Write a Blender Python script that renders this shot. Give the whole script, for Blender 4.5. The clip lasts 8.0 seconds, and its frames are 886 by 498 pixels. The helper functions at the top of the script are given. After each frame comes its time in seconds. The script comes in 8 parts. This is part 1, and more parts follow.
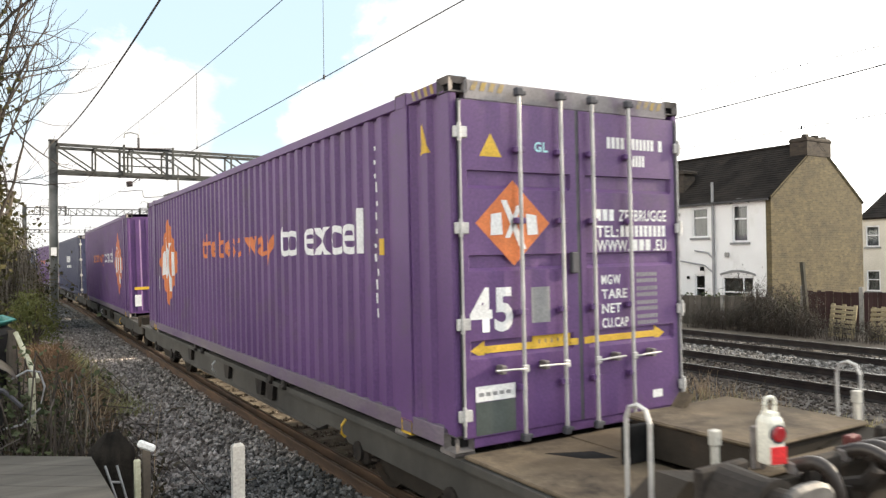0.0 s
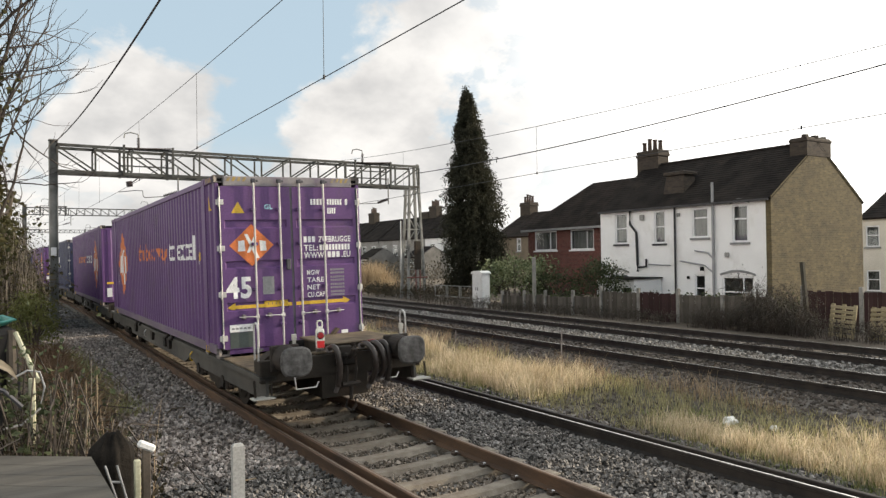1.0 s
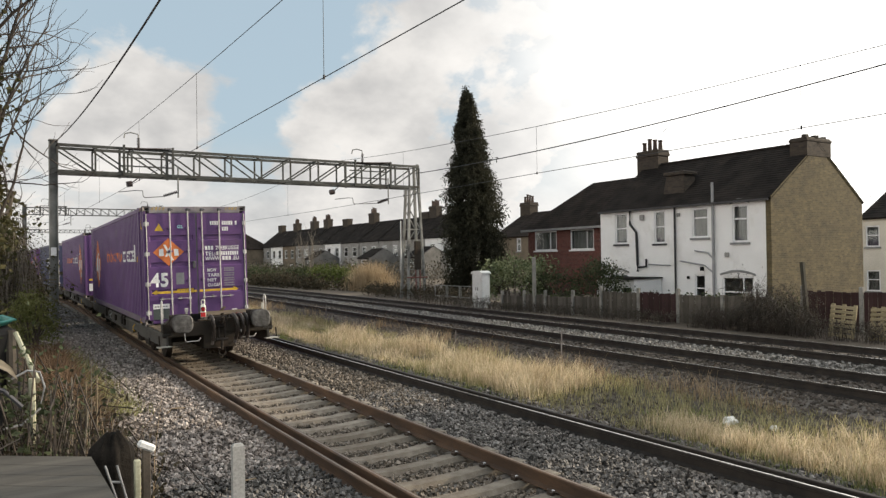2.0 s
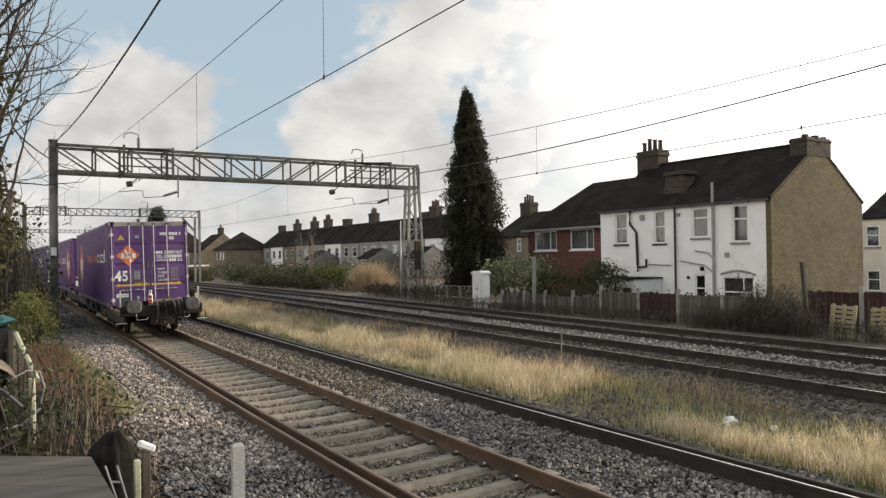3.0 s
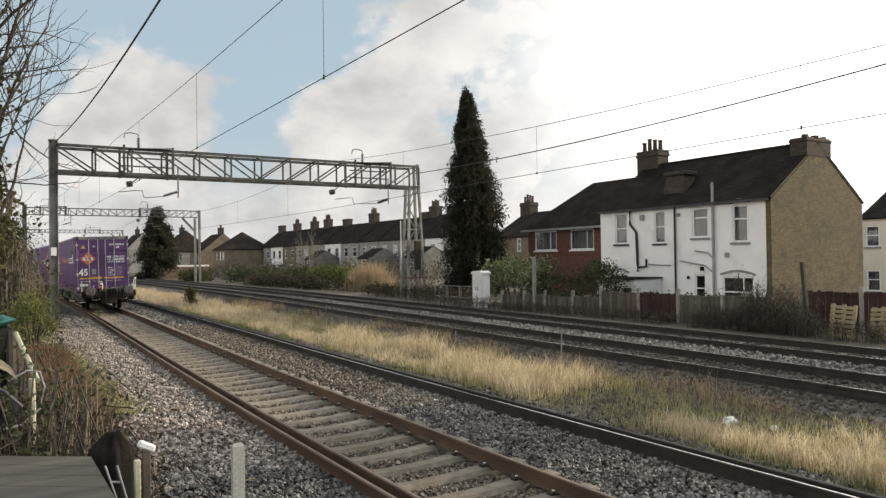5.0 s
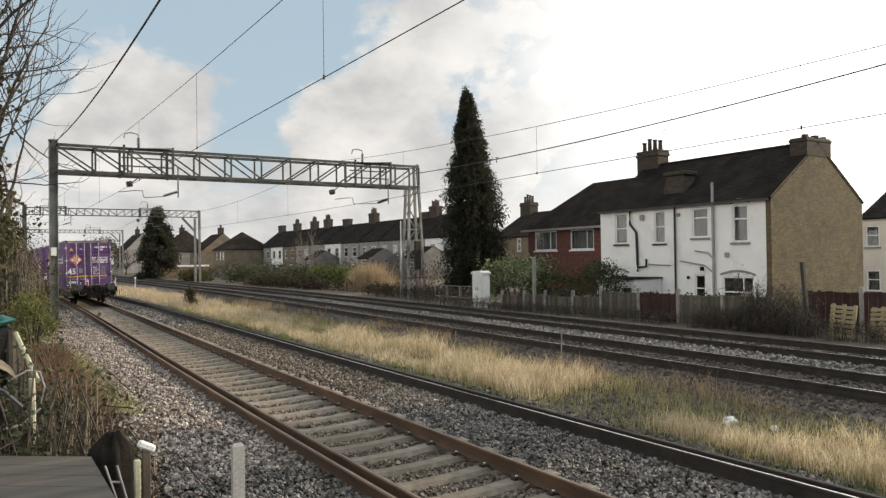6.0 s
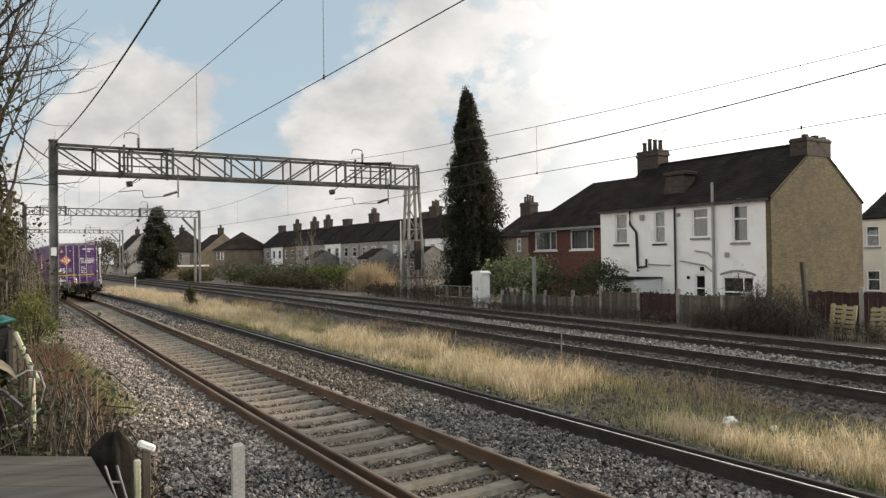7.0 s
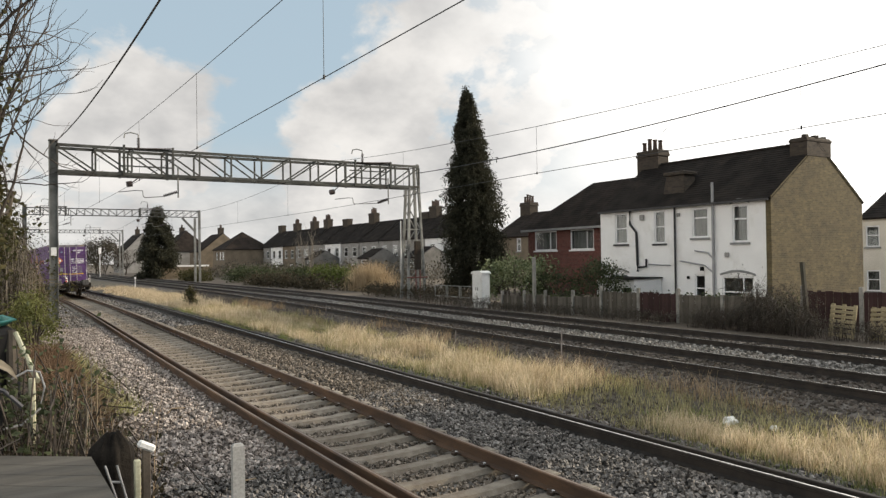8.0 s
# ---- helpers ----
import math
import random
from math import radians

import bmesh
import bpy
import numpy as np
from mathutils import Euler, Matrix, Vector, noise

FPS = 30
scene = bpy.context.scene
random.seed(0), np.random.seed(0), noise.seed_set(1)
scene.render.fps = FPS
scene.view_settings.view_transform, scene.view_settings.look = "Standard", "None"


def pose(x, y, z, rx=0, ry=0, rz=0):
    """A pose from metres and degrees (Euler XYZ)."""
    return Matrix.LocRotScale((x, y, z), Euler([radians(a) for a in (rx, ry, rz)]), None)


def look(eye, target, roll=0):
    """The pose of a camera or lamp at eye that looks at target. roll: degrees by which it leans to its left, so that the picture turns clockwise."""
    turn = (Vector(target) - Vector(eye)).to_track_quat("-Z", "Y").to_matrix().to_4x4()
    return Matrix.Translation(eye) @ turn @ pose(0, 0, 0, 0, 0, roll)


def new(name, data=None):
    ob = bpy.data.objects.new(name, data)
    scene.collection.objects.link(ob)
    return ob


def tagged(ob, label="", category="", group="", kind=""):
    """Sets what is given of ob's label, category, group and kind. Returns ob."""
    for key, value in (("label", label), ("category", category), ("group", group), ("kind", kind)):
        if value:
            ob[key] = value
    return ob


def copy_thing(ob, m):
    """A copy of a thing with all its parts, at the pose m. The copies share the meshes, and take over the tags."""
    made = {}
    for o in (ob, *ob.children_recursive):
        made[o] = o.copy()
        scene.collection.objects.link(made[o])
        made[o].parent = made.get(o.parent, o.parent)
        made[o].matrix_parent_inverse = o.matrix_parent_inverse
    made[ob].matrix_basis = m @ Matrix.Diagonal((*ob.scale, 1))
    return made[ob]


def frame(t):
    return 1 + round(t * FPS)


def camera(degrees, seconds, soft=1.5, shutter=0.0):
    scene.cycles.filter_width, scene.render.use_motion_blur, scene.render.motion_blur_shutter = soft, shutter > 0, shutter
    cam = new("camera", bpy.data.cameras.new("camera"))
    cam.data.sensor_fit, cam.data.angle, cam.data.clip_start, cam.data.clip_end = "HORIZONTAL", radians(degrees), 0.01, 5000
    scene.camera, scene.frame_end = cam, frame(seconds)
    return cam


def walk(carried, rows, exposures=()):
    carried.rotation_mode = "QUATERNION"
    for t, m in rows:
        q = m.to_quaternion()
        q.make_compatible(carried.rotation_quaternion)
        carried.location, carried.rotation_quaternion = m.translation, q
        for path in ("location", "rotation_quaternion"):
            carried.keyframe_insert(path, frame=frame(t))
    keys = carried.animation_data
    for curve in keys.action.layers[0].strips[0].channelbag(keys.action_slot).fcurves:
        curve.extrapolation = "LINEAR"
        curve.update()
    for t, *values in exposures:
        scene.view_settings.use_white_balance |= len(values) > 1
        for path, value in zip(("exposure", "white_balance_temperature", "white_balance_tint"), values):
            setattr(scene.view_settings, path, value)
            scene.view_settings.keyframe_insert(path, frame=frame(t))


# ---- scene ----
cam = camera(61.62, 8.0, soft=1.35, shutter=0.12)
EYE = Vector((-4.366, 0.0, 2.326))
VIEW = look(EYE, EYE + Vector((0.5294, 0.84826, 0.013784)), -0.79)
# a camera on a stand; its automatic exposure closes as the dark wagon leaves
walk(cam, [(0.0, VIEW), (8.0, VIEW)],
     exposures=[(0.0, 0.75), (0.3, 0.66), (0.6, 0.50), (1.0, 0.18), (1.5, 0.02), (2.2, -0.03), (8.0, -0.04)])

# ---- sky and sun ----
SUN_AZ, SUN_EL = radians(104), radians(18)      # azimuth clockwise from +y
world = bpy.data.worlds.new("sky")
scene.world = world
world.use_nodes = True
wn, wl = world.node_tree.nodes, world.node_tree.links
wn.clear()


sky = wn.new("ShaderNodeTexSky")
sky.sky_type, sky.sun_disc = "NISHITA", False
sky.sun_elevation, sky.sun_rotation = SUN_EL, SUN_AZ
sky.air_density, sky.dust_density, sky.ozone_density = 1.0, 2.0, 1.0
coord = wn.new("ShaderNodeTexCoord")
sep = wn.new("ShaderNodeSeparateXYZ")
wl.new(coord.outputs["Generated"], sep.inputs[0])


def wmath(op, a, b=None, c=None, clamp=False):
    n = wn.new("ShaderNodeMath")
    n.operation, n.use_clamp = op, clamp
    for i, v in enumerate((a, b, c)):
        if v is None:
            continue
        if isinstance(v, (int, float)):
            n.inputs[i].default_value = v
        else:
            wl.new(v, n.inputs[i])
    return n.outputs[0]


# cloud layer: the direction flattened onto a high plane, so that clouds crowd towards the horizon
height = wmath("ADD", wmath("MAXIMUM", sep.outputs["Z"], 0.0), 0.55)
flat = wn.new("ShaderNodeCombineXYZ")
wl.new(wmath("DIVIDE", sep.outputs["X"], height), flat.inputs[0])
wl.new(wmath("DIVIDE", sep.outputs["Y"], height), flat.inputs[1])
shift = wn.new("ShaderNodeVectorMath")
shift.operation = "ADD"
shift.inputs[1].default_value = (3.1, 1.7, 0.4)
wl.new(flat.outputs[0], shift.inputs[0])


def wnoise(scale, detail, rough, dist=0.0):
    n = wn.new("ShaderNodeTexNoise")
    n.inputs["Scale"].default_value, n.inputs["Detail"].default_value = scale, detail
    n.inputs["Roughness"].default_value, n.inputs["Distortion"].default_value = rough, dist
    wl.new(shift.outputs[0], n.inputs["Vector"])
    return n.outputs["Fac"]


def wramp(fac, lo, hi):
    n = wn.new("ShaderNodeMapRange")
    n.interpolation_type = "SMOOTHSTEP"
    n.inputs["From Min"].default_value, n.inputs["From Max"].default_value = lo, hi
    wl.new(fac, n.inputs["Value"])
    return n.outputs["Result"]


big = wnoise(4.6, 9, 0.56, 0.1)


def towards(d, inner, outer):
    """1 in the direction d, falling to 0 at the cosine outer."""
    n = wn.new("ShaderNodeVectorMath")
    n.operation = "DOT_PRODUCT"
    n.inputs[1].default_value = d
    wl.new(coord.outputs["Generated"], n.inputs[0])
    return wramp(n.outputs["Value"], outer, inner)


# one heaped cumulus over the line, another bank beside it, clear blue above
heap = wmath("MULTIPLY", towards((0.160, 0.968, 0.180), 0.999, 0.987), 0.36)
bank = wmath("ADD", wmath("MULTIPLY", towards((0.427, 0.882, 0.16), 0.998, 0.975), 0.13), wmath("MULTIPLY", towards((0.54, 0.805, 0.24), 0.999, 0.972), 0.20))
clear = wmath("ADD", wmath("MULTIPLY", towards((0.217, 0.937, 0.285), 0.999, 0.982), -0.05), wmath("MULTIPLY", towards((0.36, 0.88, 0.30), 0.999, 0.980), -0.07))
# open sky beside the tree; broken cloud, lit from the front, behind the camera
clear = wmath("ADD", clear, wmath("MULTIPLY", towards((0.035, 0.970, 0.225), 0.999, 0.988), -0.08))
bias = wmath("ADD", wmath("ADD", heap, bank), clear)
# cumulus thickens towards the horizon
cover = wramp(wmath("ADD", wmath("ADD", big, bias), wmath("MULTIPLY", wmath("SUBTRACT", 0.20, sep.outputs["Z"]), 0.45)), 0.535, 0.65)
# towards the sun the thin cloud closes and glares
sunward = wn.new("ShaderNodeVectorMath")
sunward.operation = "DOT_PRODUCT"
sunward.inputs[1].default_value = (math.sin(SUN_AZ) * math.cos(SUN_EL), math.cos(SUN_AZ) * math.cos(SUN_EL), math.sin(SUN_EL))
wl.new(coord.outputs["Generated"], sunward.inputs[0])
glow = wramp(sunward.outputs["Value"], 0.22, 0.84)
cover = wmath("MAXIMUM", cover, wmath("MULTIPLY", wramp(sunward.outputs["Value"], 0.26, 0.56), 0.97))
low = wmath("MULTIPLY", wmath("SUBTRACT", 1.0, wramp(sep.outputs["Z"], 0.06, 0.17)), 0.9)
cover = wmath("MAXIMUM", cover, low)
cover = wmath("MAXIMUM", cover, wmath("MULTIPLY", wramp(wmath("MULTIPLY", sunward.outputs["Value"], -1.0), 0.0, 0.6), wramp(big, 0.36, 0.5)))
shade = wramp(wnoise(4.5, 6, 0.55), 0.30, 0.72)
cloud = wn.new("ShaderNodeMix")
cloud.data_type = "RGBA"
cloud.inputs["A"].default_value, cloud.inputs["B"].default_value = (5.0, 4.95, 4.9, 1), (8.6, 8.3, 7.9, 1)
wl.new(shade, cloud.inputs["Factor"])
glare = wn.new("ShaderNodeMix")
glare.data_type = "RGBA"
glare.inputs["B"].default_value = (21.0, 20.5, 19.6, 1)
wl.new(wmath("POWER", glow, 1.5), glare.inputs["Factor"])
# clouds opposite the sun are lit from the front
lit = wn.new("ShaderNodeMix")
lit.data_type = "RGBA"
lit.inputs["B"].default_value = (17.5, 16.4, 14.8, 1)
wl.new(wramp(wmath("MULTIPLY", sunward.outputs["Value"], -1.0), 0.15, 0.9), lit.inputs["Factor"])
wl.new(cloud.outputs["Result"], lit.inputs["A"])
wl.new(lit.outputs["Result"], glare.inputs["A"])
mixsky = wn.new("ShaderNodeMix")
mixsky.data_type = "RGBA"
wl.new(cover, mixsky.inputs["Factor"])
# thin high haze over the blue
haze = wn.new("ShaderNodeMix")
haze.data_type = "RGBA"
haze.inputs["Factor"].default_value = 0.72
haze.inputs["B"].default_value = (5.1, 6.4, 7.3, 1)
wl.new(sky.outputs[0], haze.inputs["A"])
wl.new(haze.outputs["Result"], mixsky.inputs["A"])
wl.new(glare.outputs["Result"], mixsky.inputs["B"])
back = wn.new("ShaderNodeBackground")
back.inputs["Strength"].default_value = 0.11
wl.new(mixsky.outputs["Result"], back.inputs["Color"])
wout = wn.new("ShaderNodeOutputWorld")
wl.new(back.outputs[0], wout.inputs[0])

sun_data = bpy.data.lights.new("sun", "SUN")
sun_data.energy, sun_data.angle, sun_data.color = 4.6, radians(0.6), (1.0, 0.85, 0.64)
sun = new("sun", sun_data)
sun.matrix_basis = look((60, -20, 40), Vector((60, -20, 40)) - Vector(sunward.inputs[1].default_value))


# ---- materials ----
def material(name, a, b, scale=3.0, rough=0.8, metal=0.0, bump=0.15, fine=60.0, spread=(0.35, 0.65), stain=None, vary=0.0, stretch=(1, 1, 1), spec=0.4, island=0.0):
    """Two tones by coarse noise, fine grain in tone and relief, an optional stain (colour, scale, from, to), and a tone that varies per object or island."""
    m = bpy.data.materials.new(name)
    m.use_nodes = True
    n, l = m.node_tree.nodes, m.node_tree.links
    bsdf = n["Principled BSDF"]
    tc = n.new("ShaderNodeTexCoord")
    mp = n.new("ShaderNodeMapping")
    mp.inputs["Scale"].default_value = stretch
    l.new(tc.outputs["Object"], mp.inputs[0])

    def tex(s, d=5.0, r=0.6):
        t = n.new("ShaderNodeTexNoise")
        t.inputs["Scale"].default_value, t.inputs["Detail"].default_value, t.inputs["Roughness"].default_value = s, d, r
        l.new(mp.outputs[0], t.inputs["Vector"])
        return t.outputs["Fac"]

    def rng(v, lo, hi, to_lo=0.0, to_hi=1.0):
        t = n.new("ShaderNodeMapRange")
        for k, x in zip(("From Min", "From Max", "To Min", "To Max"), (lo, hi, to_lo, to_hi)):
            t.inputs[k].default_value = x
        l.new(v, t.inputs["Value"])
        return t.outputs["Result"]

    def mix(f, x, y, mode="MIX"):
        t = n.new("ShaderNodeMix")
        t.data_type, t.blend_type = "RGBA", mode
        for k, v in (("Factor", f), ("A", x), ("B", y)):
            if isinstance(v, (int, float)):
                t.inputs[k].default_value = v
            elif isinstance(v, tuple):
                t.inputs[k].default_value = (*v, 1)
            else:
                l.new(v, t.inputs[k])
        return t.outputs["Result"]

    coarse, grain = tex(scale), tex(fine, 3.0)
    col = mix(rng(coarse, *spread), a, b)
    if stain:
        col = mix(rng(tex(stain[1], 6.0, 0.65), stain[2], stain[3]), col, stain[0])
    tone = n.new("ShaderNodeHueSaturation")
    l.new(rng(grain, 0.3, 0.7, 0.82, 1.18), tone.inputs["Value"])
    l.new(col, tone.inputs["Color"])
    col = tone.outputs[0]
    if vary or island:
        src = n.new("ShaderNodeObjectInfo").outputs["Random"] if vary else n.new("ShaderNodeNewGeometry").outputs["Random Per Island"]
        v2 = n.new("ShaderNodeHueSaturation")
        amt = vary or island
        l.new(rng(src, 0, 1, 1 - amt, 1 + amt), v2.inputs["Value"])
        l.new(rng(src, 0, 1, 1 + amt * 0.3, 1 - amt * 0.3), v2.inputs["Saturation"])
        l.new(col, v2.inputs["Color"])
        col = v2.outputs[0]
    l.new(col, bsdf.inputs["Base Color"])
    l.new(rng(grain, 0.3, 0.7, max(rough - 0.1, 0.03), min(rough + 0.1, 1.0)), bsdf.inputs["Roughness"])
    bsdf.inputs["Metallic"].default_value = metal
    bsdf.inputs["Specular IOR Level"].default_value = spec
    if bump:
        bp = n.new("ShaderNodeBump")
        bp.inputs["Strength"].default_value, bp.inputs["Distance"].default_value = bump, 0.01
        add = n.new("ShaderNodeMath")
        l.new(coarse, add.inputs[0])
        l.new(grain, add.inputs[1])
        l.new(add.outputs[0], bp.inputs["Height"])
        l.new(bp.outputs[0], bsdf.inputs["Normal"])
    return m


def leaf_material(name, a, b, island=0.35, thin=0.3):
    m = material(name, a, b, 2.0, 0.7, bump=0.0, island=island, spec=0.1)
    n, l = m.node_tree.nodes, m.node_tree.links
    bsdf = n["Principled BSDF"]
    tr = n.new("ShaderNodeBsdfTranslucent")
    mx = n.new("ShaderNodeMixShader")
    mx.inputs[0].default_value = thin
    l.new(bsdf.inputs["Base Color"].links[0].from_socket, tr.inputs["Color"])
    l.new(bsdf.outputs[0], mx.inputs[1])
    l.new(tr.outputs[0], mx.inputs[2])
    l.new(mx.outputs[0], n["Material Output"].inputs["Surface"])
    return m


def glass_material(name, tint=(0.85, 0.9, 0.9)):
    m = bpy.data.materials.new(name)
    m.use_nodes = True
    b = m.node_tree.nodes["Principled BSDF"]
    b.inputs["Base Color"].default_value = (*tint, 1)
    b.inputs["Roughness"].default_value = 0.03
    b.inputs["Transmission Weight"].default_value = 1.0
    b.inputs["IOR"].default_value = 1.45
    return m


M_EARTH = material("earth", (0.07, 0.055, 0.04), (0.12, 0.095, 0.07), 0.6, 0.95, bump=0.5, fine=18)
M_TURF = material("rough_turf", (0.05, 0.045, 0.032), (0.105, 0.09, 0.062), 1.5, 0.95, bump=0.5, fine=22)
M_BALLAST = material("ballast_bed", (0.085, 0.08, 0.075), (0.19, 0.18, 0.165), 9.0, 0.9, bump=0.9, fine=34, stain=((0.06, 0.045, 0.035), 0.35, 0.5, 0.75))
M_BALLAST_OLD = material("old_ballast", (0.06, 0.053, 0.047), (0.13, 0.115, 0.10), 8.0, 0.95, bump=0.9, fine=34, stain=((0.09, 0.07, 0.045), 0.4, 0.45, 0.7))
M_STONE = material("ballast_stone", (0.078, 0.071, 0.064), (0.195, 0.178, 0.162), 5.0, 0.72, bump=0.2, fine=90, island=0.75, stain=((0.12, 0.085, 0.06), 0.4, 0.52, 0.72))
M_RUST = material("rusty_rail_steel", (0.068, 0.043, 0.029), (0.138, 0.081, 0.047), 4.0, 0.8, 0.1, 0.25, 70, stain=((0.055, 0.037, 0.028), 1.2, 0.5, 0.75), stretch=(1, 0.25, 1))
M_DARK_RAIL = material("dark_rail_steel", (0.02, 0.017, 0.015), (0.042, 0.034, 0.028), 4.0, 0.7, 0.25, 0.2, 70)
M_RAILHEAD = material("polished_rail_head", (0.55, 0.53, 0.50), (0.68, 0.66, 0.62), 6.0, 0.22, 0.9, 0.05, 80)
M_RAILHEAD_DULL = material("dull_rail_head", (0.15, 0.115, 0.09), (0.24, 0.19, 0.15), 3.0, 0.5, 0.6, 0.1, 80)
M_CLIP = material("dull_clip_steel", (0.06, 0.045, 0.035), (0.13, 0.10, 0.08), 8, 0.5, 0.5, 0.1, 80)
M_CONCRETE = material("weathered_concrete", (0.17, 0.148, 0.118), (0.30, 0.268, 0.222), 2.5, 0.9, bump=0.25, fine=60, vary=0.22, stain=((0.11, 0.08, 0.055), 1.6, 0.45, 0.72))
M_PURPLE = material("purple_container_paint", (0.096, 0.045, 0.143), (0.128, 0.063, 0.179), 0.8, 0.45, 0.0, 0.05, 40, spec=0.3, stain=((0.105, 0.068, 0.118), 1.3, 0.54, 0.74))
M_DUSTY_RAIL = material("dusty_purple_rail", (0.098, 0.060, 0.125), (0.165, 0.135, 0.165), 2.2, 0.7, 0.0, 0.06, 40, spec=0.25, stain=((0.15, 0.13, 0.13), 1.4, 0.45, 0.68), stretch=(1, 0.35, 1))
M_NAVY = material("navy_container_paint", (0.03, 0.035, 0.08), (0.045, 0.05, 0.10), 0.8, 0.5, 0.0, 0.06, 40)
M_GASKET = material("grey_rubber_gasket", (0.05, 0.05, 0.06), (0.08, 0.08, 0.09), 3, 0.7, bump=0.05)
M_HEADER = material("dusty_grey_header", (0.20, 0.185, 0.19), (0.30, 0.28, 0.28), 1.5, 0.8, bump=0.1, fine=40, stain=((0.15, 0.11, 0.17), 2.0, 0.5, 0.7))
M_GALV = material("galvanised_bar", (0.40, 0.39, 0.38), (0.56, 0.55, 0.53), 5, 0.45, 0.35, 0.06, 80, stain=((0.25, 0.19, 0.15), 3.0, 0.6, 0.8))
M_CASTING = material("worn_steel_casting", (0.13, 0.115, 0.11), (0.22, 0.20, 0.19), 6, 0.7, 0.3, 0.2, 60)
M_WHITE_PAINT = material("white_lettering", (0.68, 0.68, 0.68), (0.80, 0.80, 0.79), 3, 0.6, bump=0.03, stain=((0.5, 0.48, 0.52), 4.0, 0.6, 0.85))
M_ORANGE = material("orange_lettering", (0.55, 0.15, 0.04), (0.68, 0.20, 0.06), 3, 0.55, bump=0.03, stain=((0.42, 0.13, 0.07), 3.0, 0.55, 0.8))
M_YELLOW = material("yellow_marking", (0.58, 0.36, 0.03), (0.70, 0.45, 0.05), 3, 0.6, bump=0.03, stain=((0.35, 0.22, 0.05), 5.0, 0.55, 0.8))
M_HAZARD = material("worn_hazard_yellow", (0.30, 0.21, 0.06), (0.44, 0.31, 0.09), 3, 0.7, bump=0.03, stain=((0.22, 0.20, 0.19), 7.0, 0.45, 0.62))
M_BLACK = material("black_paint_and_hole_shade", (0.010, 0.010, 0.010), (0.022, 0.021, 0.021), 4, 0.85, bump=0.05, spec=0.08)
M_GREY_PATCH = material("grey_patch", (0.20, 0.20, 0.21), (0.27, 0.27, 0.27), 4, 0.6, bump=0.03)
M_DARK_PATCH = material("dark_green_grey_patch", (0.045, 0.06, 0.055), (0.07, 0.085, 0.08), 3, 0.6, bump=0.03)
M_CYAN = material("pale_cyan_lettering", (0.35, 0.62, 0.68), (0.42, 0.70, 0.75), 4, 0.6, bump=0.0)
M_WAGON = material("grimy_wagon_steel", (0.021, 0.018, 0.015), (0.048, 0.040, 0.032), 1.2, 0.8, 0.0, 0.2, 50, spec=0.15, stain=((0.07, 0.045, 0.03), 1.5, 0.55, 0.8))
M_SIDE_SILL = material("dusty_wagon_sill", (0.040, 0.038, 0.034), (0.085, 0.080, 0.070), 0.9, 0.8, 0.0, 0.15, 50, stain=((0.055, 0.048, 0.04), 1.2, 0.5, 0.75))
M_DECK = material("dusty_brown_deck", (0.095, 0.073, 0.050), (0.18, 0.141, 0.098), 1.5, 0.9, 0.0, 0.25, 50, stain=((0.045, 0.036, 0.029), 1.6, 0.48, 0.70), spec=0.15)
M_BUFFER = material("greasy_buffer_steel", (0.016, 0.014, 0.013), (0.045, 0.038, 0.033), 2.5, 0.75, 0.0, 0.2, 40, spec=0.15, stain=((0.05, 0.034, 0.025), 5, 0.55, 0.75))
M_BUFFER_FACE = material("worn_buffer_face", (0.045, 0.042, 0.04), (0.14, 0.135, 0.13), 9, 0.55, 0.3, 0.2, 40, stain=((0.06, 0.055, 0.05), 6, 0.5, 0.7))
M_HOSE = material("black_rubber_hose", (0.02, 0.016, 0.014), (0.045, 0.035, 0.03), 5, 0.38, bump=0.08)
M_LAMP = material("lamp_housing_white", (0.72, 0.70, 0.60), (0.82, 0.80, 0.70), 4, 0.45, bump=0.02, stain=((0.5, 0.45, 0.36), 8, 0.6, 0.85))
M_RED = material("red_reflector", (0.72, 0.03, 0.035), (0.82, 0.05, 0.05), 6, 0.4, bump=0.0)
M_DULL_RED = material("dull_red_paint", (0.10, 0.025, 0.022), (0.15, 0.04, 0.035), 6, 0.6, bump=0.05)
M_RED_LENS = material("dark_red_lens", (0.35, 0.015, 0.02), (0.45, 0.03, 0.03), 6, 0.15, bump=0.0, spec=0.8)
M_STEP = material("worn_step_steel", (0.38, 0.37, 0.33), (0.5, 0.48, 0.43), 6, 0.6, 0.2, 0.1)
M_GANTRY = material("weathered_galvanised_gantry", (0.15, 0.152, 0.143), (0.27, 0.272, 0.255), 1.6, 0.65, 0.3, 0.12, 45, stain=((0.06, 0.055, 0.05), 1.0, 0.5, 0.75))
# chords and braces take a darker tone than mast and legs
M_TRUSS = material("dark_truss_steel", (0.042, 0.044, 0.040), (0.10, 0.103, 0.094), 1.8, 0.7, 0.2, 0.15, 45, stain=((0.05, 0.042, 0.034), 1.2, 0.5, 0.7))
M_WIRE = material("copper_wire", (0.04, 0.04, 0.04), (0.07, 0.07, 0.07), 2, 0.6, 0.4, 0.0)
M_INSULATOR = material("brown_insulator", (0.03, 0.022, 0.02), (0.06, 0.04, 0.035), 6, 0.35, bump=0.0)
M_RENDER = material("white_painted_render", (0.76, 0.755, 0.745), (0.84, 0.835, 0.825), 0.7, 0.85, bump=0.15, fine=40, stain=((0.58, 0.56, 0.52), 0.8, 0.54, 0.80))
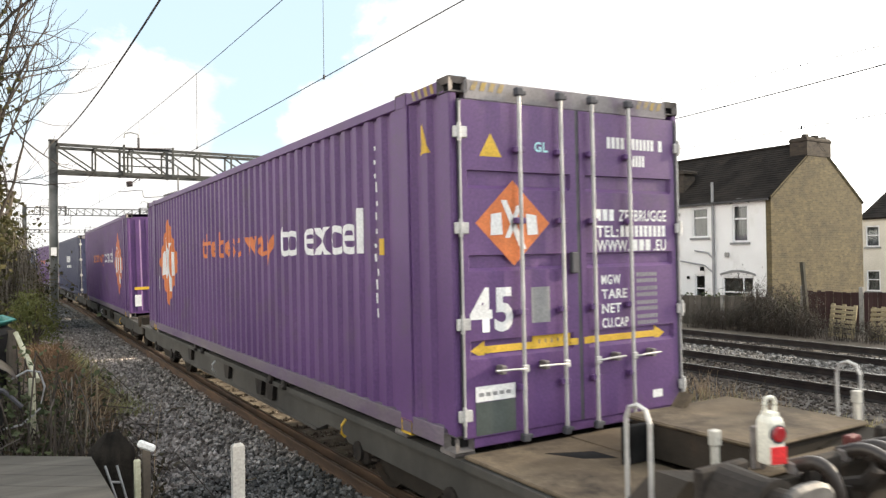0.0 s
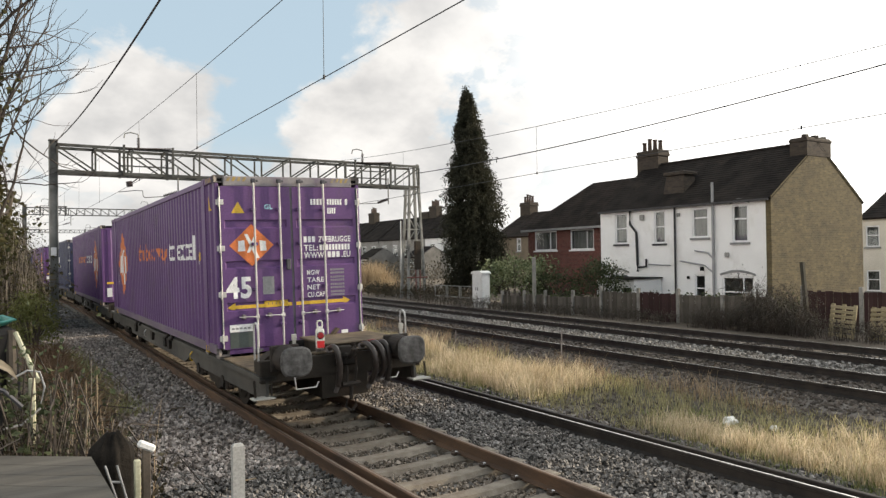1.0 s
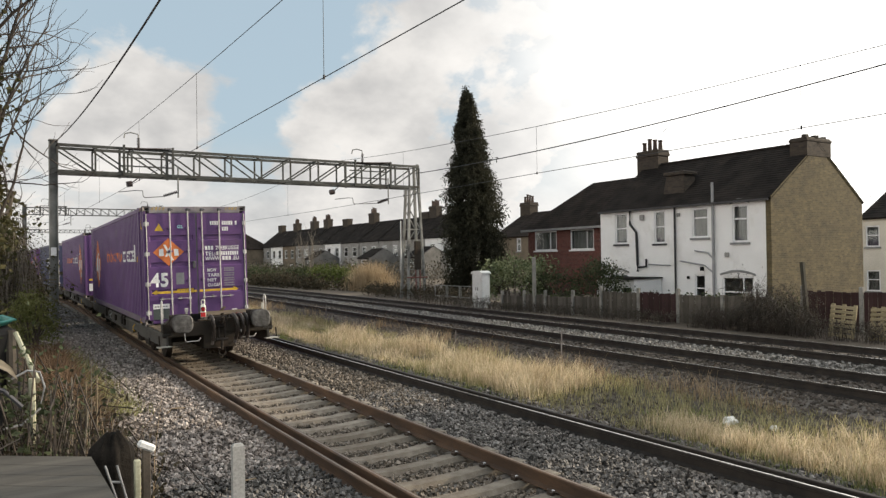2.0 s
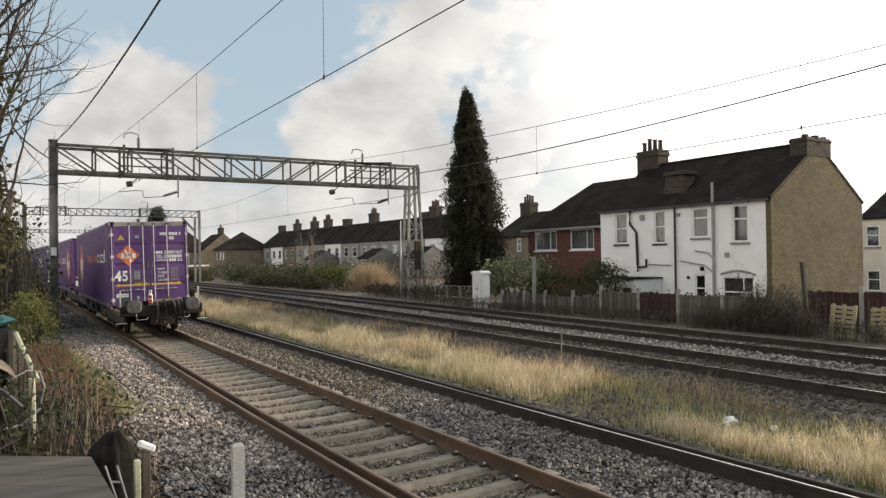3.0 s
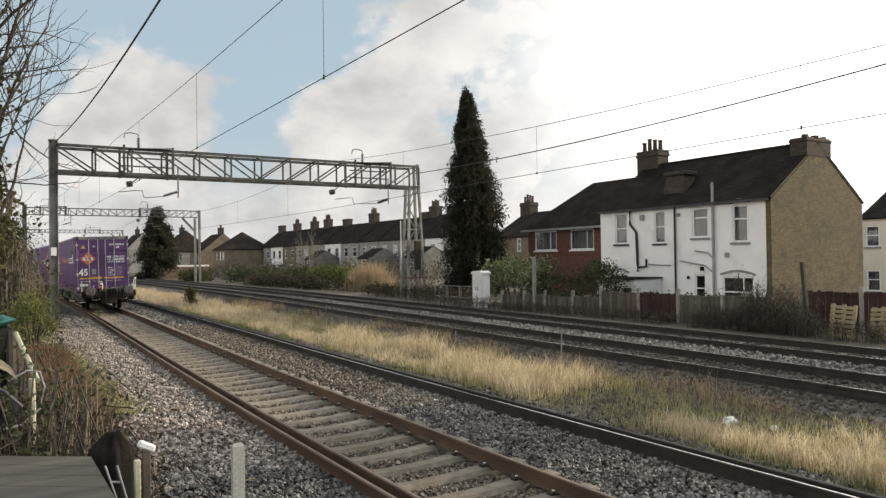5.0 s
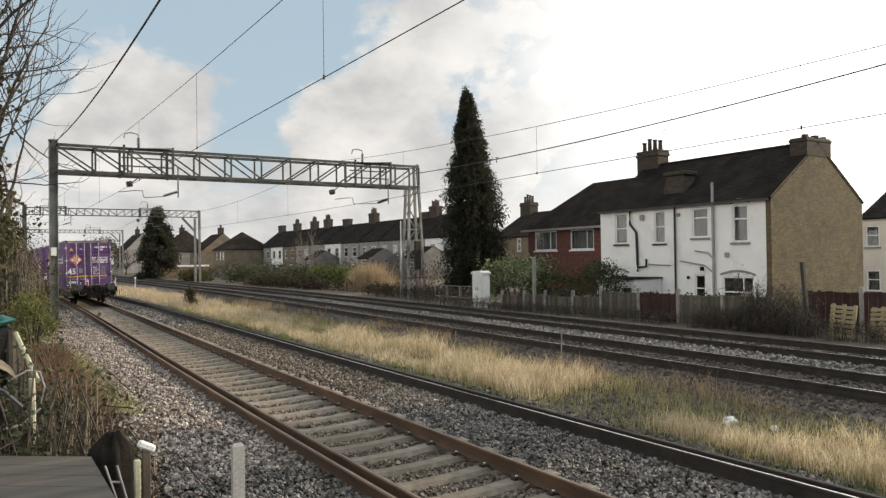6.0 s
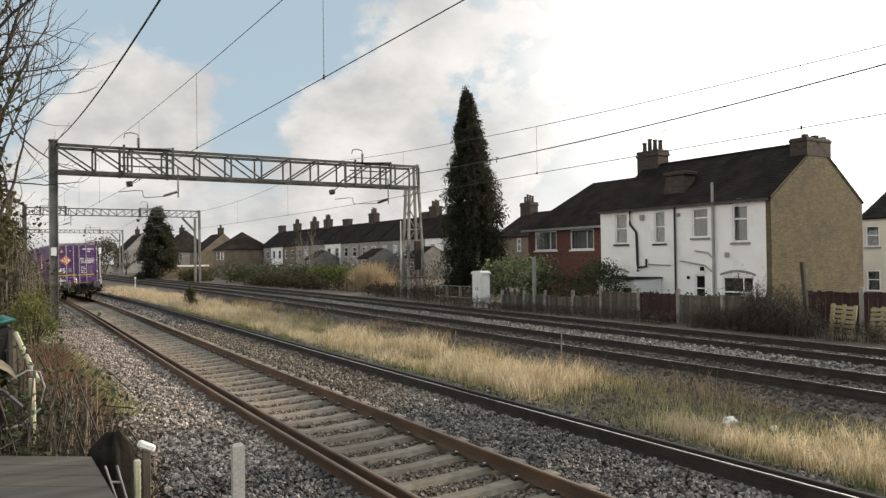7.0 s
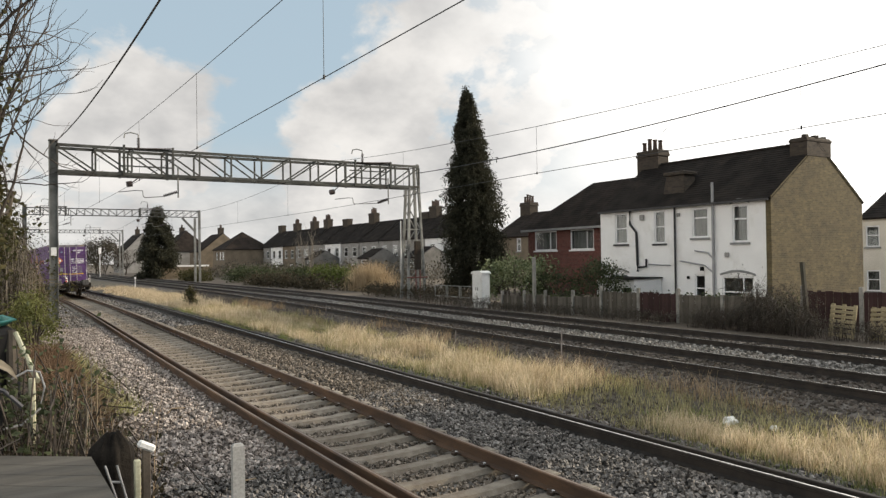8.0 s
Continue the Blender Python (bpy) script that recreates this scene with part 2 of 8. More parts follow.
M_RENDER_CREAM = material("cream_painted_render", (0.60, 0.56, 0.48), (0.68, 0.64, 0.56), 0.7, 0.85, bump=0.15, fine=40)
M_RENDER_GREY = material("grey_pebbledash", (0.22, 0.213, 0.20), (0.32, 0.31, 0.295), 0.8, 0.95, bump=0.3, fine=40)
M_RENDER_TAN = material("tan_pebbledash", (0.13, 0.105, 0.075), (0.20, 0.16, 0.115), 0.8, 0.95, bump=0.3, fine=40)
M_ROOF = material("dark_slate_roof", (0.015, 0.013, 0.012), (0.029, 0.025, 0.022), 1.0, 0.95, bump=0.2, fine=30, spec=0.05, stain=((0.048, 0.040, 0.032), 0.6, 0.55, 0.8))
M_ROOF_BROWN = material("brown_tile_roof", (0.018, 0.015, 0.013), (0.035, 0.028, 0.024), 1.0, 0.92, bump=0.2, fine=30, spec=0.06, stain=((0.045, 0.036, 0.028), 0.7, 0.55, 0.8))
M_FRAME = material("white_window_frame", (0.70, 0.70, 0.70), (0.78, 0.78, 0.78), 5, 0.5, bump=0.02)
M_SILL = material("grey_stone_sill", (0.20, 0.20, 0.20), (0.28, 0.28, 0.27), 4, 0.8, bump=0.1)
M_PIPE_BLACK = material("black_pipe", (0.02, 0.02, 0.022), (0.04, 0.04, 0.042), 3, 0.5, bump=0.05)
M_PIPE_GREY = material("grey_pipe", (0.25, 0.25, 0.26), (0.34, 0.34, 0.34), 3, 0.6, bump=0.05)
M_CURTAIN = material("net_curtain", (0.13, 0.127, 0.122), (0.26, 0.25, 0.24), 2, 0.95, bump=0.3, fine=12, stretch=(1, 8, 0.4))
M_POT = material("clay_chimney_pot", (0.045, 0.032, 0.026), (0.085, 0.056, 0.043), 4, 0.85, bump=0.1)
M_PALE_STONE = material("sunlit_pale_stone", (0.12, 0.112, 0.10), (0.255, 0.24, 0.22), 5.0, 0.8, bump=0.2, fine=90, island=0.6)
M_BROWN_STONE = material("brown_old_stone", (0.055, 0.046, 0.038), (0.13, 0.108, 0.09), 5.0, 0.85, bump=0.2, fine=90, island=0.5)
M_TRACK_STONE = material("brown_track_stone", (0.095, 0.078, 0.06), (0.215, 0.178, 0.14), 5.0, 0.8, bump=0.2, fine=90, island=0.6)
M_SUNLIT_STONE = material("sunlit_pink_stone", (0.158, 0.132, 0.116), (0.36, 0.31, 0.273), 5.0, 0.75, bump=0.2, fine=90, island=0.7)
M_DASH_DARK = material("dark_pebbledash", (0.13, 0.125, 0.115), (0.21, 0.20, 0.185), 0.8, 0.95, bump=0.3, fine=40)
M_GLASS = glass_material("window_glass")


def brick_material(name, a, b, mortar, stain):
    """Stretcher courses 75 mm high by 225 mm long, worked out in the wall's own plane."""
    m = material(name, a, b, 5.0, 0.9, bump=0.25, fine=22, spread=(0.3, 0.7), stain=stain)
    n, l = m.node_tree.nodes, m.node_tree.links
    bsdf = n["Principled BSDF"]
    tc = n.new("ShaderNodeTexCoord")
    sp = n.new("ShaderNodeSeparateXYZ")
    l.new(tc.outputs["Object"], sp.inputs[0])
    ad = n.new("ShaderNodeMath")
    l.new(sp.outputs["X"], ad.inputs[0])
    l.new(sp.outputs["Y"], ad.inputs[1])
    cb = n.new("ShaderNodeCombineXYZ")
    l.new(ad.outputs[0], cb.inputs[0])
    l.new(sp.outputs["Z"], cb.inputs[1])
    bt = n.new("ShaderNodeTexBrick")
    for k, v in (("Scale", 1.0), ("Mortar Size", 0.007), ("Brick Width", 0.225), ("Row Height", 0.075), ("Bias", 0.0)):
        bt.inputs[k].default_value = v
    bt.inputs["Color1"].default_value, bt.inputs["Color2"].default_value = (0.75, 0.75, 0.75, 1), (1.25, 1.2, 1.15, 1)
    bt.inputs["Mortar"].default_value = (1, 1, 1, 1)
    l.new(cb.outputs[0], bt.inputs["Vector"])
    old = bsdf.inputs["Base Color"].links[0].from_socket
    mul = n.new("ShaderNodeMix")
    mul.data_type, mul.blend_type = "RGBA", "MULTIPLY"
    mul.inputs["Factor"].default_value = 1.0
    l.new(old, mul.inputs["A"])
    l.new(bt.outputs["Color"], mul.inputs["B"])
    mo = n.new("ShaderNodeMix")
    mo.data_type = "RGBA"
    mo.inputs["B"].default_value = (*mortar, 1)
    l.new(bt.outputs["Fac"], mo.inputs["Factor"])
    l.new(mul.outputs["Result"], mo.inputs["A"])
    l.new(mo.outputs["Result"], bsdf.inputs["Base Color"])
    return m


M_STOCK = brick_material("yellow_stock_brick", (0.078, 0.063, 0.031), (0.132, 0.106, 0.055), (0.115, 0.096, 0.058), ((0.055, 0.043, 0.025), 1.6, 0.46, 0.70))
M_REDBRICK = brick_material("red_brick", (0.085, 0.03, 0.026), (0.125, 0.043, 0.036), (0.17, 0.11, 0.09), ((0.15, 0.045, 0.035), 0.9, 0.5, 0.75))
M_CHIMNEY = brick_material("sooty_brick", (0.033, 0.027, 0.021), (0.060, 0.046, 0.034), (0.052, 0.045, 0.037), ((0.05, 0.04, 0.035), 0.9, 0.5, 0.75))


# ---- mesh helpers ----
def thing(name, label="", category="", group="", kind="", m=None):
    ob = new(name)
    ob.empty_display_size = 0.2
    if m is not None:
        ob.matrix_basis = m
    return tagged(ob, label, category, group, kind)


def part(name, bm, mat, parent=None, label="", smooth=False):
    me = bpy.data.meshes.new(name)
    bm.to_mesh(me)
    bm.free()
    return mesh_part(name, me, mat, parent, label, smooth)


def mesh_part(name, me, mat, parent=None, label="", smooth=False):
    for m in (mat if isinstance(mat, (list, tuple)) else (mat,)):
        me.materials.append(m)
    if smooth:
        me.polygons.foreach_set("use_smooth", [True] * len(me.polygons))
    ob = new(name, me)
    if parent is not None:
        ob.parent = parent
    if label:
        ob["label"] = label
    return ob


def box(bm, c, s, m=None, bevel=0.0):
    """A box about c with sides s, turned by m about its centre."""
    t = Matrix.Translation(c) @ (m if m is not None else Matrix()) @ Matrix.Diagonal((*s, 1))
    vs = bmesh.ops.create_cube(bm, size=1.0, matrix=t)["verts"]
    if bevel:
        es = list({e for v in vs for e in v.link_edges})
        bmesh.ops.bevel(bm, geom=es, offset=bevel, segments=1, affect="EDGES", clamp_overlap=True)


def solid(bm, lo, hi, bevel=0.0):
    box(bm, [(a + b) / 2 for a, b in zip(lo, hi)], [b - a for a, b in zip(lo, hi)], bevel=bevel)


def rod(bm, a, b, r, r2=None, seg=8):
    """A round bar from a to b."""
    a, b = Vector(a), Vector(b)
    d = b - a
    t = Matrix.Translation((a + b) / 2) @ d.to_track_quat("Z", "Y").to_matrix().to_4x4()
    bmesh.ops.create_cone(bm, cap_ends=True, segments=seg, radius1=r, radius2=r if r2 is None else r2, depth=d.length, matrix=t)


def beam(bm, a, b, w, h):
    """A square bar from a to b, w wide and h high."""
    a, b = Vector(a), Vector(b)
    d = b - a
    up = Vector((0, 0, 1)) if abs(d.normalized().z) < 0.95 else Vector((0, 1, 0))
    x = d.normalized().cross(up).normalized()
    z = x.cross(d.normalized())
    t = Matrix((x, d.normalized(), z)).transposed().to_4x4()
    box(bm, (a + b) / 2, (w, d.length, h), t)


def pipe(bm, pts, r, seg=8):
    pts = [Vector(p) for p in pts]
    rings = []
    for i, p in enumerate(pts):
        d = (pts[min(i + 1, len(pts) - 1)] - pts[max(i - 1, 0)]).normalized()
        q = d.to_track_quat("Z", "Y")
        rings.append([bm.verts.new(p + q @ Vector((r * math.cos(k * math.tau / seg), r * math.sin(k * math.tau / seg), 0))) for k in range(seg)])
    for a, b in zip(rings, rings[1:]):
        for k in range(seg):
            bm.faces.new((a[k], a[(k + 1) % seg], b[(k + 1) % seg], b[k]))
    bm.faces.new(rings[0][::-1])
    bm.faces.new(rings[-1])


def prism(bm, poly, axis, lo, hi):
    """The polygon, given in the two other axes in order, drawn out along an axis."""
    def at(p, v):
        q = list(p)
        q.insert(axis, v)
        return q
    a = [bm.verts.new(at(p, lo)) for p in poly]
    b = [bm.verts.new(at(p, hi)) for p in poly]
    n = len(poly)
    fs = [bm.faces.new(a), bm.faces.new(b)] + [bm.faces.new((a[i], a[(i + 1) % n], b[(i + 1) % n], b[i])) for i in range(n)]
    bmesh.ops.recalc_face_normals(bm, faces=fs)


def make(name, verts, faces):
    me = bpy.data.meshes.new(name)
    me.from_pydata([tuple(map(float, v)) for v in verts], [], [tuple(map(int, f)) for f in faces])
    me.update()
    return me


# ---- the line of the tracks ----
K1, K2 = 0.002481, -0.0000462


def heading(s):
    if s < 0:
        return 0.0
    if s < 58:
        return K1 * s + K2 * s * s
    h0, c0 = K1 * 58 + K2 * 58 * 58, K1 + 2 * K2 * 58
    d = min(s - 58, 50.0)
    return h0 + c0 * d * max(0.0, 1 - d / 8.0) * 0.5 + 0.0006 * d


STEP = 0.5
LINE = [Vector((0.0, -60.0))]
for _i in range(1100):
    _s = -60.0 + (_i + 0.5) * STEP
    LINE.append(LINE[-1] + STEP * Vector((math.sin(heading(_s)), math.cos(heading(_s)))))


def on_line(s):
    """Place and heading of the slow line's centre at distance s."""
    k = (s + 60.0) / STEP
    i = max(0, min(int(k), len(LINE) - 2))
    return LINE[i].lerp(LINE[i + 1], k - i), heading(s)


def along(s, u, z):
    """A point u metres to the right of the slow line."""
    p, h = on_line(s)
    return Vector((p.x + math.cos(h) * u, p.y - math.sin(h) * u, z))


CANT = radians(1.36)


def ground_z(u):
    """Height of the ground across the lines."""
    prof = ((-60, -0.9), (-9, -0.75), (-5, -0.56), (-3.3, -0.36), (-2.6, -0.25), (-1.45, -0.22), (-1.2, -0.245), (1.2, -0.245), (1.5, -0.21), (3.3, -0.18), (4.4, -0.1), (5.6, 0.05), (6.2, 0.13), (11.6, 0.13), (12.6, 0.06), (400, 0.06))
    for (a, za), (b, zb) in zip(prof, prof[1:]):
        if u <= b:
            return za + (zb - za) * max(0.0, (u - a)) / (b - a)
    return 0.06


def fast_u(s):
    """How far right of the slow line the fast line's nearest rail lies."""
    t = max(0.0, min(s, 80.0))
    return 6.43 + 0.036 * t - 0.0001 * t * t


# ---- ground: one sheet, in strips along the line ----
def build_ground():
    us = [-1500, -400, -120, -40, -20, -12, -9, -7, -5, -4, -3.3, -2.8, -2.3, -1.8, -1.45, -1.2, -0.7, 0, 0.7, 1.2, 1.5, 2.0, 2.6, 3.0, 3.3, 3.8, 4.4, 5.0, 5.6, 6.2, 7.2, 8.3, 9.4, 10.5, 11.6, 12.6, 14, 16, 19, 24, 32, 50, 100, 400, 1500]
    ss = [-1500, -500, -150] + [-60 + 3 * i for i in range(0, 90)] + [240, 330, 480, 480 + 900, 480 + 2400]
    verts, faces, mats = [], [], []
    for s in ss:
        for u in us:
            sc = max(-60.0, min(s, 480.0))
            v = u if u < 4.4 else u + (fast_u(s) - 6.5) * min(1.0, (u - 4.4) / 1.2)
            p = along(sc, v if abs(u) < 60 else u, ground_z(u))
            if s != sc:
                h = heading(sc)
                p += Vector((math.sin(h), math.cos(h), 0)) * (s - sc)
            if abs(u) < 60:
                p.z += (0.012 if abs(u) < 1.4 else 0.03) * noise.noise(Vector((p.x * 0.8, p.y * 0.8, 0)))
            verts.append(p)
    n = len(us)
    for i in range(len(ss) - 1):
        for j in range(n - 1):
            faces.append((i * n + j, i * n + j + 1, (i + 1) * n + j + 1, (i + 1) * n + j))
            um = (us[j] + us[j + 1]) / 2
            mats.append(0 if um < -3.3 else 1 if um < 3.3 else 2 if um < 5.6 else 3 if um < 12.6 else 0)
    me = make("ground", verts, faces)
    ob = mesh_part("ground", me, (M_EARTH, M_BALLAST, M_TURF, M_BALLAST_OLD))
    me.polygons.foreach_set("material_index", mats)
    me.polygons.foreach_set("use_smooth", [True] * len(me.polygons))
    tagged(ob, "earth, grey ballast and rough turf across the railway", "ground", kind="structure")


build_ground()

# rail section: half widths and heights, foot to head (113 lb flat-bottom)
RAIL = [(-0.07, -0.159), (-0.07, -0.148), (-0.012, -0.125), (-0.009, -0.045), (-0.035, -0.034), (-0.035, -0.006), (-0.027, 0.0), (-0.008, 0.001),
        (0.017, 0.001), (0.027, 0.0), (0.035, -0.006), (0.035, -0.034), (0.009, -0.045), (0.012, -0.125), (0.07, -0.148), (0.07, -0.159)]


def rail_mesh(s0, s1, u_of, z_of, step=1.5):
    verts, faces, mats = [], [], []
    n = len(RAIL)
    ss = np.arange(s0, s1 + step, step)
    for s in ss:
        u, z = u_of(s), z_of(s)
        for a, b in RAIL:
            verts.append(along(s, u + a, z + b))
    for i in range(len(ss) - 1):
        for j in range(n):
            k = (j + 1) % n
            faces.append((i * n + j, i * n + k, (i + 1) * n + k, (i + 1) * n + j))
            mats.append(1 if j == 7 else 0)
    faces.append(tuple(range(n)))
    faces.append(tuple(range((len(ss) - 1) * n, len(ss) * n))[::-1])
    mats += [0, 0]
    me = make("rail", verts, faces)
    return me, mats


def rail(parent, s0, s1, u_of, z_of, body, head, label=""):
    me, mats = rail_mesh(s0, s1, u_of, z_of)
    ob = mesh_part("rail", me, (body, head), parent, label)
    me.polygons.foreach_set("material_index", mats)
    return ob


GAUGE = 0.7525
slow_track = thing("slow_track", "rusty slow-line track on concrete sleepers in grey ballast", "railway track", kind="structure")
rail(slow_track, -30, 230, lambda s: -GAUGE, lambda s: -GAUGE * CANT, M_RUST, M_RAILHEAD_DULL)
rail(slow_track, -30, 230, lambda s: GAUGE, lambda s: GAUGE * CANT, M_RUST, M_RAILHEAD_DULL)
spare_rail = thing("spare_rail", "rusty spare rail lying along the running rail", "rail", kind="structure")
rail(spare_rail, -20, 70, lambda s: -GAUGE - 0.185 + 0.0006 * max(s, 0), lambda s: -0.035, M_RUST, M_RAILHEAD_DULL)
loose_rail = thing("loose_rail", "dark single rail with a polished head on the ballast", "rail", kind="structure")
rail(loose_rail, -20, 150, lambda s: 2.64 - 0.0018 * max(0, min(s, 40)), lambda s: 0.02, M_DARK_RAIL, M_RAILHEAD)
twin_rail = thing("twin_rail", "dark rusted rail lying close behind the polished one", "rail", kind="structure")
rail(twin_rail, -20, 150, lambda s: 2.83 - 0.0018 * max(0, min(s, 40)), lambda s: 0.025, M_DARK_RAIL, M_DARK_RAIL)
for k, nm in ((0.0, "fast_track"), (3.36, "far_fast_track")):
    fast = thing(nm, "dark main-line track with polished rail heads", "railway track", kind="structure")
    for d in (0.0, 1.505):
        rail(fast, -40, 260, lambda s, d=d, k=k: fast_u(s) + k + d, lambda s: 0.32, M_DARK_RAIL, M_RAILHEAD)
    bm = bmesh.new()
    for i in range(300):
        s = -30 + i * 0.7
        p = along(s, fast_u(s) + k + 0.7525, 0.0)
        box(bm, p, (2.5, 0.25, 0.17), Matrix.Rotation(-heading(s), 4, "Z"))
    tagged(part("sleepers", bm, M_CONCRETE, fast, "dirty concrete sleepers"), kind="stuff")


def sleeper_mesh():
    bm = bmesh.new()
    # concrete sleeper with a lowered middle and chamfered edges
    xs = (-1.25, -1.2, -0.5, -0.3, 0.3, 0.5, 1.2, 1.25)
    zs = (-0.19, -0.162, -0.162, -0.178, -0.178, -0.162, -0.162, -0.19)
    rows = []
    for x, z in zip(xs, zs):
        rows.append([bm.verts.new(p) for p in ((x, -0.13, -0.36), (x, -0.13, z - 0.05), (x, -0.088, z), (x, 0.088, z), (x, 0.13, z - 0.05), (x, 0.13, -0.36))])
    for a, b in zip(rows, rows[1:]):
        for k in range(6):
            bm.faces.new((a[k], a[(k + 1) % 6], b[(k + 1) % 6], b[k]))
    bm.faces.new(rows[0])
    bm.faces.new(rows[-1][::-1])
    bmesh.ops.recalc_face_normals(bm, faces=bm.faces)
    me = bpy.data.meshes.new("sleeper")
    bm.to_mesh(me)
    bm.free()
    return me


def clip_mesh():
    bm = bmesh.new()
    for sx in (-1, 1):
        for sy in (-0.045, 0.045):
            pipe(bm, [(sx * 0.06, sy - 0.03, -0.15), (sx * 0.10, sy - 0.03, -0.125), (sx * 0.12, sy, -0.12), (sx * 0.10, sy + 0.03, -0.125), (sx * 0.06, sy + 0.03, -0.14)], 0.009, 5)
        box(bm, (sx * 0.125, 0, -0.15), (0.04, 0.07, 0.04))
        n = len(bm.faces)
        # small white block, a painted stand-in for the sunlit glint on the clip
        box(bm, (sx * 0.088, 0.0, -0.128), (0.022, 0.034, 0.022))
        bm.faces.ensure_lookup_table()
        for f in bm.faces[n:]:
            f.material_index = 1
    me = bpy.data.meshes.new("rail_clip")
    bm.to_mesh(me)
    bm.free()
    return me


def ballast(name, n, u0, u1, s0, s1, size, seed, parent=None, hump=0.0, skip_sleepers=False, mat=None):
    """Crushed stones: uneven lumps of eight corners, joined."""
    rng = np.random.default_rng(seed)
    base = np.array([(-1, -1, -1), (1, -1, -1), (1, 1, -1), (-1, 1, -1), (-1, -1, 1), (1, -1, 1), (1, 1, 1), (-1, 1, 1)], float) * 0.6
    quad = np.array([(0, 3, 2, 1), (4, 5, 6, 7), (0, 1, 5, 4), (1, 2, 6, 5), (2, 3, 7, 6), (3, 0, 4, 7)])
    ss = s0 + (s1 - s0) * rng.random(n) ** 1.25
    uu = rng.uniform(u0, u1, n)
    sz = size * rng.uniform(0.55, 1.35, n)
    V = base[None] * rng.uniform(0.55, 1.25, (n, 8, 3))
    q = rng.normal(size=(n, 4))
    q /= np.linalg.norm(q, axis=1, keepdims=True)
    w, x, y, z = q.T
    R = np.stack([1 - 2 * (y * y + z * z), 2 * (x * y - z * w), 2 * (x * z + y * w), 2 * (x * y + z * w), 1 - 2 * (x * x + z * z), 2 * (y * z - x * w),
                  2 * (x * z - y * w), 2 * (y * z + x * w), 1 - 2 * (x * x + y * y)], 1).reshape(n, 3, 3)
    V = np.einsum("nij,nkj->nki", R, V * sz[:, None, None])
    C = np.empty((n, 3))
    for i in range(n):
        u = uu[i] if uu[i] < 4.4 else uu[i] + (fast_u(ss[i]) - 6.5) * min(1.0, (uu[i] - 4.4) / 1.2)
        p = along(ss[i], u, ground_z(uu[i]))
        lift = rng.random() * hump
        if skip_sleepers and abs(((ss[i] - 0.3175) / 0.635 + 0.5) % 1.0 - 0.5) < 0.25:
            lift -= 0.09
        C[i] = (p.x, p.y, p.z + lift)
    V = (V + C[:, None]).reshape(-1, 3)
    F = (quad[None] + 8 * np.arange(n)[:, None, None]).reshape(-1, 4)
    me = make(name, V, F)
    ob = mesh_part(name, me, mat or M_STONE, parent)
    return ob


# ---- houses ----
def wall_panel(bm, x, t, y0, y1, z0, z1, holes):
    """A wall in the plane x, t thick towards +x, with rectangular holes (y0, y1, z0, z1) cut through it: one closed shell."""
    ys = sorted({y0, y1, *[h[0] for h in holes], *[h[1] for h in holes]})
    zs = sorted({z0, z1, *[h[2] for h in holes], *[h[3] for h in holes]})
    full = {(i, j) for i in range(len(ys) - 1) for j in range(len(zs) - 1)
            if not any(h[0] < (ys[i] + ys[i + 1]) / 2 < h[1] and h[2] < (zs[j] + zs[j + 1]) / 2 < h[3] for h in holes)}
    vs = {}

    def vert(i, j, k):
        if (i, j, k) not in vs:
            vs[i, j, k] = bm.verts.new((x + t * k, ys[i], zs[j]))
        return vs[i, j, k]

    for i, j in full:
        for k in (0, 1):
            bm.faces.new([vert(i, j, k), vert(i + 1, j, k), vert(i + 1, j + 1, k), vert(i, j + 1, k)])
        for di, dj, e in ((-1, 0, ((0, 0), (0, 1))), (1, 0, ((1, 0), (1, 1))), (0, -1, ((0, 0), (1, 0))), (0, 1, ((0, 1), (1, 1)))):
            if (i + di, j + dj) not in full:
                (a, b), (c, d) = e
                bm.faces.new([vert(i + a, j + b, 0), vert(i + c, j + d, 0), vert(i + c, j + d, 1), vert(i + a, j + b, 1)])
    bmesh.ops.recalc_face_normals(bm, faces=bm.faces)


def stack_rings(bm, x0, x1, y0, y1, rings):
    """A square shaft from rings of (height, how far it stands out)."""
    rows = [[bm.verts.new(p) for p in ((x0 - g, y0 - g, z), (x1 + g, y0 - g, z), (x1 + g, y1 + g, z), (x0 - g, y1 + g, z))] for z, g in rings]
    for a, b in zip(rows, rows[1:]):
        for k in range(4):
            bm.faces.new((a[k], a[(k + 1) % 4], b[(k + 1) % 4], b[k]))
    bm.faces.new(rows[0][::-1])
    bm.faces.new(rows[-1])


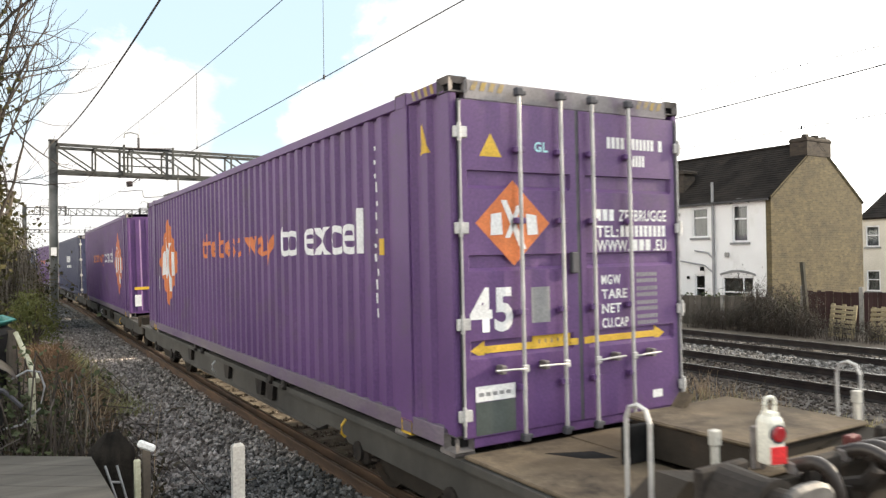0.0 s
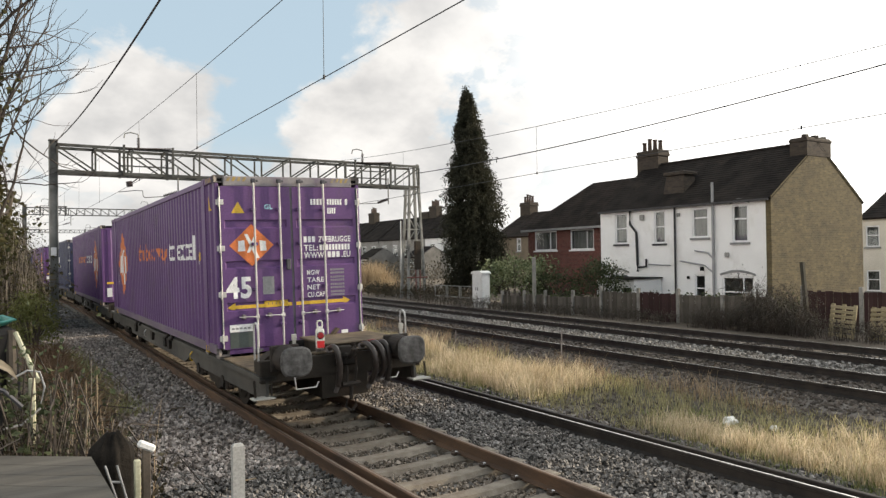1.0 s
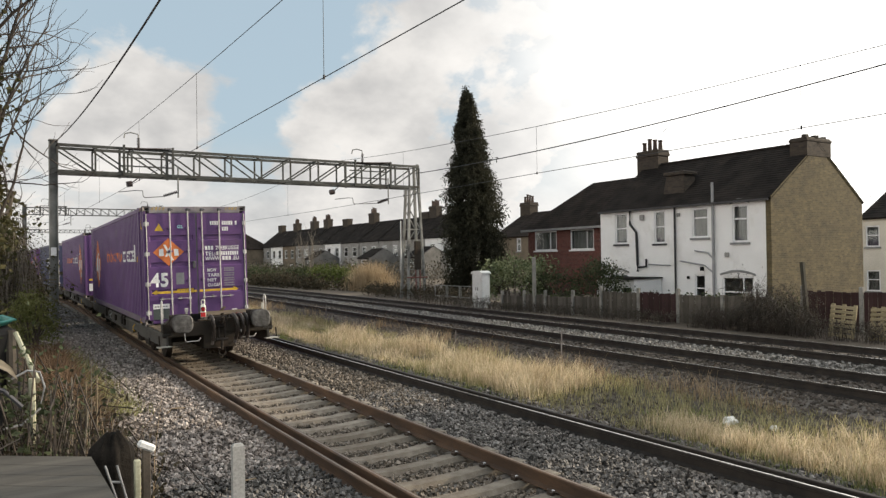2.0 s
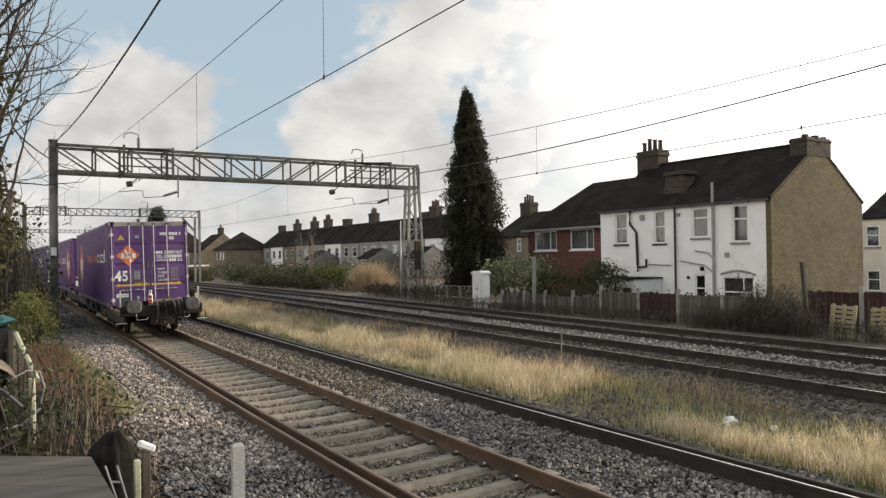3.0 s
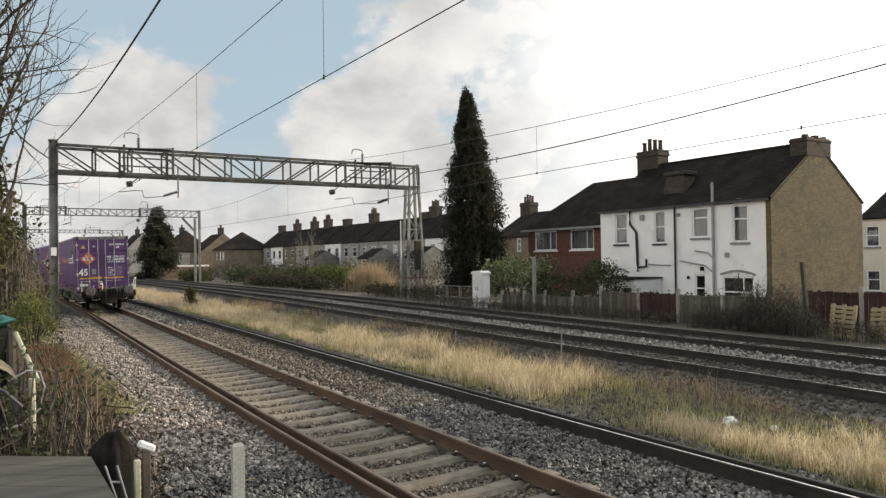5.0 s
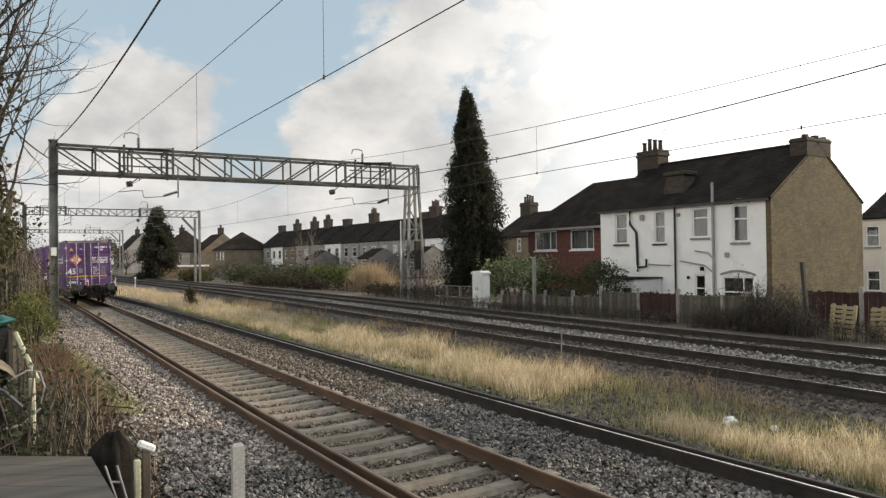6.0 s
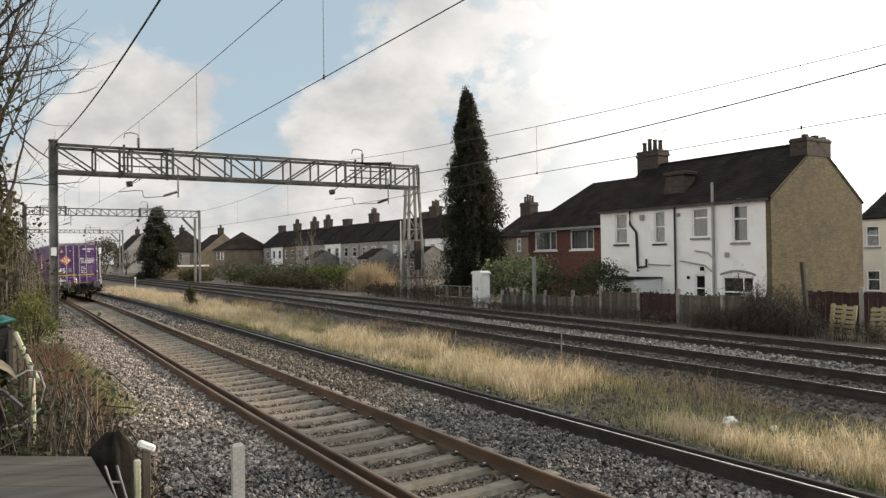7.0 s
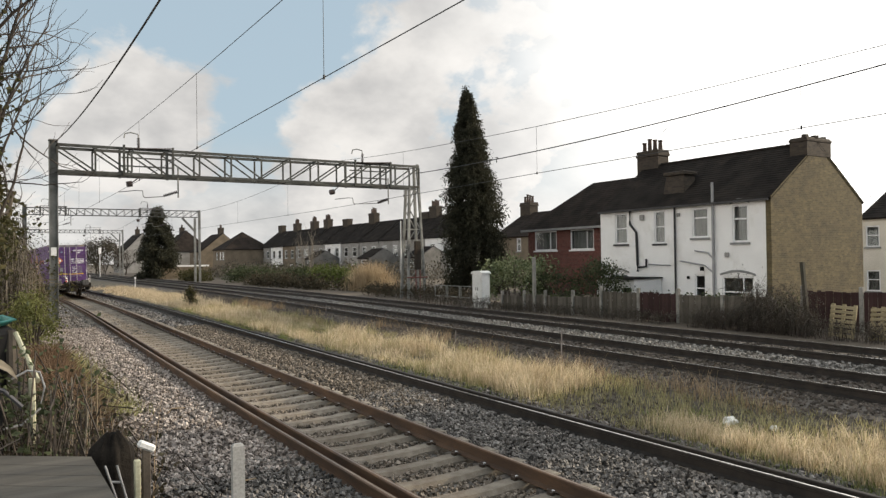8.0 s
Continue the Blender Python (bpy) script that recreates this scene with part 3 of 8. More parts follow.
def window(parent, x, y0, y1, z0, z1, bars=(0.6,), mullions=(), sill=M_SILL, curtain=True, frame_w=0.085, lintel=None):
    """A window in a hole of a wall that faces -x: frame, panes, sill, curtain."""
    w = new("window")
    w.parent = parent
    bm = bmesh.new()
    xa, xb = x + 0.035, x + 0.105
    f = frame_w
    solid(bm, (xa, y0, z0), (xb, y0 + f, z1))
    solid(bm, (xa, y1 - f, z0), (xb, y1, z1))
    solid(bm, (xa, y0 + f, z0), (xb, y1 - f, z0 + f))
    solid(bm, (xa, y0 + f, z1 - f), (xb, y1 - f, z1))
    for k in bars:
        zc = z0 + (z1 - z0) * k
        solid(bm, (xa - 0.01, y0 + f, zc - 0.03), (xb - 0.01, y1 - f, zc + 0.03))
    for k in mullions:
        yc = y0 + (y1 - y0) * k
        solid(bm, (xa - 0.005, yc - 0.025, z0 + f), (xb - 0.005, yc + 0.025, z1 - f))
    part("frame", bm, M_FRAME, w)
    bm = bmesh.new()
    solid(bm, (xa + 0.03, y0 + f, z0 + f), (xa + 0.036, y1 - f, z1 - f))
    pane = part("pane", bm, M_GLASS, w, "clear window glass")
    pane.visible_shadow = False
    bm = bmesh.new()
    solid(bm, (x - 0.07, y0 - 0.08, z0 - 0.09), (x + 0.06, y1 + 0.08, z0))
    part("sill", bm, sill, w)
    if curtain:
        bm = bmesh.new()
        m = 18
        rows = [[bm.verts.new((xb + 0.10 + 0.025 * math.sin(i * 2.3), y0 + (y1 - y0) * i / m, zz)) for zz in (z0, z1)] for i in range(m + 1)]
        for a, b in zip(rows, rows[1:]):
            bm.faces.new((a[0], b[0], b[1], a[1]))
        part("curtain", bm, M_CURTAIN, w, "pale net curtain")
    return w


def chimney(parent, x0, x1, y0, y1, z0, z1, pots=4, mat=None, pot_h=0.46):
    c = new("chimney")
    c.parent = parent
    bm = bmesh.new()
    stack_rings(bm, x0, x1, y0, y1, [(z0, 0), (z1 - 0.34, 0), (z1 - 0.32, 0.05), (z1 - 0.2, 0.05), (z1 - 0.18, 0.02), (z1 - 0.02, 0.02), (z1, -0.03)])
    part("chimney_shaft", bm, mat or M_CHIMNEY, c)
    for i in range(pots):
        k = (i + 0.5) / pots
        p = ((x0 + x1) / 2, y0 + (y1 - y0) * k) if (y1 - y0) > (x1 - x0) else (x0 + (x1 - x0) * k, (y0 + y1) / 2)
        bm = bmesh.new()
        h = pot_h * (0.8 + 0.3 * ((i * 7) % 3) / 2)
        rod(bm, (*p, z1), (*p, z1 + h), 0.12, 0.095, 10)
        rod(bm, (*p, z1 + h), (*p, z1 + h + 0.06), 0.125, 0.125, 10)
        part("chimney_pot", bm, M_POT, c)
    return c


def roof_slope(bm, e0, e1, r1, r0, courses, t=0.014):
    """A tiled slope from the eave e0-e1 to the ridge r0-r1: each course stands proud of the one above it."""
    e0, e1, r0, r1 = map(Vector, (e0, e1, r0, r1))
    n = (e1 - e0).cross(r0 - e0).normalized()
    if n.z < 0:
        n = -n
    rows = [(e0 - n * 0.10, e1 - n * 0.10)]
    for i in range(courses):
        a, b = i / courses, (i + 1) / courses
        rows.append((e0.lerp(r0, a) + n * t, e1.lerp(r1, a) + n * t))
        rows.append((e0.lerp(r0, b), e1.lerp(r1, b)))
    rows.append((r0 - n * 0.10, r1 - n * 0.10))
    vs = [[bm.verts.new(p) for p in row] for row in rows]
    m = len(rows)
    for i in range(m):
        a, b = vs[i], vs[(i + 1) % m]
        bm.faces.new((a[0], a[1], b[1], b[0]))


def gabled_house(label, x, depth, y0, y1, ze, zr, z0, wall, gables, roof, holes, back=True, courses=22, overhang=0.12, group="terrace by the line"):
    """A two-storey house facing -x: front wall with holes, gable ends (low y, high y), tiled roof."""
    h = thing("house", label, "house", group)
    bm = bmesh.new()
    wall_panel(bm, x, 0.24, y0 + (0.241 if gables[0] else 0), y1, z0, ze, holes)
    part("wall", bm, wall, h)
    xm = x + depth / 2
    for yy, g, nm in ((y0, gables[0], 0), (y1 - 0.24, gables[1], 1)):
        if g is None:
            continue
        bm = bmesh.new()
        xa = x + 0.001 if nm == 0 else x + 0.242
        prism(bm, [(xa, z0), (x + depth, z0), (x + depth, ze), (xm, zr - 0.05), (xa, ze)], 1, yy + 0.001, yy + 0.239)
        part("gable_wall", bm, g, h, "brick gable end" if g is M_STOCK else "")
    bm = bmesh.new()
    solid(bm, (x + depth - 0.24, y0 + 0.245, z0), (x + depth, y1 - 0.245, ze))
    part("rear_wall", bm, wall, h)
    bm = bmesh.new()
    solid(bm, (x + 0.6, y0 + 0.245, (ze + z0) / 2 + 0.0), (x + depth - 0.25, y1 - 0.245, (ze + z0) / 2 + 0.15))
    part("upper_floor", bm, wall, h)
    bm = bmesh.new()
    solid(bm, (x + 3.0, y0 + 0.245, z0), (x + 3.1, y1 - 0.245, (ze + z0) / 2 - 0.01))
    part("partition", bm, wall, h)
    k = overhang
    dz = (zr - ze) / (depth / 2) * k
    bm = bmesh.new()
    roof_slope(bm, (x - k, y0 - 0.02, ze - dz), (x - k, y1, ze - dz), (xm, y1, zr), (xm, y0 - 0.02, zr), courses)
    rf = part("roof", bm, roof, h)
    bm = bmesh.new()
    roof_slope(bm, (x + depth + k, y1, ze - dz), (x + depth + k, y0 - 0.02, ze - dz), (xm, y0 - 0.02, zr), (xm, y1, zr), courses)
    part("rear_roof", bm, roof, h)
    bm = bmesh.new()
    rod(bm, (xm, y0 - 0.02, zr), (xm, y1, zr), 0.09, seg=8)
    part("ridge", bm, roof, rf)
    bm = bmesh.new()
    solid(bm, (x - k - 0.10, y0 + 0.02, ze - dz - 0.10), (x - k + 0.0, y1 - 0.02, ze - dz - 0.01))
    part("gutter", bm, M_PIPE_BLACK, h)
    return h


FX = 22.7
# pair of white rendered houses with the stock-brick gable end
gw = [(19.42, 20.2, 2.86, 4.46), (21.41, 22.29, 3.12, 4.46), (19.2, 20.75, -0.05, 1.45), (21.6, 22.2, -0.6, 1.52)]
h1 = gabled_house("white rendered end-of-terrace house with a yellow stock-brick gable", FX, 6.7, 18.37, 23.2, 4.72, 7.12, -0.8, M_RENDER, (M_STOCK, None), M_ROOF, gw)
window(h1, FX, *gw[0], bars=(0.62,))
window(h1, FX, *gw[1], bars=(0.66,))
window(h1, FX, *gw[2], bars=(0.55,), mullions=(0.33,), curtain=False)
window(h1, FX, *gw[3], bars=(0.7,), curtain=False)
gw = [(23.81, 24.5, 2.92, 4.5), (26.19, 27.03, 2.95, 4.5), (26.2, 27.3, 0.2, 1.5)]
h2 = gabled_house("white rendered terraced house with black drainpipes", FX, 6.7, 23.2, 28.05, 4.72, 7.12, -0.8, M_RENDER, (None, M_RENDER), M_ROOF, gw)
window(h2, FX, *gw[0], bars=(0.5,), sill=M_PIPE_BLACK)
window(h2, FX, *gw[1], bars=(0.5,), sill=M_PIPE_BLACK)
window(h2, FX, *gw[2], bars=(0.6,), mullions=(0.5,), curtain=False)
gs = new("chimney")
gs.parent = h1
bm = bmesh.new()
stack_rings(bm, 25.25, 27.0, 18.355, 19.15, [(6.5, 0), (7.10, 0), (7.14, 0.03), (7.22, 0.03), (7.24, 0.0), (7.30, -0.02)])
part("chimney_shaft", bm, M_CHIMNEY, gs, "weathered brick stack with a broken top")
for k, (xx, yy, hh) in enumerate(((25.34, 18.5, 0.10), (25.6, 18.62, 0.06), (25.95, 18.46, 0.08), (26.3, 18.6, 0.13), (26.62, 18.5, 0.07), (26.86, 18.66, 0.04))):
    bm = bmesh.new()
    box(bm, (xx, yy, 7.28 + hh / 2), (0.22, 0.2, hh + 0.06), Matrix.Rotation(k * 0.7, 4, "Z"), 0.01)
    part("loose_brick", bm, M_CHIMNEY, gs)
chimney(h2, FX + 3.1, FX + 3.9, 26.95, 28.4, 6.4, 7.95, 4, None, 0.55)

# red-brick house with a hipped roof
RX, RY0, RY1 = 27.0, 32.6, 39.4
gw = [(33.1, 35.2, 2.8, 4.05), (36.5, 38.7, 2.8, 4.05)]
h3 = thing("house", "red-brick house with a hipped brown roof and white windows", "house", "terrace by the line")
bm = bmesh.new()
wall_panel(bm, RX, 0.24, RY0, RY1, -0.8, 4.3, gw)
part("wall", bm, M_REDBRICK, h3)
bm = bmesh.new()
solid(bm, (RX + 0.245, RY0, -0.8), (RX + 6.5, RY0 + 0.24, 4.3))
part("side_wall", bm, M_REDBRICK, h3)
bm = bmesh.new()
solid(bm, (RX + 0.245, RY1 - 0.24, -0.8), (RX + 6.5, RY1, 4.3))
part("side_wall", bm, M_REDBRICK, h3)
bm = bmesh.new()
solid(bm, (RX + 6.26, RY0 + 0.245, -0.8), (RX + 6.5, RY1 - 0.245, 4.3))
part("side_wall", bm, M_REDBRICK, h3)
bm = bmesh.new()
solid(bm, (RX + 2.6, RY0 + 0.245, -0.8), (RX + 2.7, RY1 - 0.245, 4.3))
part("partition", bm, M_RENDER_CREAM, h3)
for g in gw:
    window(h3, RX, *g, bars=(), mullions=(0.3,), sill=M_FRAME, frame_w=0.08)
e = 0.35
A, B, C, D = (RX - e, RY0 - 3, 4.2), (RX - e, RY1 + e, 4.2), (RX + 6.5 + e, RY1 + e, 4.2), (RX + 6.5 + e, RY0 - 3, 4.2)
R0, R1 = (RX + 3.25, RY0 - 3, 7.25), (RX + 3.25, RY1 - 2.9, 7.25)
for nm, corners in (("roof", (A, B, R1, R0)), ("rear_roof", (C, D, R0, R1)), ("hip_roof", (B, C, R1, R1))):
    bm = bmesh.new()
    roof_slope(bm, *corners, 22)
    part(nm, bm, M_ROOF_BROWN, h3)
bm = bmesh.new()
solid(bm, (RX - e - 0.02, RY0 - 3, 4.06), (RX - e + 0.06, RY1 + e, 4.2))
part("fascia", bm, M_SILL, h3)


# ---- overhead line gantries ----
def insulator(bm, a, b, r=0.055):
    a, b = Vector(a), Vector(b)
    rod(bm, a, b, 0.02, seg=6)
    n = max(3, int((b - a).length / 0.07))
    for i in range(n):
        p = a.lerp(b, (i + 0.5) / n)
        d = (b - a).normalized() * 0.018
        rod(bm, p - d, p + d, r, r * 0.55, seg=8)


def gantry(label, y, xl, xr, zt, zb, bays, tracks, z0=-0.4, w=0.5, legs=True, thick=1.0):
    g = thing("overhead_line_gantry", label, "gantry", "overhead line gantries")
    for yy in (y - w / 2, y + w / 2):
        for zz in (zt - 0.09, zb + 0.09):
            bm = bmesh.new()
            beam(bm, (xl, yy, zz), (xr, yy, zz), 0.09 * thick, 0.13 * thick)
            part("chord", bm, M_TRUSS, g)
    dx = (xr - xl) / bays
    bits = []
    for yy in (y - w / 2, y + w / 2):
        for i in range(bays + 1):
            x = xl + i * dx
            bits.append(((x, yy, zb + 0.18), (x, yy, zt - 0.18), 0.075 * thick))
            if i < bays:
                a, b = (zt - 0.15, zb + 0.15) if i < bays / 2 else (zb + 0.15, zt - 0.15)
                bits.append(((x, yy, a), (x + dx, yy, b), 0.065 * thick))
    for i in range(bays + 1):
        x = xl + i * dx
        for z in (zt - 0.09, zb + 0.09):
            bits.append(((x, y - w / 2, z), (x, y + w / 2, z), 0.05))
    if y < 50:
        for a, b, r in bits:
            bm = bmesh.new()
            beam(bm, a, b, r, r)
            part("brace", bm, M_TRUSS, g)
    else:
        bm = bmesh.new()
        for a, b, r in bits:
            beam(bm, a, b, r, r)
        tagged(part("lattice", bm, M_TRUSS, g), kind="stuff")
    # single mast on one side, splayed lattice legs on the other
    bm = bmesh.new()
    solid(bm, (xl - 0.30, y - 0.17, z0), (xl - 0.27, y + 0.17, zt + 0.12))
    solid(bm, (xl + 0.03, y - 0.17, z0), (xl + 0.06, y + 0.17, zt + 0.12))
    solid(bm, (xl - 0.27, y - 0.02, z0), (xl + 0.03, y + 0.02, zt + 0.12))
    solid(bm, (xl - 0.32, y - 0.2, zt + 0.12), (xl + 0.08, y + 0.2, zt + 0.2), 0.02)
    part("mast", bm, M_GANTRY, g)
    bm = bmesh.new()
    solid(bm, (xl + 0.065, y - 0.19, 3.02), (xl + 0.075, y + 0.07, 3.42), 0.002)
    solid(bm, (xl - 0.25, y - 0.20, 2.72), (xl - 0.02, y - 0.18, 3.10), 0.002)
    part("number_plate", bm, M_WHITE_PAINT, g, "small white plate")
    if legs:
        for yy in (y - 0.45, y + 0.45):
            yt = y + (yy - y) * 0.45
            ends = (((xr + 0.1, yt, zt + 0.1), (xr + 0.45, yy, z0)), ((xr - 0.45, yt, zb), (xr - 0.75, yy, z0)))
            if thick < 1:
                ends = (((xr + 0.15, yt, zt), (xr + 0.2, yt, z0)), ((xr - 0.3, yt, zb), (xr - 0.3, yt, z0)), ((xr - 1.6, yt, zb), (xr - 0.3, yt, zb - 1.4)))
            for pa, pb in ends:
                bm = bmesh.new()
                beam(bm, pa, pb, 0.13, 0.13)
                part("leg", bm, M_GANTRY, g)
        bm = bmesh.new()
        n = 6
        for side in (-0.45, 0.45) if thick == 1 else ():
            for i in range(n):
                k0, k1 = i / n, (i + 1) / n
                pa = Vector((xr - 0.45, y + side * 0.5, zb)).lerp(Vector((xr - 0.75, y + side, z0)), k0)
                pb = Vector((xr + 0.12, y + side * 0.5, zb)).lerp(Vector((xr + 0.45, y + side, z0)), k1)
                pc = Vector((xr + 0.12, y + side * 0.5, zb)).lerp(Vector((xr + 0.45, y + side, z0)), k0)
                if i % 2:
                    beam(bm, pa, pb, 0.05, 0.05)
                else:
                    pa = Vector((xr - 0.45, y + side * 0.5, zb)).lerp(Vector((xr - 0.75, y + side, z0)), k1)
                    beam(bm, pc, pa, 0.05, 0.05)
                if i in (0, 2, 4):
                    beam(bm, Vector((xr - 0.45, y + side * 0.5, zb)).lerp(Vector((xr - 0.75, y + side, z0)), k0), pc, 0.05, 0.05)
        if thick == 1:
            part("leg_bracing", bm, M_GANTRY, g)
        else:
            bm.free()
    # registration and support gear over each wired track
    for x, gear, ball in tracks:
        xg = x + gear
        a = new("registration_arm")
        a.parent = g
        bm = bmesh.new()
        xv = x + 1.25 + gear * 0.75
        rod(bm, (xv, y, zb + 0.6), (xv, y, zb - 0.9), 0.035)
        part("drop_tube", bm, M_GANTRY, a)
        bm = bmesh.new()
        pipe(bm, [(xv - 0.7, y, zb - 0.87), (x + 0.55, y, zb - 0.95), (x + 0.45, y, zb - 0.9), (x + 0.42, y, zb - 0.62), (x + 0.1, y, zb - 0.62), (x - 0.65, y, zb - 0.72)], 0.022, 6)
        part("arm_tube", bm, M_GANTRY, a)
        for z in (zb + 0.55, zb + 0.95):
            bm = bmesh.new()
            beam(bm, (xg - 1.6, y + 0.1, z), (xg + 0.75, y + 0.1, z), 0.06, 0.06)
            part("cross_rail", bm, M_TRUSS, a)
        for xx in (xg - 1.6, xg + 0.6):
            for q in (-0.08 - w / 2, 0.08 + w / 2):
                bm = bmesh.new()
                solid(bm, (xx - 0.05, y + q - 0.04, zb), (xx + 0.05, y + q + 0.04, zt + 0.08))
                part("upright", bm, M_TRUSS, a)
        bm = bmesh.new()
        insulator(bm, (xv - 0.05, y, zb - 0.62), (xv - 0.7, y, zb - 0.85), 0.09)
        part("insulator", bm, M_INSULATOR, a, "brown ribbed insulator")
        bm = bmesh.new()
        insulator(bm, (xg - 0.85, y, zt + 0.05), (xg - 0.85, y, zt + 0.55), 0.09)
        part("insulator", bm, M_INSULATOR, a, "brown ribbed insulator")
        bm = bmesh.new()
        insulator(bm, (xg - 1.5, y - 0.08 - w / 2, zt - 0.1), (xg + 0.6, y - 0.08 - w / 2, zt + 0.02), 0.06)
        part("insulator", bm, M_INSULATOR, a, "brown ribbed insulator")
        bm = bmesh.new()
        rod(bm, (x - 2.1 + ball, y, zb - 0.35), (x - 1.85 + ball, y, zb - 0.3), 0.14, 0.14, 10)
        rod(bm, (x - 1.9 + ball, y, zb - 0.3), (x - 1.5 + ball, y, zb + 0.05), 0.025, seg=6)
        part("weight", bm, M_INSULATOR, a, "dark round weight")
        bm = bmesh.new()
        pipe(bm, [(xg - 0.85, y, zt + 0.5), (xg - 0.87, y, zt + 0.72), (xg - 1.2, y, zt + 0.78), (xg - 1.45, y, zt + 0.72), (xg - 1.5, y, zt + 0.5)], 0.03, 6)
        part("bracket", bm, M_GANTRY, a)
    return g


gantry("weathered steel lattice gantry carrying overhead wires across the tracks", 38.0, -1.38, 17.4, 7.82, 6.45, 12, ((1.9, 1.1, 1.8), (13.0, 1.9, 1.15)), -0.6, w=1.15)
gantry("distant steel lattice gantry across the tracks", 81.0, -0.6, 15.4, 7.9, 7.05, 22, ((1.4, 0.8, 1.0), (10.4, 0.8, 1.0)), -0.6, thick=0.5)
gantry("far steel lattice gantry across the tracks", 133.0, 1.6, 15.7, 7.95, 7.3, 20, ((2.2, 0.8, 1.0), (11.0, 0.8, 1.0)), -0.6, thick=0.5)


switch_box = thing("switch_box", "dark switch box with a red rail on the gantry leg", "cabinet")
bm = bmesh.new()
solid(bm, (17.05, 37.3, 1.75), (17.42, 37.5, 3.4), 0.02)
part("casing", bm, M_WAGON, switch_box)
bm = bmesh.new()
rod(bm, (16.5, 37.35, 1.3), (17.85, 37.35, 1.3), 0.035, seg=6)
part("rail", bm, M_DULL_RED, switch_box, "dull red rail")
for x in (17.1, 17.38):
    bm = bmesh.new()
    rod(bm, (x, 37.4, -0.2), (x, 37.4, 1.76), 0.03, seg=6)
    part("stand", bm, M_DULL_RED, switch_box)


def wire_span(name, pts, r, label, group="overhead wires"):
    bm = bmesh.new()
    pipe(bm, pts, r, 5)
    return tagged(part(name, bm, M_WIRE), label, "wire", group)


def sag(a, b, n, drop):
    a, b = Vector(a), Vector(b)
    return [a.lerp(b, i / n) - Vector((0, 0, drop * 4 * (i / n) * (1 - i / n))) for i in range(n + 1)]


def catenary(zc, zm, dip, r, gantry_ys, group, first):
    """Messenger and contact wire with droppers, hung span by span."""
    c = thing("catenary", "thin overhead contact wire hung by droppers from a messenger wire", "overhead wire", group)
    for (ya, xa), (yb, xb) in zip(gantry_ys, gantry_ys[1:]):
        hang = first if ya < 0 else ya + 5.0
        bm = bmesh.new()
        pipe(bm, [(xa, ya, zc), (xb, yb, zc)], r, 5)
        part("contact_wire", bm, M_WIRE, c)
        m = sag((xa, ya, zm), (xb, yb, zm), 16, dip)
        bm = bmesh.new()
        pipe(bm, m, r, 5)
        part("messenger_wire", bm, M_WIRE, c)
        for k in range(6):
            f = (hang - ya) / (yb - ya) + k * 9.4 / (yb - ya)
            if f > 0.97:
                break
            i = int(f * 16)
            q = m[i].lerp(m[i + 1], f * 16 - i)
            bm = bmesh.new()
            rod(bm, q, (q.x, q.y, zc), 0.006, seg=4)
            rod(bm, (q.x, q.y, zc - 0.03), (q.x, q.y, zc + 0.05), 0.022, seg=5)
            part("dropper", bm, M_WIRE, c)


catenary(5.62, 8.15, 0.5, 0.009, [(-22, 0.7), (38, 1.05), (81, 1.0), (133, 0.8)], "overhead wires", 3.0)
catenary(5.12, 7.7, 1.2, 0.010, [(-22, 10.5), (38, 11.6), (81, 10.4), (133, 9.8)], "overhead wires", 0.3)
wire_span("feeder_wire", sag((-1.45, -14, 9.6), (-1.4, 38, 7.95), 24, 1.35), 0.022, "thick black feeder wire above the masts")
wire_span("earth_wire", sag((17.55, -14, 9.9), (17.5, 38, 7.4), 24, 0.99), 0.024, "black earth wire tied to the gantry head")


# ---- containers ----
CL, CW, CH = 13.716, 1.25, 2.896


def corrugation(v):
    """How far the side sheet lies behind its outer face at v."""
    if v < 0.22 or v > CL - 0.22:
        return 0.0
    for post in (0.80, CL - 0.80):
        if abs(v - post) < 0.14:
            return 0.0
    k = (v - 0.94) % 0.278
    if k < 0.092:
        return 0.0
    if k < 0.139:
        return 0.038 * (k - 0.092) / 0.047
    if k < 0.231:
        return 0.038
    return 0.038 * (0.278 - k) / 0.047


BREAKS = sorted({round(0.94 - 0.278 * 3 + 0.278 * i + d, 4) for i in range(55) for d in (0.0, 0.092, 0.139, 0.231)} | {0.22, 0.66, 0.94, CL - 0.94, CL - 0.66, CL - 0.22})
BREAKS = [b for b in BREAKS if 0.12 < b < CL - 0.12]


def side_sheet(x, z0, z1):
    bm = bmesh.new()
    cols = []
    for v in [0.1] + BREAKS + [CL - 0.1]:
        xx = x - math.copysign(0.015 + corrugation(v), x)
        cols.append([bm.verts.new((xx, v, z)) for z in (z0, z1)])
    for a, b in zip(cols, cols[1:]):
        bm.faces.new((a[0], b[0], b[1], a[1]) if x > 0 else (a[0], a[1], b[1], b[0]))
    return bm


def painted_on_side(bm, off=0.003):
    """Lays a flat mesh in the plane x = 0 onto the corrugated sheet of the low-x side."""
    vs = [v.co.y for v in bm.verts]
    lo, hi = min(vs), max(vs)
    for b in BREAKS:
        if lo < b < hi:
            bmesh.ops.bisect_plane(bm, geom=bm.verts[:] + bm.edges[:] + bm.faces[:], plane_co=(0, b, 0), plane_no=(0, 1, 0))
    for v in bm.verts:
        v.co.x = -CW + 0.015 + corrugation(v.co.y) - off
    return bm


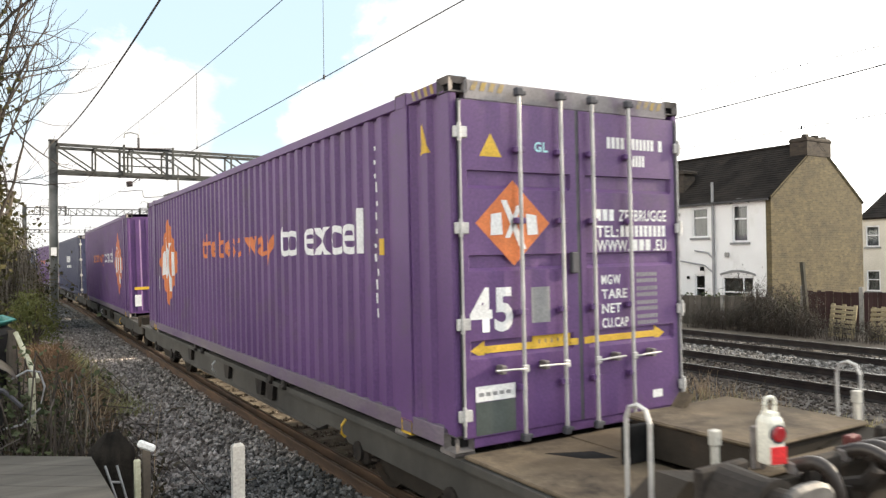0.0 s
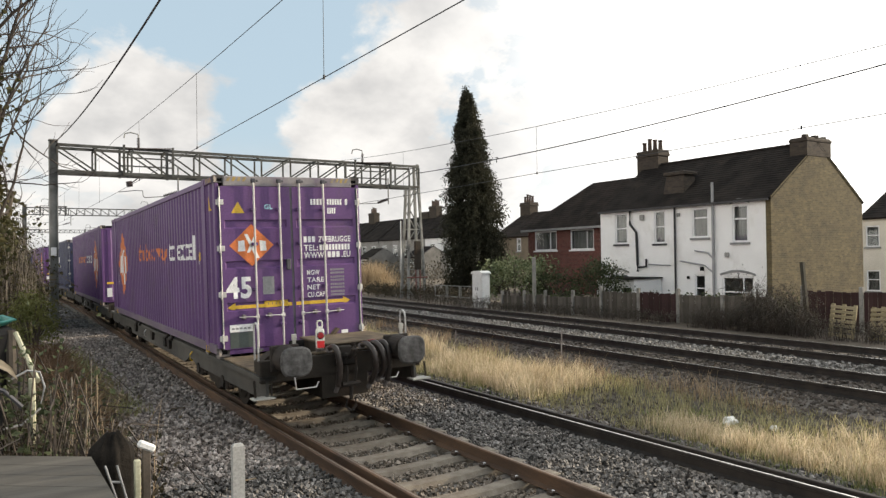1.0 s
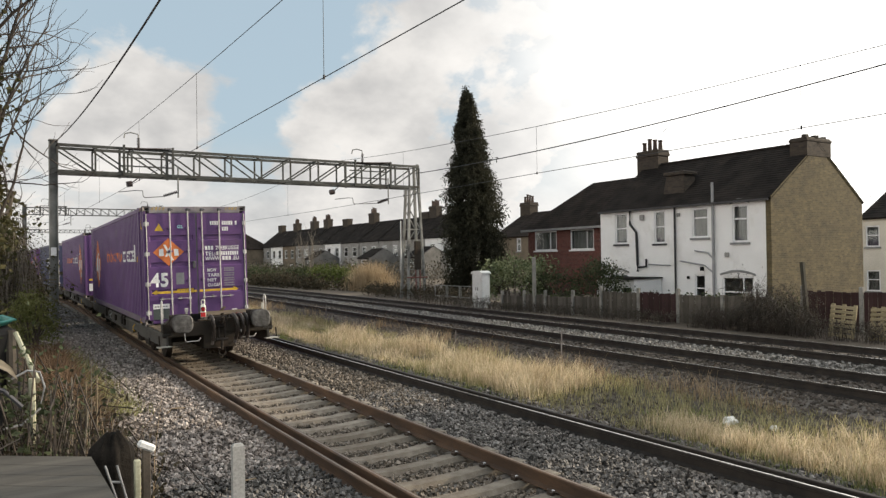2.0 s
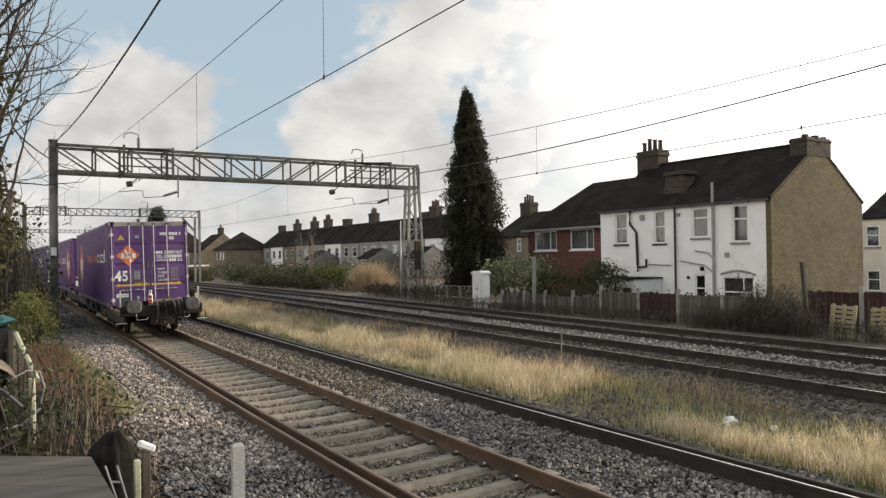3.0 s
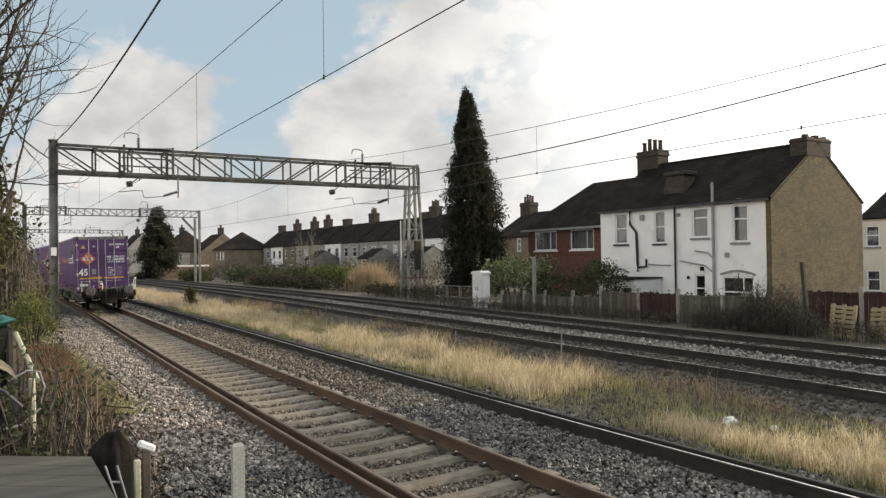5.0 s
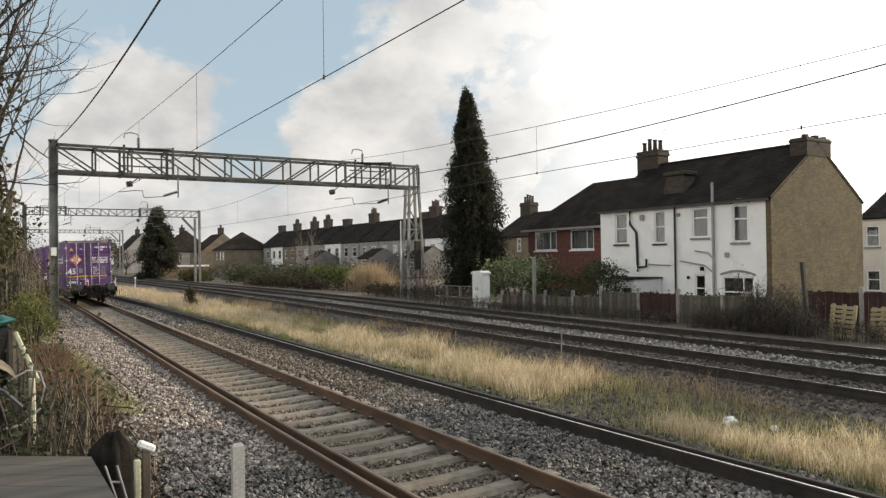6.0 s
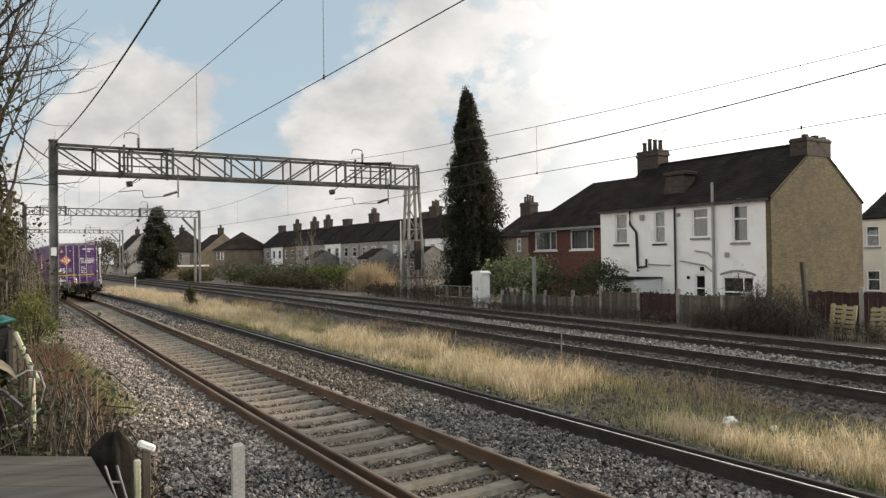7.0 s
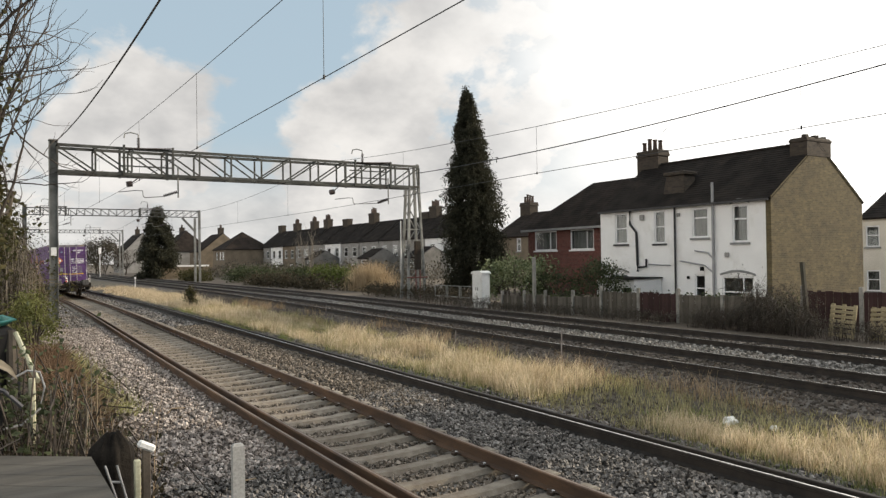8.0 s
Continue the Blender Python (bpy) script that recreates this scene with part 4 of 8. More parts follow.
def letters(body, size, m, bold=0.02, width=None):
    cu = bpy.data.curves.new("letters", "FONT")
    cu.body, cu.size, cu.offset = body, size, bold * size
    cu.resolution_u = 3
    cu.space_character = 1.08
    ob = bpy.data.objects.new("letters", cu)
    scene.collection.objects.link(ob)
    me = bpy.data.meshes.new_from_object(ob.evaluated_get(bpy.context.evaluated_depsgraph_get()))
    bm = bmesh.new()
    bm.from_mesh(me)
    bpy.data.objects.remove(ob)
    bpy.data.curves.remove(cu)
    bpy.data.meshes.remove(me)
    if width:
        xs = [v.co.x for v in bm.verts]
        k = width / (max(xs) - min(xs))
        x0 = min(xs)
        for v in bm.verts:
            v.co.x = (v.co.x - x0) * k
    bmesh.ops.transform(bm, matrix=m, verts=bm.verts[:])
    return bm


def poly(bm, pts):
    return bm.faces.new([bm.verts.new(p) for p in pts])


DOOR = Matrix(((1, 0, 0, 0), (0, 0, -1, 0), (0, 1, 0, 0), (0, 0, 0, 1)))      # writing that faces -y
SIDE = Matrix(((0, 0, -1, 0), (-1, 0, 0, 0), (0, 1, 0, 0), (0, 0, 0, 1)))     # writing that faces -x
FACE = -0.022                                                                # outer face of the door leaves


def casting(x, y, z):
    """A corner casting with its oval holes, about 178 x 162 x 118 mm; x, y, z: its outer corner's signs and place."""
    bm = bmesh.new()
    sx = 1 if x > 0 else -1
    sy = -1 if y < CL / 2 else 1
    sz = 1 if z > 1 else -1
    c = (x - sx * 0.081, y - sy * 0.089, z - sz * 0.059)
    bmesh.ops.create_cube(bm, size=1.0, matrix=Matrix.Translation(c) @ Matrix.Diagonal((0.166, 0.182, 0.122, 1)))
    bm.faces.ensure_lookup_table()
    outer = [f for f in bm.faces if f.normal.x * sx > 0.9 or f.normal.y * sy > 0.9 or (f.normal.z > 0.9 and sz > 0)]
    # sunk faces turn black: the dark inside of each hole is put into colour
    for f in outer:
        r = bmesh.ops.inset_individual(bm, faces=[f], thickness=0.036)
        bmesh.ops.translate(bm, verts=f.verts[:], vec=-f.normal * 0.05)
        f.material_index = 1
    return bm


def door_leaf(x0, x1):
    """A door leaf with three shallow channels pressed across it."""
    prof = [(0.10, 0.0), (0.70, 0.0), (0.73, 0.03), (0.84, 0.03), (0.845, 0.0), (1.38, 0.0), (1.41, 0.03), (1.505, 0.03), (1.51, 0.0), (2.03, 0.0), (2.06, 0.03), (2.17, 0.03), (2.175, 0.0), (2.72, 0.0)]
    bm = bmesh.new()
    m0, m1 = x0 + 0.06, x1 - 0.06
    cols = []
    for x, k in ((x0, 0.0), (m0, 0.0), (m0 + 0.025, 1.0), (m1 - 0.025, 1.0), (m1, 0.0), (x1, 0.0)):
        cols.append([bm.verts.new((x, FACE + d * k, z)) for z, d in prof])
    for a, b in zip(cols, cols[1:]):
        for i in range(len(prof) - 1):
            bm.faces.new((a[i], b[i], b[i + 1], a[i + 1]))
    bound = [bm.verts.new(p) for p in ((x0, FACE + 0.055, 0.10), (x1, FACE + 0.055, 0.10), (x1, FACE + 0.055, 2.72), (x0, FACE + 0.055, 2.72))]
    bm.faces.new(bound[::-1])
    a, b = cols[0], cols[-1]
    bm.faces.new([*a, bound[3], bound[0]])
    bm.faces.new([*b[::-1], bound[1], bound[2]])
    bm.faces.new((a[0], bound[0], bound[1], b[0], *[c[0] for c in cols[-2:0:-1]]))
    bm.faces.new((a[-1], *[c[-1] for c in cols[1:-1]], b[-1], bound[2], bound[3]))
    bmesh.ops.recalc_face_normals(bm, faces=bm.faces)
    return bm


def container(label, paint, door_paint, style):
    """A 45 ft container; its origin is the middle of its door sill, y forwards."""
    c = thing("shipping_container", label, "container", "containers on the train")
    for sx in (-CW, CW):
        part("side_wall", side_sheet(sx, 0.15, 2.80), paint, c)
        bm = bmesh.new()
        solid(bm, (min(sx, sx - math.copysign(0.06, sx)), 0.18, 0.012), (max(sx, sx - math.copysign(0.06, sx)), CL - 0.18, 0.16), 0.006)
        part("bottom_rail", bm, M_DUSTY_RAIL if paint is M_PURPLE else paint, c, "dusty scuffed bottom rail")
        bm = bmesh.new()
        solid(bm, (min(sx, sx - math.copysign(0.06, sx)), 0.18, 2.79), (max(sx, sx - math.copysign(0.06, sx)), CL - 0.18, 2.885), 0.006)
        part("top_rail", bm, paint, c)
        for v in (0.80, CL - 0.80):
            bm = bmesh.new()
            o = math.copysign(0.004, sx)
            solid(bm, (min(sx + o, sx - 16 * o), v - 0.11, 0.1), (max(sx + o, sx - 16 * o), v + 0.11, 2.895), 0.008)
            part("intermediate_post", bm, paint, c)
            for z in (0.0, CH + 0.004):
                bm = casting(sx + o * 1.5, v - 0.089 if v < 1 else v + 0.089, z)
                part("corner_casting", bm, (M_YELLOW if z < 1 else M_CASTING, M_BLACK), c, "yellow painted corner casting" if z < 1 else "")
        for v in (0.0, CL):
            bm = bmesh.new()
            solid(bm, (min(sx, sx - math.copysign(0.066, sx)), min(v, v - math.copysign(0.13, v - 1)), 0.12), (max(sx, sx - math.copysign(0.066, sx)), max(v, v - math.copysign(0.13, v - 1)), CH - 0.12), 0.01)
            part("corner_post", bm, door_paint if v == 0 else paint, c)
            for z in (0.0, CH):
                part("corner_casting", casting(sx + math.copysign(0.003, sx), v - 0.003 if v < 1 else v + 0.003, z), (M_CASTING, M_BLACK), c)
    bm = bmesh.new()
    rows = []
    for i in range(int(CL / 0.105)):
        v = 0.05 + i * 0.105
        rows.append([bm.verts.new((x, v, 2.862 + 0.02 * (i % 4 in (1, 2)))) for x in (-CW + 0.05, CW - 0.05)])
    for a, b in zip(rows, rows[1:]):
        bm.faces.new((a[0], a[1], b[1], b[0]))
    part("roof", bm, paint, c)
    bm = bmesh.new()
    solid(bm, (-CW + 0.06, CL - 0.06, 0.1), (CW - 0.06, CL - 0.03, 2.8))
    part("front_wall", bm, paint, c)
    bm = bmesh.new()
    solid(bm, (-CW + 0.065, 0.15, 0.12), (CW - 0.065, CL - 0.07, 0.16))
    part("floor", bm, M_DECK, c)
    bm = bmesh.new()
    solid(bm, (-CW + 0.14, 0.0, 2.725), (CW - 0.14, 0.1, CH - 0.01), 0.01)
    part("door_header", bm, M_HEADER, c, "dusty grey header beam")
    bm = bmesh.new()
    solid(bm, (-CW + 0.16, -0.005, 0.012), (CW - 0.16, 0.12, 0.095), 0.008)
    part("door_sill", bm, door_paint, c)
    for k, (x0, x1) in enumerate(((-1.178, -0.02), (0.02, 1.178))):
        leaf = part("door", door_leaf(x0, x1), door_paint, c)
        bm = bmesh.new()
        solid(bm, (x1 + 0.001 if k == 0 else x0 - 0.02, FACE + 0.004, 0.1), (x1 + 0.019 if k == 0 else x0 - 0.001, FACE + 0.05, 2.72))
        solid(bm, ((x0 if k == 0 else x1) - 0.012, FACE - 0.003, 0.1), ((x0 if k == 0 else x1) + 0.012, FACE + 0.02, 2.72))
        part("gasket", bm, M_GASKET, leaf)
        for z in (0.28, 0.98, 1.72, 2.46):
            bm = bmesh.new()
            hx = x0 - 0.02 if k == 0 else x1 + 0.02
            solid(bm, (hx - 0.045, FACE - 0.03, z - 0.045), (hx + 0.075 * (1 if k == 0 else -1) * 1.0 if k == 0 else hx + 0.045, FACE - 0.001, z + 0.045) if k == 0 else (hx + 0.045, FACE - 0.001, z + 0.045), 0.006)
            rod(bm, (hx, FACE - 0.03, z - 0.07), (hx, FACE - 0.03, z + 0.07), 0.016)
            part("hinge", bm, M_GALV, leaf)
        bm = bmesh.new()
        hx = x0 - 0.005 if k == 0 else x1 + 0.018
        rod(bm, (hx, FACE - 0.012, 0.12), (hx, FACE - 0.012, 2.7), 0.009, seg=6)
        part("seal_edge", bm, M_GALV, leaf, "bright worn edge strip")
    for x, hd in ((-0.64, -1), (-0.213, -1), (0.13, 1), (0.555, 1)):
        bar = new("locking_bar")
        bar.parent = c
        bm = bmesh.new()
        rod(bm, (x, FACE - 0.05, 0.06), (x, FACE - 0.05, 2.80), 0.017, seg=10)
        part("bar", bm, M_GALV, bar)
        for z in (0.05, 2.81):
            bm = bmesh.new()
            box(bm, (x, FACE - 0.045, z), (0.075, 0.06, 0.07), bevel=0.012)
            box(bm, (x + 0.05, FACE - 0.03, z), (0.06, 0.035, 0.035), bevel=0.006)
            part("cam_keeper", bm, M_GASKET, bar)
        for z in (0.45, 1.05, 1.78, 2.35):
            bm = bmesh.new()
            box(bm, (x, FACE - 0.03, z), (0.10, 0.05, 0.05), bevel=0.008)
            part("bar_guide", bm, door_paint, bar)
        bm = bmesh.new()
        pipe(bm, [(x, FACE - 0.075, 0.60), (x + hd * 0.05, FACE - 0.09, 0.602), (x + hd * 0.12, FACE - 0.09, 0.607), (x + hd * 0.30, FACE - 0.085, 0.61)], 0.009, 6)
        box(bm, (x, FACE - 0.065, 0.60), (0.06, 0.03, 0.06), bevel=0.006)
        part("handle", bm, M_GALV, bar)
        bm = bmesh.new()
        box(bm, (x + hd * 0.22, FACE - 0.045, 0.61), (0.05, 0.09, 0.07), bevel=0.008)
        part("handle_catch", bm, M_CASTING, bar)
    bm = bmesh.new()
    solid(bm, (-0.12, FACE - 0.05, 1.34), (-0.05, FACE - 0.005, 1.52), 0.01)
    part("lock_box", bm, M_GASKET, c)
    dress(c, style)
    return c


def flat(c, name, mat, pts, y=-0.002, label=""):
    bm = bmesh.new()
    poly(bm, [(x, FACE + y, z) for x, z in pts])
    return part(name, bm, mat, c, label)


def bars(c, name, mat, x0, x1, z, h, n, gap=0.3, y=-0.002):
    bm = bmesh.new()
    w = (x1 - x0) / n
    for i in range(n):
        a = x0 + i * w
        poly(bm, [(a, FACE + y, z), (a + w * (1 - gap), FACE + y, z), (a + w * (1 - gap), FACE + y, z + h), (a, FACE + y, z + h)])
    return part(name, bm, mat, c)


def diamond_strokes(cx, cz, s):
    """The white device in the diamond: two crossed strokes between two plain blocks."""
    out = []
    for pts in ([(-0.62, 0.20), (-0.34, 0.24), (-0.30, -0.26), (-0.64, -0.28)],
                [(-0.34, 0.52), (-0.18, 0.52), (0.36, -0.60), (0.18, -0.60)],
                [(0.10, 0.40), (0.24, 0.40), (-0.10, -0.34), (-0.24, -0.34)],
                [(0.36, 0.22), (0.66, 0.18), (0.70, -0.26), (0.40, -0.28)]):
        out.append([(cx + s * a, cz + s * b) for a, b in pts])
    return out


def side_words(c, y_orange, y_white, y_diamond, turned):
    """Slogan and diamond on one long side; turned: on the other side, by half a turn about the middle."""
    half = Matrix.Translation((0, CL, 0)) @ Matrix.Rotation(math.pi, 4, "Z") if turned else Matrix()

    def lay(name, bm, mat, label, off=0.003):
        bm = painted_on_side(bm, off)
        bmesh.ops.transform(bm, matrix=half, verts=bm.verts[:])
        part(name, bm, mat, c, label)

    for word, back, width in (("the", 0.0, 0.92), ("best", 1.15, 1.22), ("way", 2.60, 1.30)):
        lay("word", letters(word, 0.56, Matrix.Translation((0, y_orange - back, 1.57)) @ SIDE, 0.02, width), M_ORANGE, "orange word of the slogan")
    for word, back, width in (("to", 0.0, 0.58), ("excel", 0.86, 1.56)):
        lay("word", letters(word, 0.62, Matrix.Translation((0, y_white - back, 1.56)) @ SIDE, 0.014, width), M_WHITE_PAINT, "white word of the slogan")
    bm = bmesh.new()
    poly(bm, [(0, y_diamond + 1.0, 1.5), (0, y_diamond, 0.55), (0, y_diamond - 1.0, 1.5), (0, y_diamond, 2.45)])
    lay("diamond", bm, M_ORANGE, "orange diamond", 0.002)
    for pts in diamond_strokes(0, 0, 1.0):
        bm = bmesh.new()
        poly(bm, [(0, y_diamond - a, 1.5 + b) for a, b in pts])
        lay("device", bm, M_WHITE_PAINT, "white device", 0.004)


def front_end(c):
    """The blank end opposite the doors: pressed ribs, a yellow band and a white plate."""
    for k in range(8):
        x = -0.98 + k * 0.28
        bm = bmesh.new()
        prism(bm, [(x - 0.09, CL - 0.031), (x - 0.05, CL - 0.004), (x + 0.05, CL - 0.004), (x + 0.09, CL - 0.031)], 2, 0.18, 2.72)
        part("rib", bm, M_PURPLE, c)
    for name, x0, x1, z0, z1, m in (("yellow_band", -1.1, 1.1, 0.76, 0.84, M_YELLOW), ("plate", 0.93, 1.10, 0.30, 0.62, M_WHITE_PAINT)):
        bm = bmesh.new()
        solid(bm, (x0, CL - 0.003, z0), (x1, CL + 0.001, z1))
        part(name, bm, m, c)


def dress(c, style):
    if style == "navy":
        for w, z, h, n in ((2.4, 1.62, 0.34, 3), (2.9, 1.32, 0.14, 6)):
            bm = bmesh.new()
            for i in range(n):
                a = 7.4 - i * w / n
                poly(bm, [(0, a, z), (0, a - w / n * 0.72, z), (0, a - w / n * 0.72, z + h), (0, a, z + h)])
            part("side_marking", painted_on_side(bm), M_WHITE_PAINT, c, "white block lettering")
        return
    # side: words, diamond, triangle
    turned = style == "reversed"
    side_words(c, *((10.35, 6.15, 2.3) if turned else (8.30, 4.14, 11.42)), turned)
    if turned:
        front_end(c)
        return
    bm = bmesh.new()
    poly(bm, [(0, 0.56, 2.35), (0, 0.36, 2.35), (0, 0.46, 2.60)])
    part("warning_triangle", painted_on_side(bm), M_YELLOW, c, "yellow triangle")
    for y0, y1, z0, z1, m in ((1.30, 1.21, 1.53, 1.68, M_YELLOW), (12.95, 12.85, 0.72, 1.05, M_WHITE_PAINT), (12.55, 12.4, 0.88, 1.2, M_WHITE_PAINT)):
        bm = bmesh.new()
        poly(bm, [(0, y0, z0), (0, y1, z0), (0, y1, z1), (0, y0, z1)])
        part("sticker", painted_on_side(bm), m, c)
    rng = random.Random(5)
    bm = bmesh.new()
    for i in range(13):
        z = 0.95 + i * 0.13
        y0 = 1.44 + rng.uniform(-0.02, 0.02)
        h = rng.uniform(0.03, 0.10)
        poly(bm, [(0, y0, z), (0, y0 - 0.03, z), (0, y0 - 0.025, z + h), (0, y0 + 0.005, z + h)])
    part("scrape_mark", painted_on_side(bm), M_WHITE_PAINT, c, "line of pale scrape marks")
    # doors
    flat(c, "warning_triangle", M_YELLOW, [(-1.0, 2.285), (-0.785, 2.285), (-0.89, 2.47)], label="yellow triangle")
    flat(c, "diamond", M_ORANGE, [(-1.048, 1.76), (-0.685, 1.42), (-0.318, 1.76), (-0.685, 2.104)], -0.0015, "orange diamond")
    for pts in diamond_strokes(-0.685, 1.762, 0.35):
        flat(c, "device", M_WHITE_PAINT, pts, -0.004, "white device")
    part("number_45", letters("45", 0.46, Matrix.Translation((-1.117, FACE - 0.003, 0.922)) @ DOOR, 0.035, 0.41), M_WHITE_PAINT, c, "white number 45")
    part("mark_gl", letters("GL", 0.11, Matrix.Translation((-0.46, FACE - 0.003, 2.35)) @ DOOR, 0.03), M_CYAN, c, "pale cyan letters")
    flat(c, "grey_patch", M_GREY_PATCH, [(-0.52, 0.95), (-0.33, 0.95), (-0.33, 1.24), (-0.52, 1.24)])
    flat(c, "plate", M_WHITE_PAINT, [(-1.08, 0.37), (-0.70, 0.37), (-0.70, 0.49), (-1.08, 0.49)], -0.004, "white data plate")
    bars(c, "plate_lines", M_GREY_PATCH, -1.05, -0.73, 0.41, 0.03, 5, y=-0.006)
    flat(c, "dark_patch", M_DARK_PATCH, [(-1.08, 0.11), (-0.70, 0.11), (-0.70, 0.365), (-1.08, 0.365)])
    for x0, x1, a in ((-1.10, -0.035, -1), (0.035, 1.02, 1)):
        bm = bmesh.new()
        tip, tail = (x0, x1) if a < 0 else (x1, x0)
        y = FACE + 0.026
        pts = [(tip, 0.765), (tip - a * 0.13, 0.69), (tip - a * 0.13, 0.738), (tail, 0.738), (tail, 0.795), (tip - a * 0.13, 0.795), (tip - a * 0.13, 0.84)]
        poly(bm, [(x, y, z) for x, z in pts])
        part("width_arrow", bm, M_YELLOW, c, "yellow arrow")
        flat(c, "arrow_tail", M_YELLOW, [(tail, 0.738), (tail + a * 0.085, 0.738), (tail + a * 0.085, 0.795), (tail, 0.795)], -0.002)
    bm = bmesh.new()
    poly(bm, [(x, FACE + 0.024, z) for x, z in ((-0.5, 0.735), (-0.08, 0.735), (-0.08, 0.84), (-0.5, 0.84))])
    part("width_mark", bm, M_YELLOW, c)
    bm = bmesh.new()
    for i in range(5):
        a = -0.44 + i * 0.065
        poly(bm, [(x, FACE + 0.022, z) for x, z in ((a, 0.775 + 0.01 * (i % 2)), (a + 0.014, 0.775), (a + 0.018, 0.805), (a + 0.004, 0.81))])
    part("width_lines", bm, M_CASTING, c)
    # right-hand writing
    bars(c, "code_line", M_WHITE_PAINT, 0.34, 0.56, 2.42, 0.10, 4)
    bars(c, "code_line", M_WHITE_PAINT, 0.64, 0.92, 2.42, 0.10, 6)
    bars(c, "code_line", M_WHITE_PAINT, 0.97, 1.02, 2.42, 0.10, 1, 0.1)
    bars(c, "code_line", M_WHITE_PAINT, 0.64, 0.80, 2.27, 0.10, 4)
    bars(c, "owner_mark", M_WHITE_PAINT, 0.20, 0.42, 1.785, 0.10, 3, 0.25)
    part("town", letters("ZEEBRUGGE", 0.14, Matrix.Translation((0.46, FACE - 0.003, 1.785)) @ DOOR, 0.018, 0.59), M_WHITE_PAINT, c, "white town name")
    part("tel", letters("TEL:", 0.14, Matrix.Translation((0.20, FACE - 0.003, 1.645)) @ DOOR, 0.018, 0.25), M_WHITE_PAINT, c, "white letters")
    bars(c, "tel_line", M_WHITE_PAINT, 0.48, 1.05, 1.645, 0.10, 10)
    part("web", letters("WWW.", 0.14, Matrix.Translation((0.20, FACE - 0.003, 1.52)) @ DOOR, 0.018, 0.38), M_WHITE_PAINT, c, "white letters")
    bars(c, "web_line", M_WHITE_PAINT, 0.62, 0.86, 1.52, 0.10, 3, 0.25)
    part("web", letters(".EU", 0.14, Matrix.Translation((0.88, FACE - 0.003, 1.52)) @ DOOR, 0.018, 0.16), M_WHITE_PAINT, c, "white letters")
    for i, w in enumerate(("MGW", "TARE", "NET", "CU.CAP")):
        z = 1.235 - i * 0.125
        part("weight_word", letters(w, 0.115, Matrix.Translation((0.24, FACE - 0.003, z)) @ DOOR, 0.02, 0.075 * min(len(w), 4) if len(w) < 5 else 0.31), M_WHITE_PAINT, c, "white letters")
        for dz in (0.0, 0.055):
            bars(c, "weight_panel", M_GREY_PATCH, 0.66, 0.92, z + dz, 0.035, 7)
    flat(c, "sticker", M_WHITE_PAINT, [(0.83, 0.19), (0.95, 0.19), (0.95, 0.26), (0.83, 0.26)])
    # hazard stripes along the header and top corners
    for x0 in (-1.06, 0.72):
        bm = bmesh.new()
        for i in range(4):
            a = x0 + i * 0.085
            poly(bm, [(x, -0.004, z) for x, z in ((a, 2.80), (a + 0.045, 2.80), (a + 0.075, 2.87), (a + 0.03, 2.87))])
        part("hazard_stripe", bm, M_HAZARD, c, "worn yellow stripes")
    bm = bmesh.new()
    for i in range(4):
        a = 0.22 + i * 0.10
        poly(bm, [(-CW - 0.003, y, z) for y, z in ((a, 2.80), (a + 0.05, 2.80), (a + 0.08, 2.88), (a + 0.03, 2.88))])
    part("hazard_stripe", bm, M_HAZARD, c, "worn yellow stripes")


# ---- wagons ----
WHEEL_R, DECK_Z, PITCH = 0.42, 0.853, 17.35


def wheelset(parent, y):
    w = new("wheelset")
    w.parent = parent
    w.location = (0, y, WHEEL_R)
    bm = bmesh.new()
    rod(bm, (-1.0, 0, 0), (1.0, 0, 0), 0.075, seg=12)
    part("axle", bm, M_BUFFER, w)
    for sx in (-1, 1):
        bm = bmesh.new()
        rod(bm, (sx * 0.69, 0, 0), (sx * 0.715, 0, 0), WHEEL_R + 0.028, seg=32)
        rod(bm, (sx * 0.715, 0, 0), (sx * 0.82, 0, 0), WHEEL_R - 0.002, seg=32)
        rod(bm, (sx * 0.81, 0, 0), (sx * 0.835, 0, 0), 0.33, 0.30, 24)
        rod(bm, (sx * 0.83, 0, 0), (sx * 0.90, 0, 0), 0.12, seg=16)
        for k in range(6):
            a = k * math.tau / 6
            rod(bm, (sx * 0.83, 0.2 * math.cos(a), 0.2 * math.sin(a)), (sx * 0.85, 0.2 * math.cos(a), 0.2 * math.sin(a)), 0.03, seg=6)
        part("wheel", bm, M_WAGON, w)
    return w


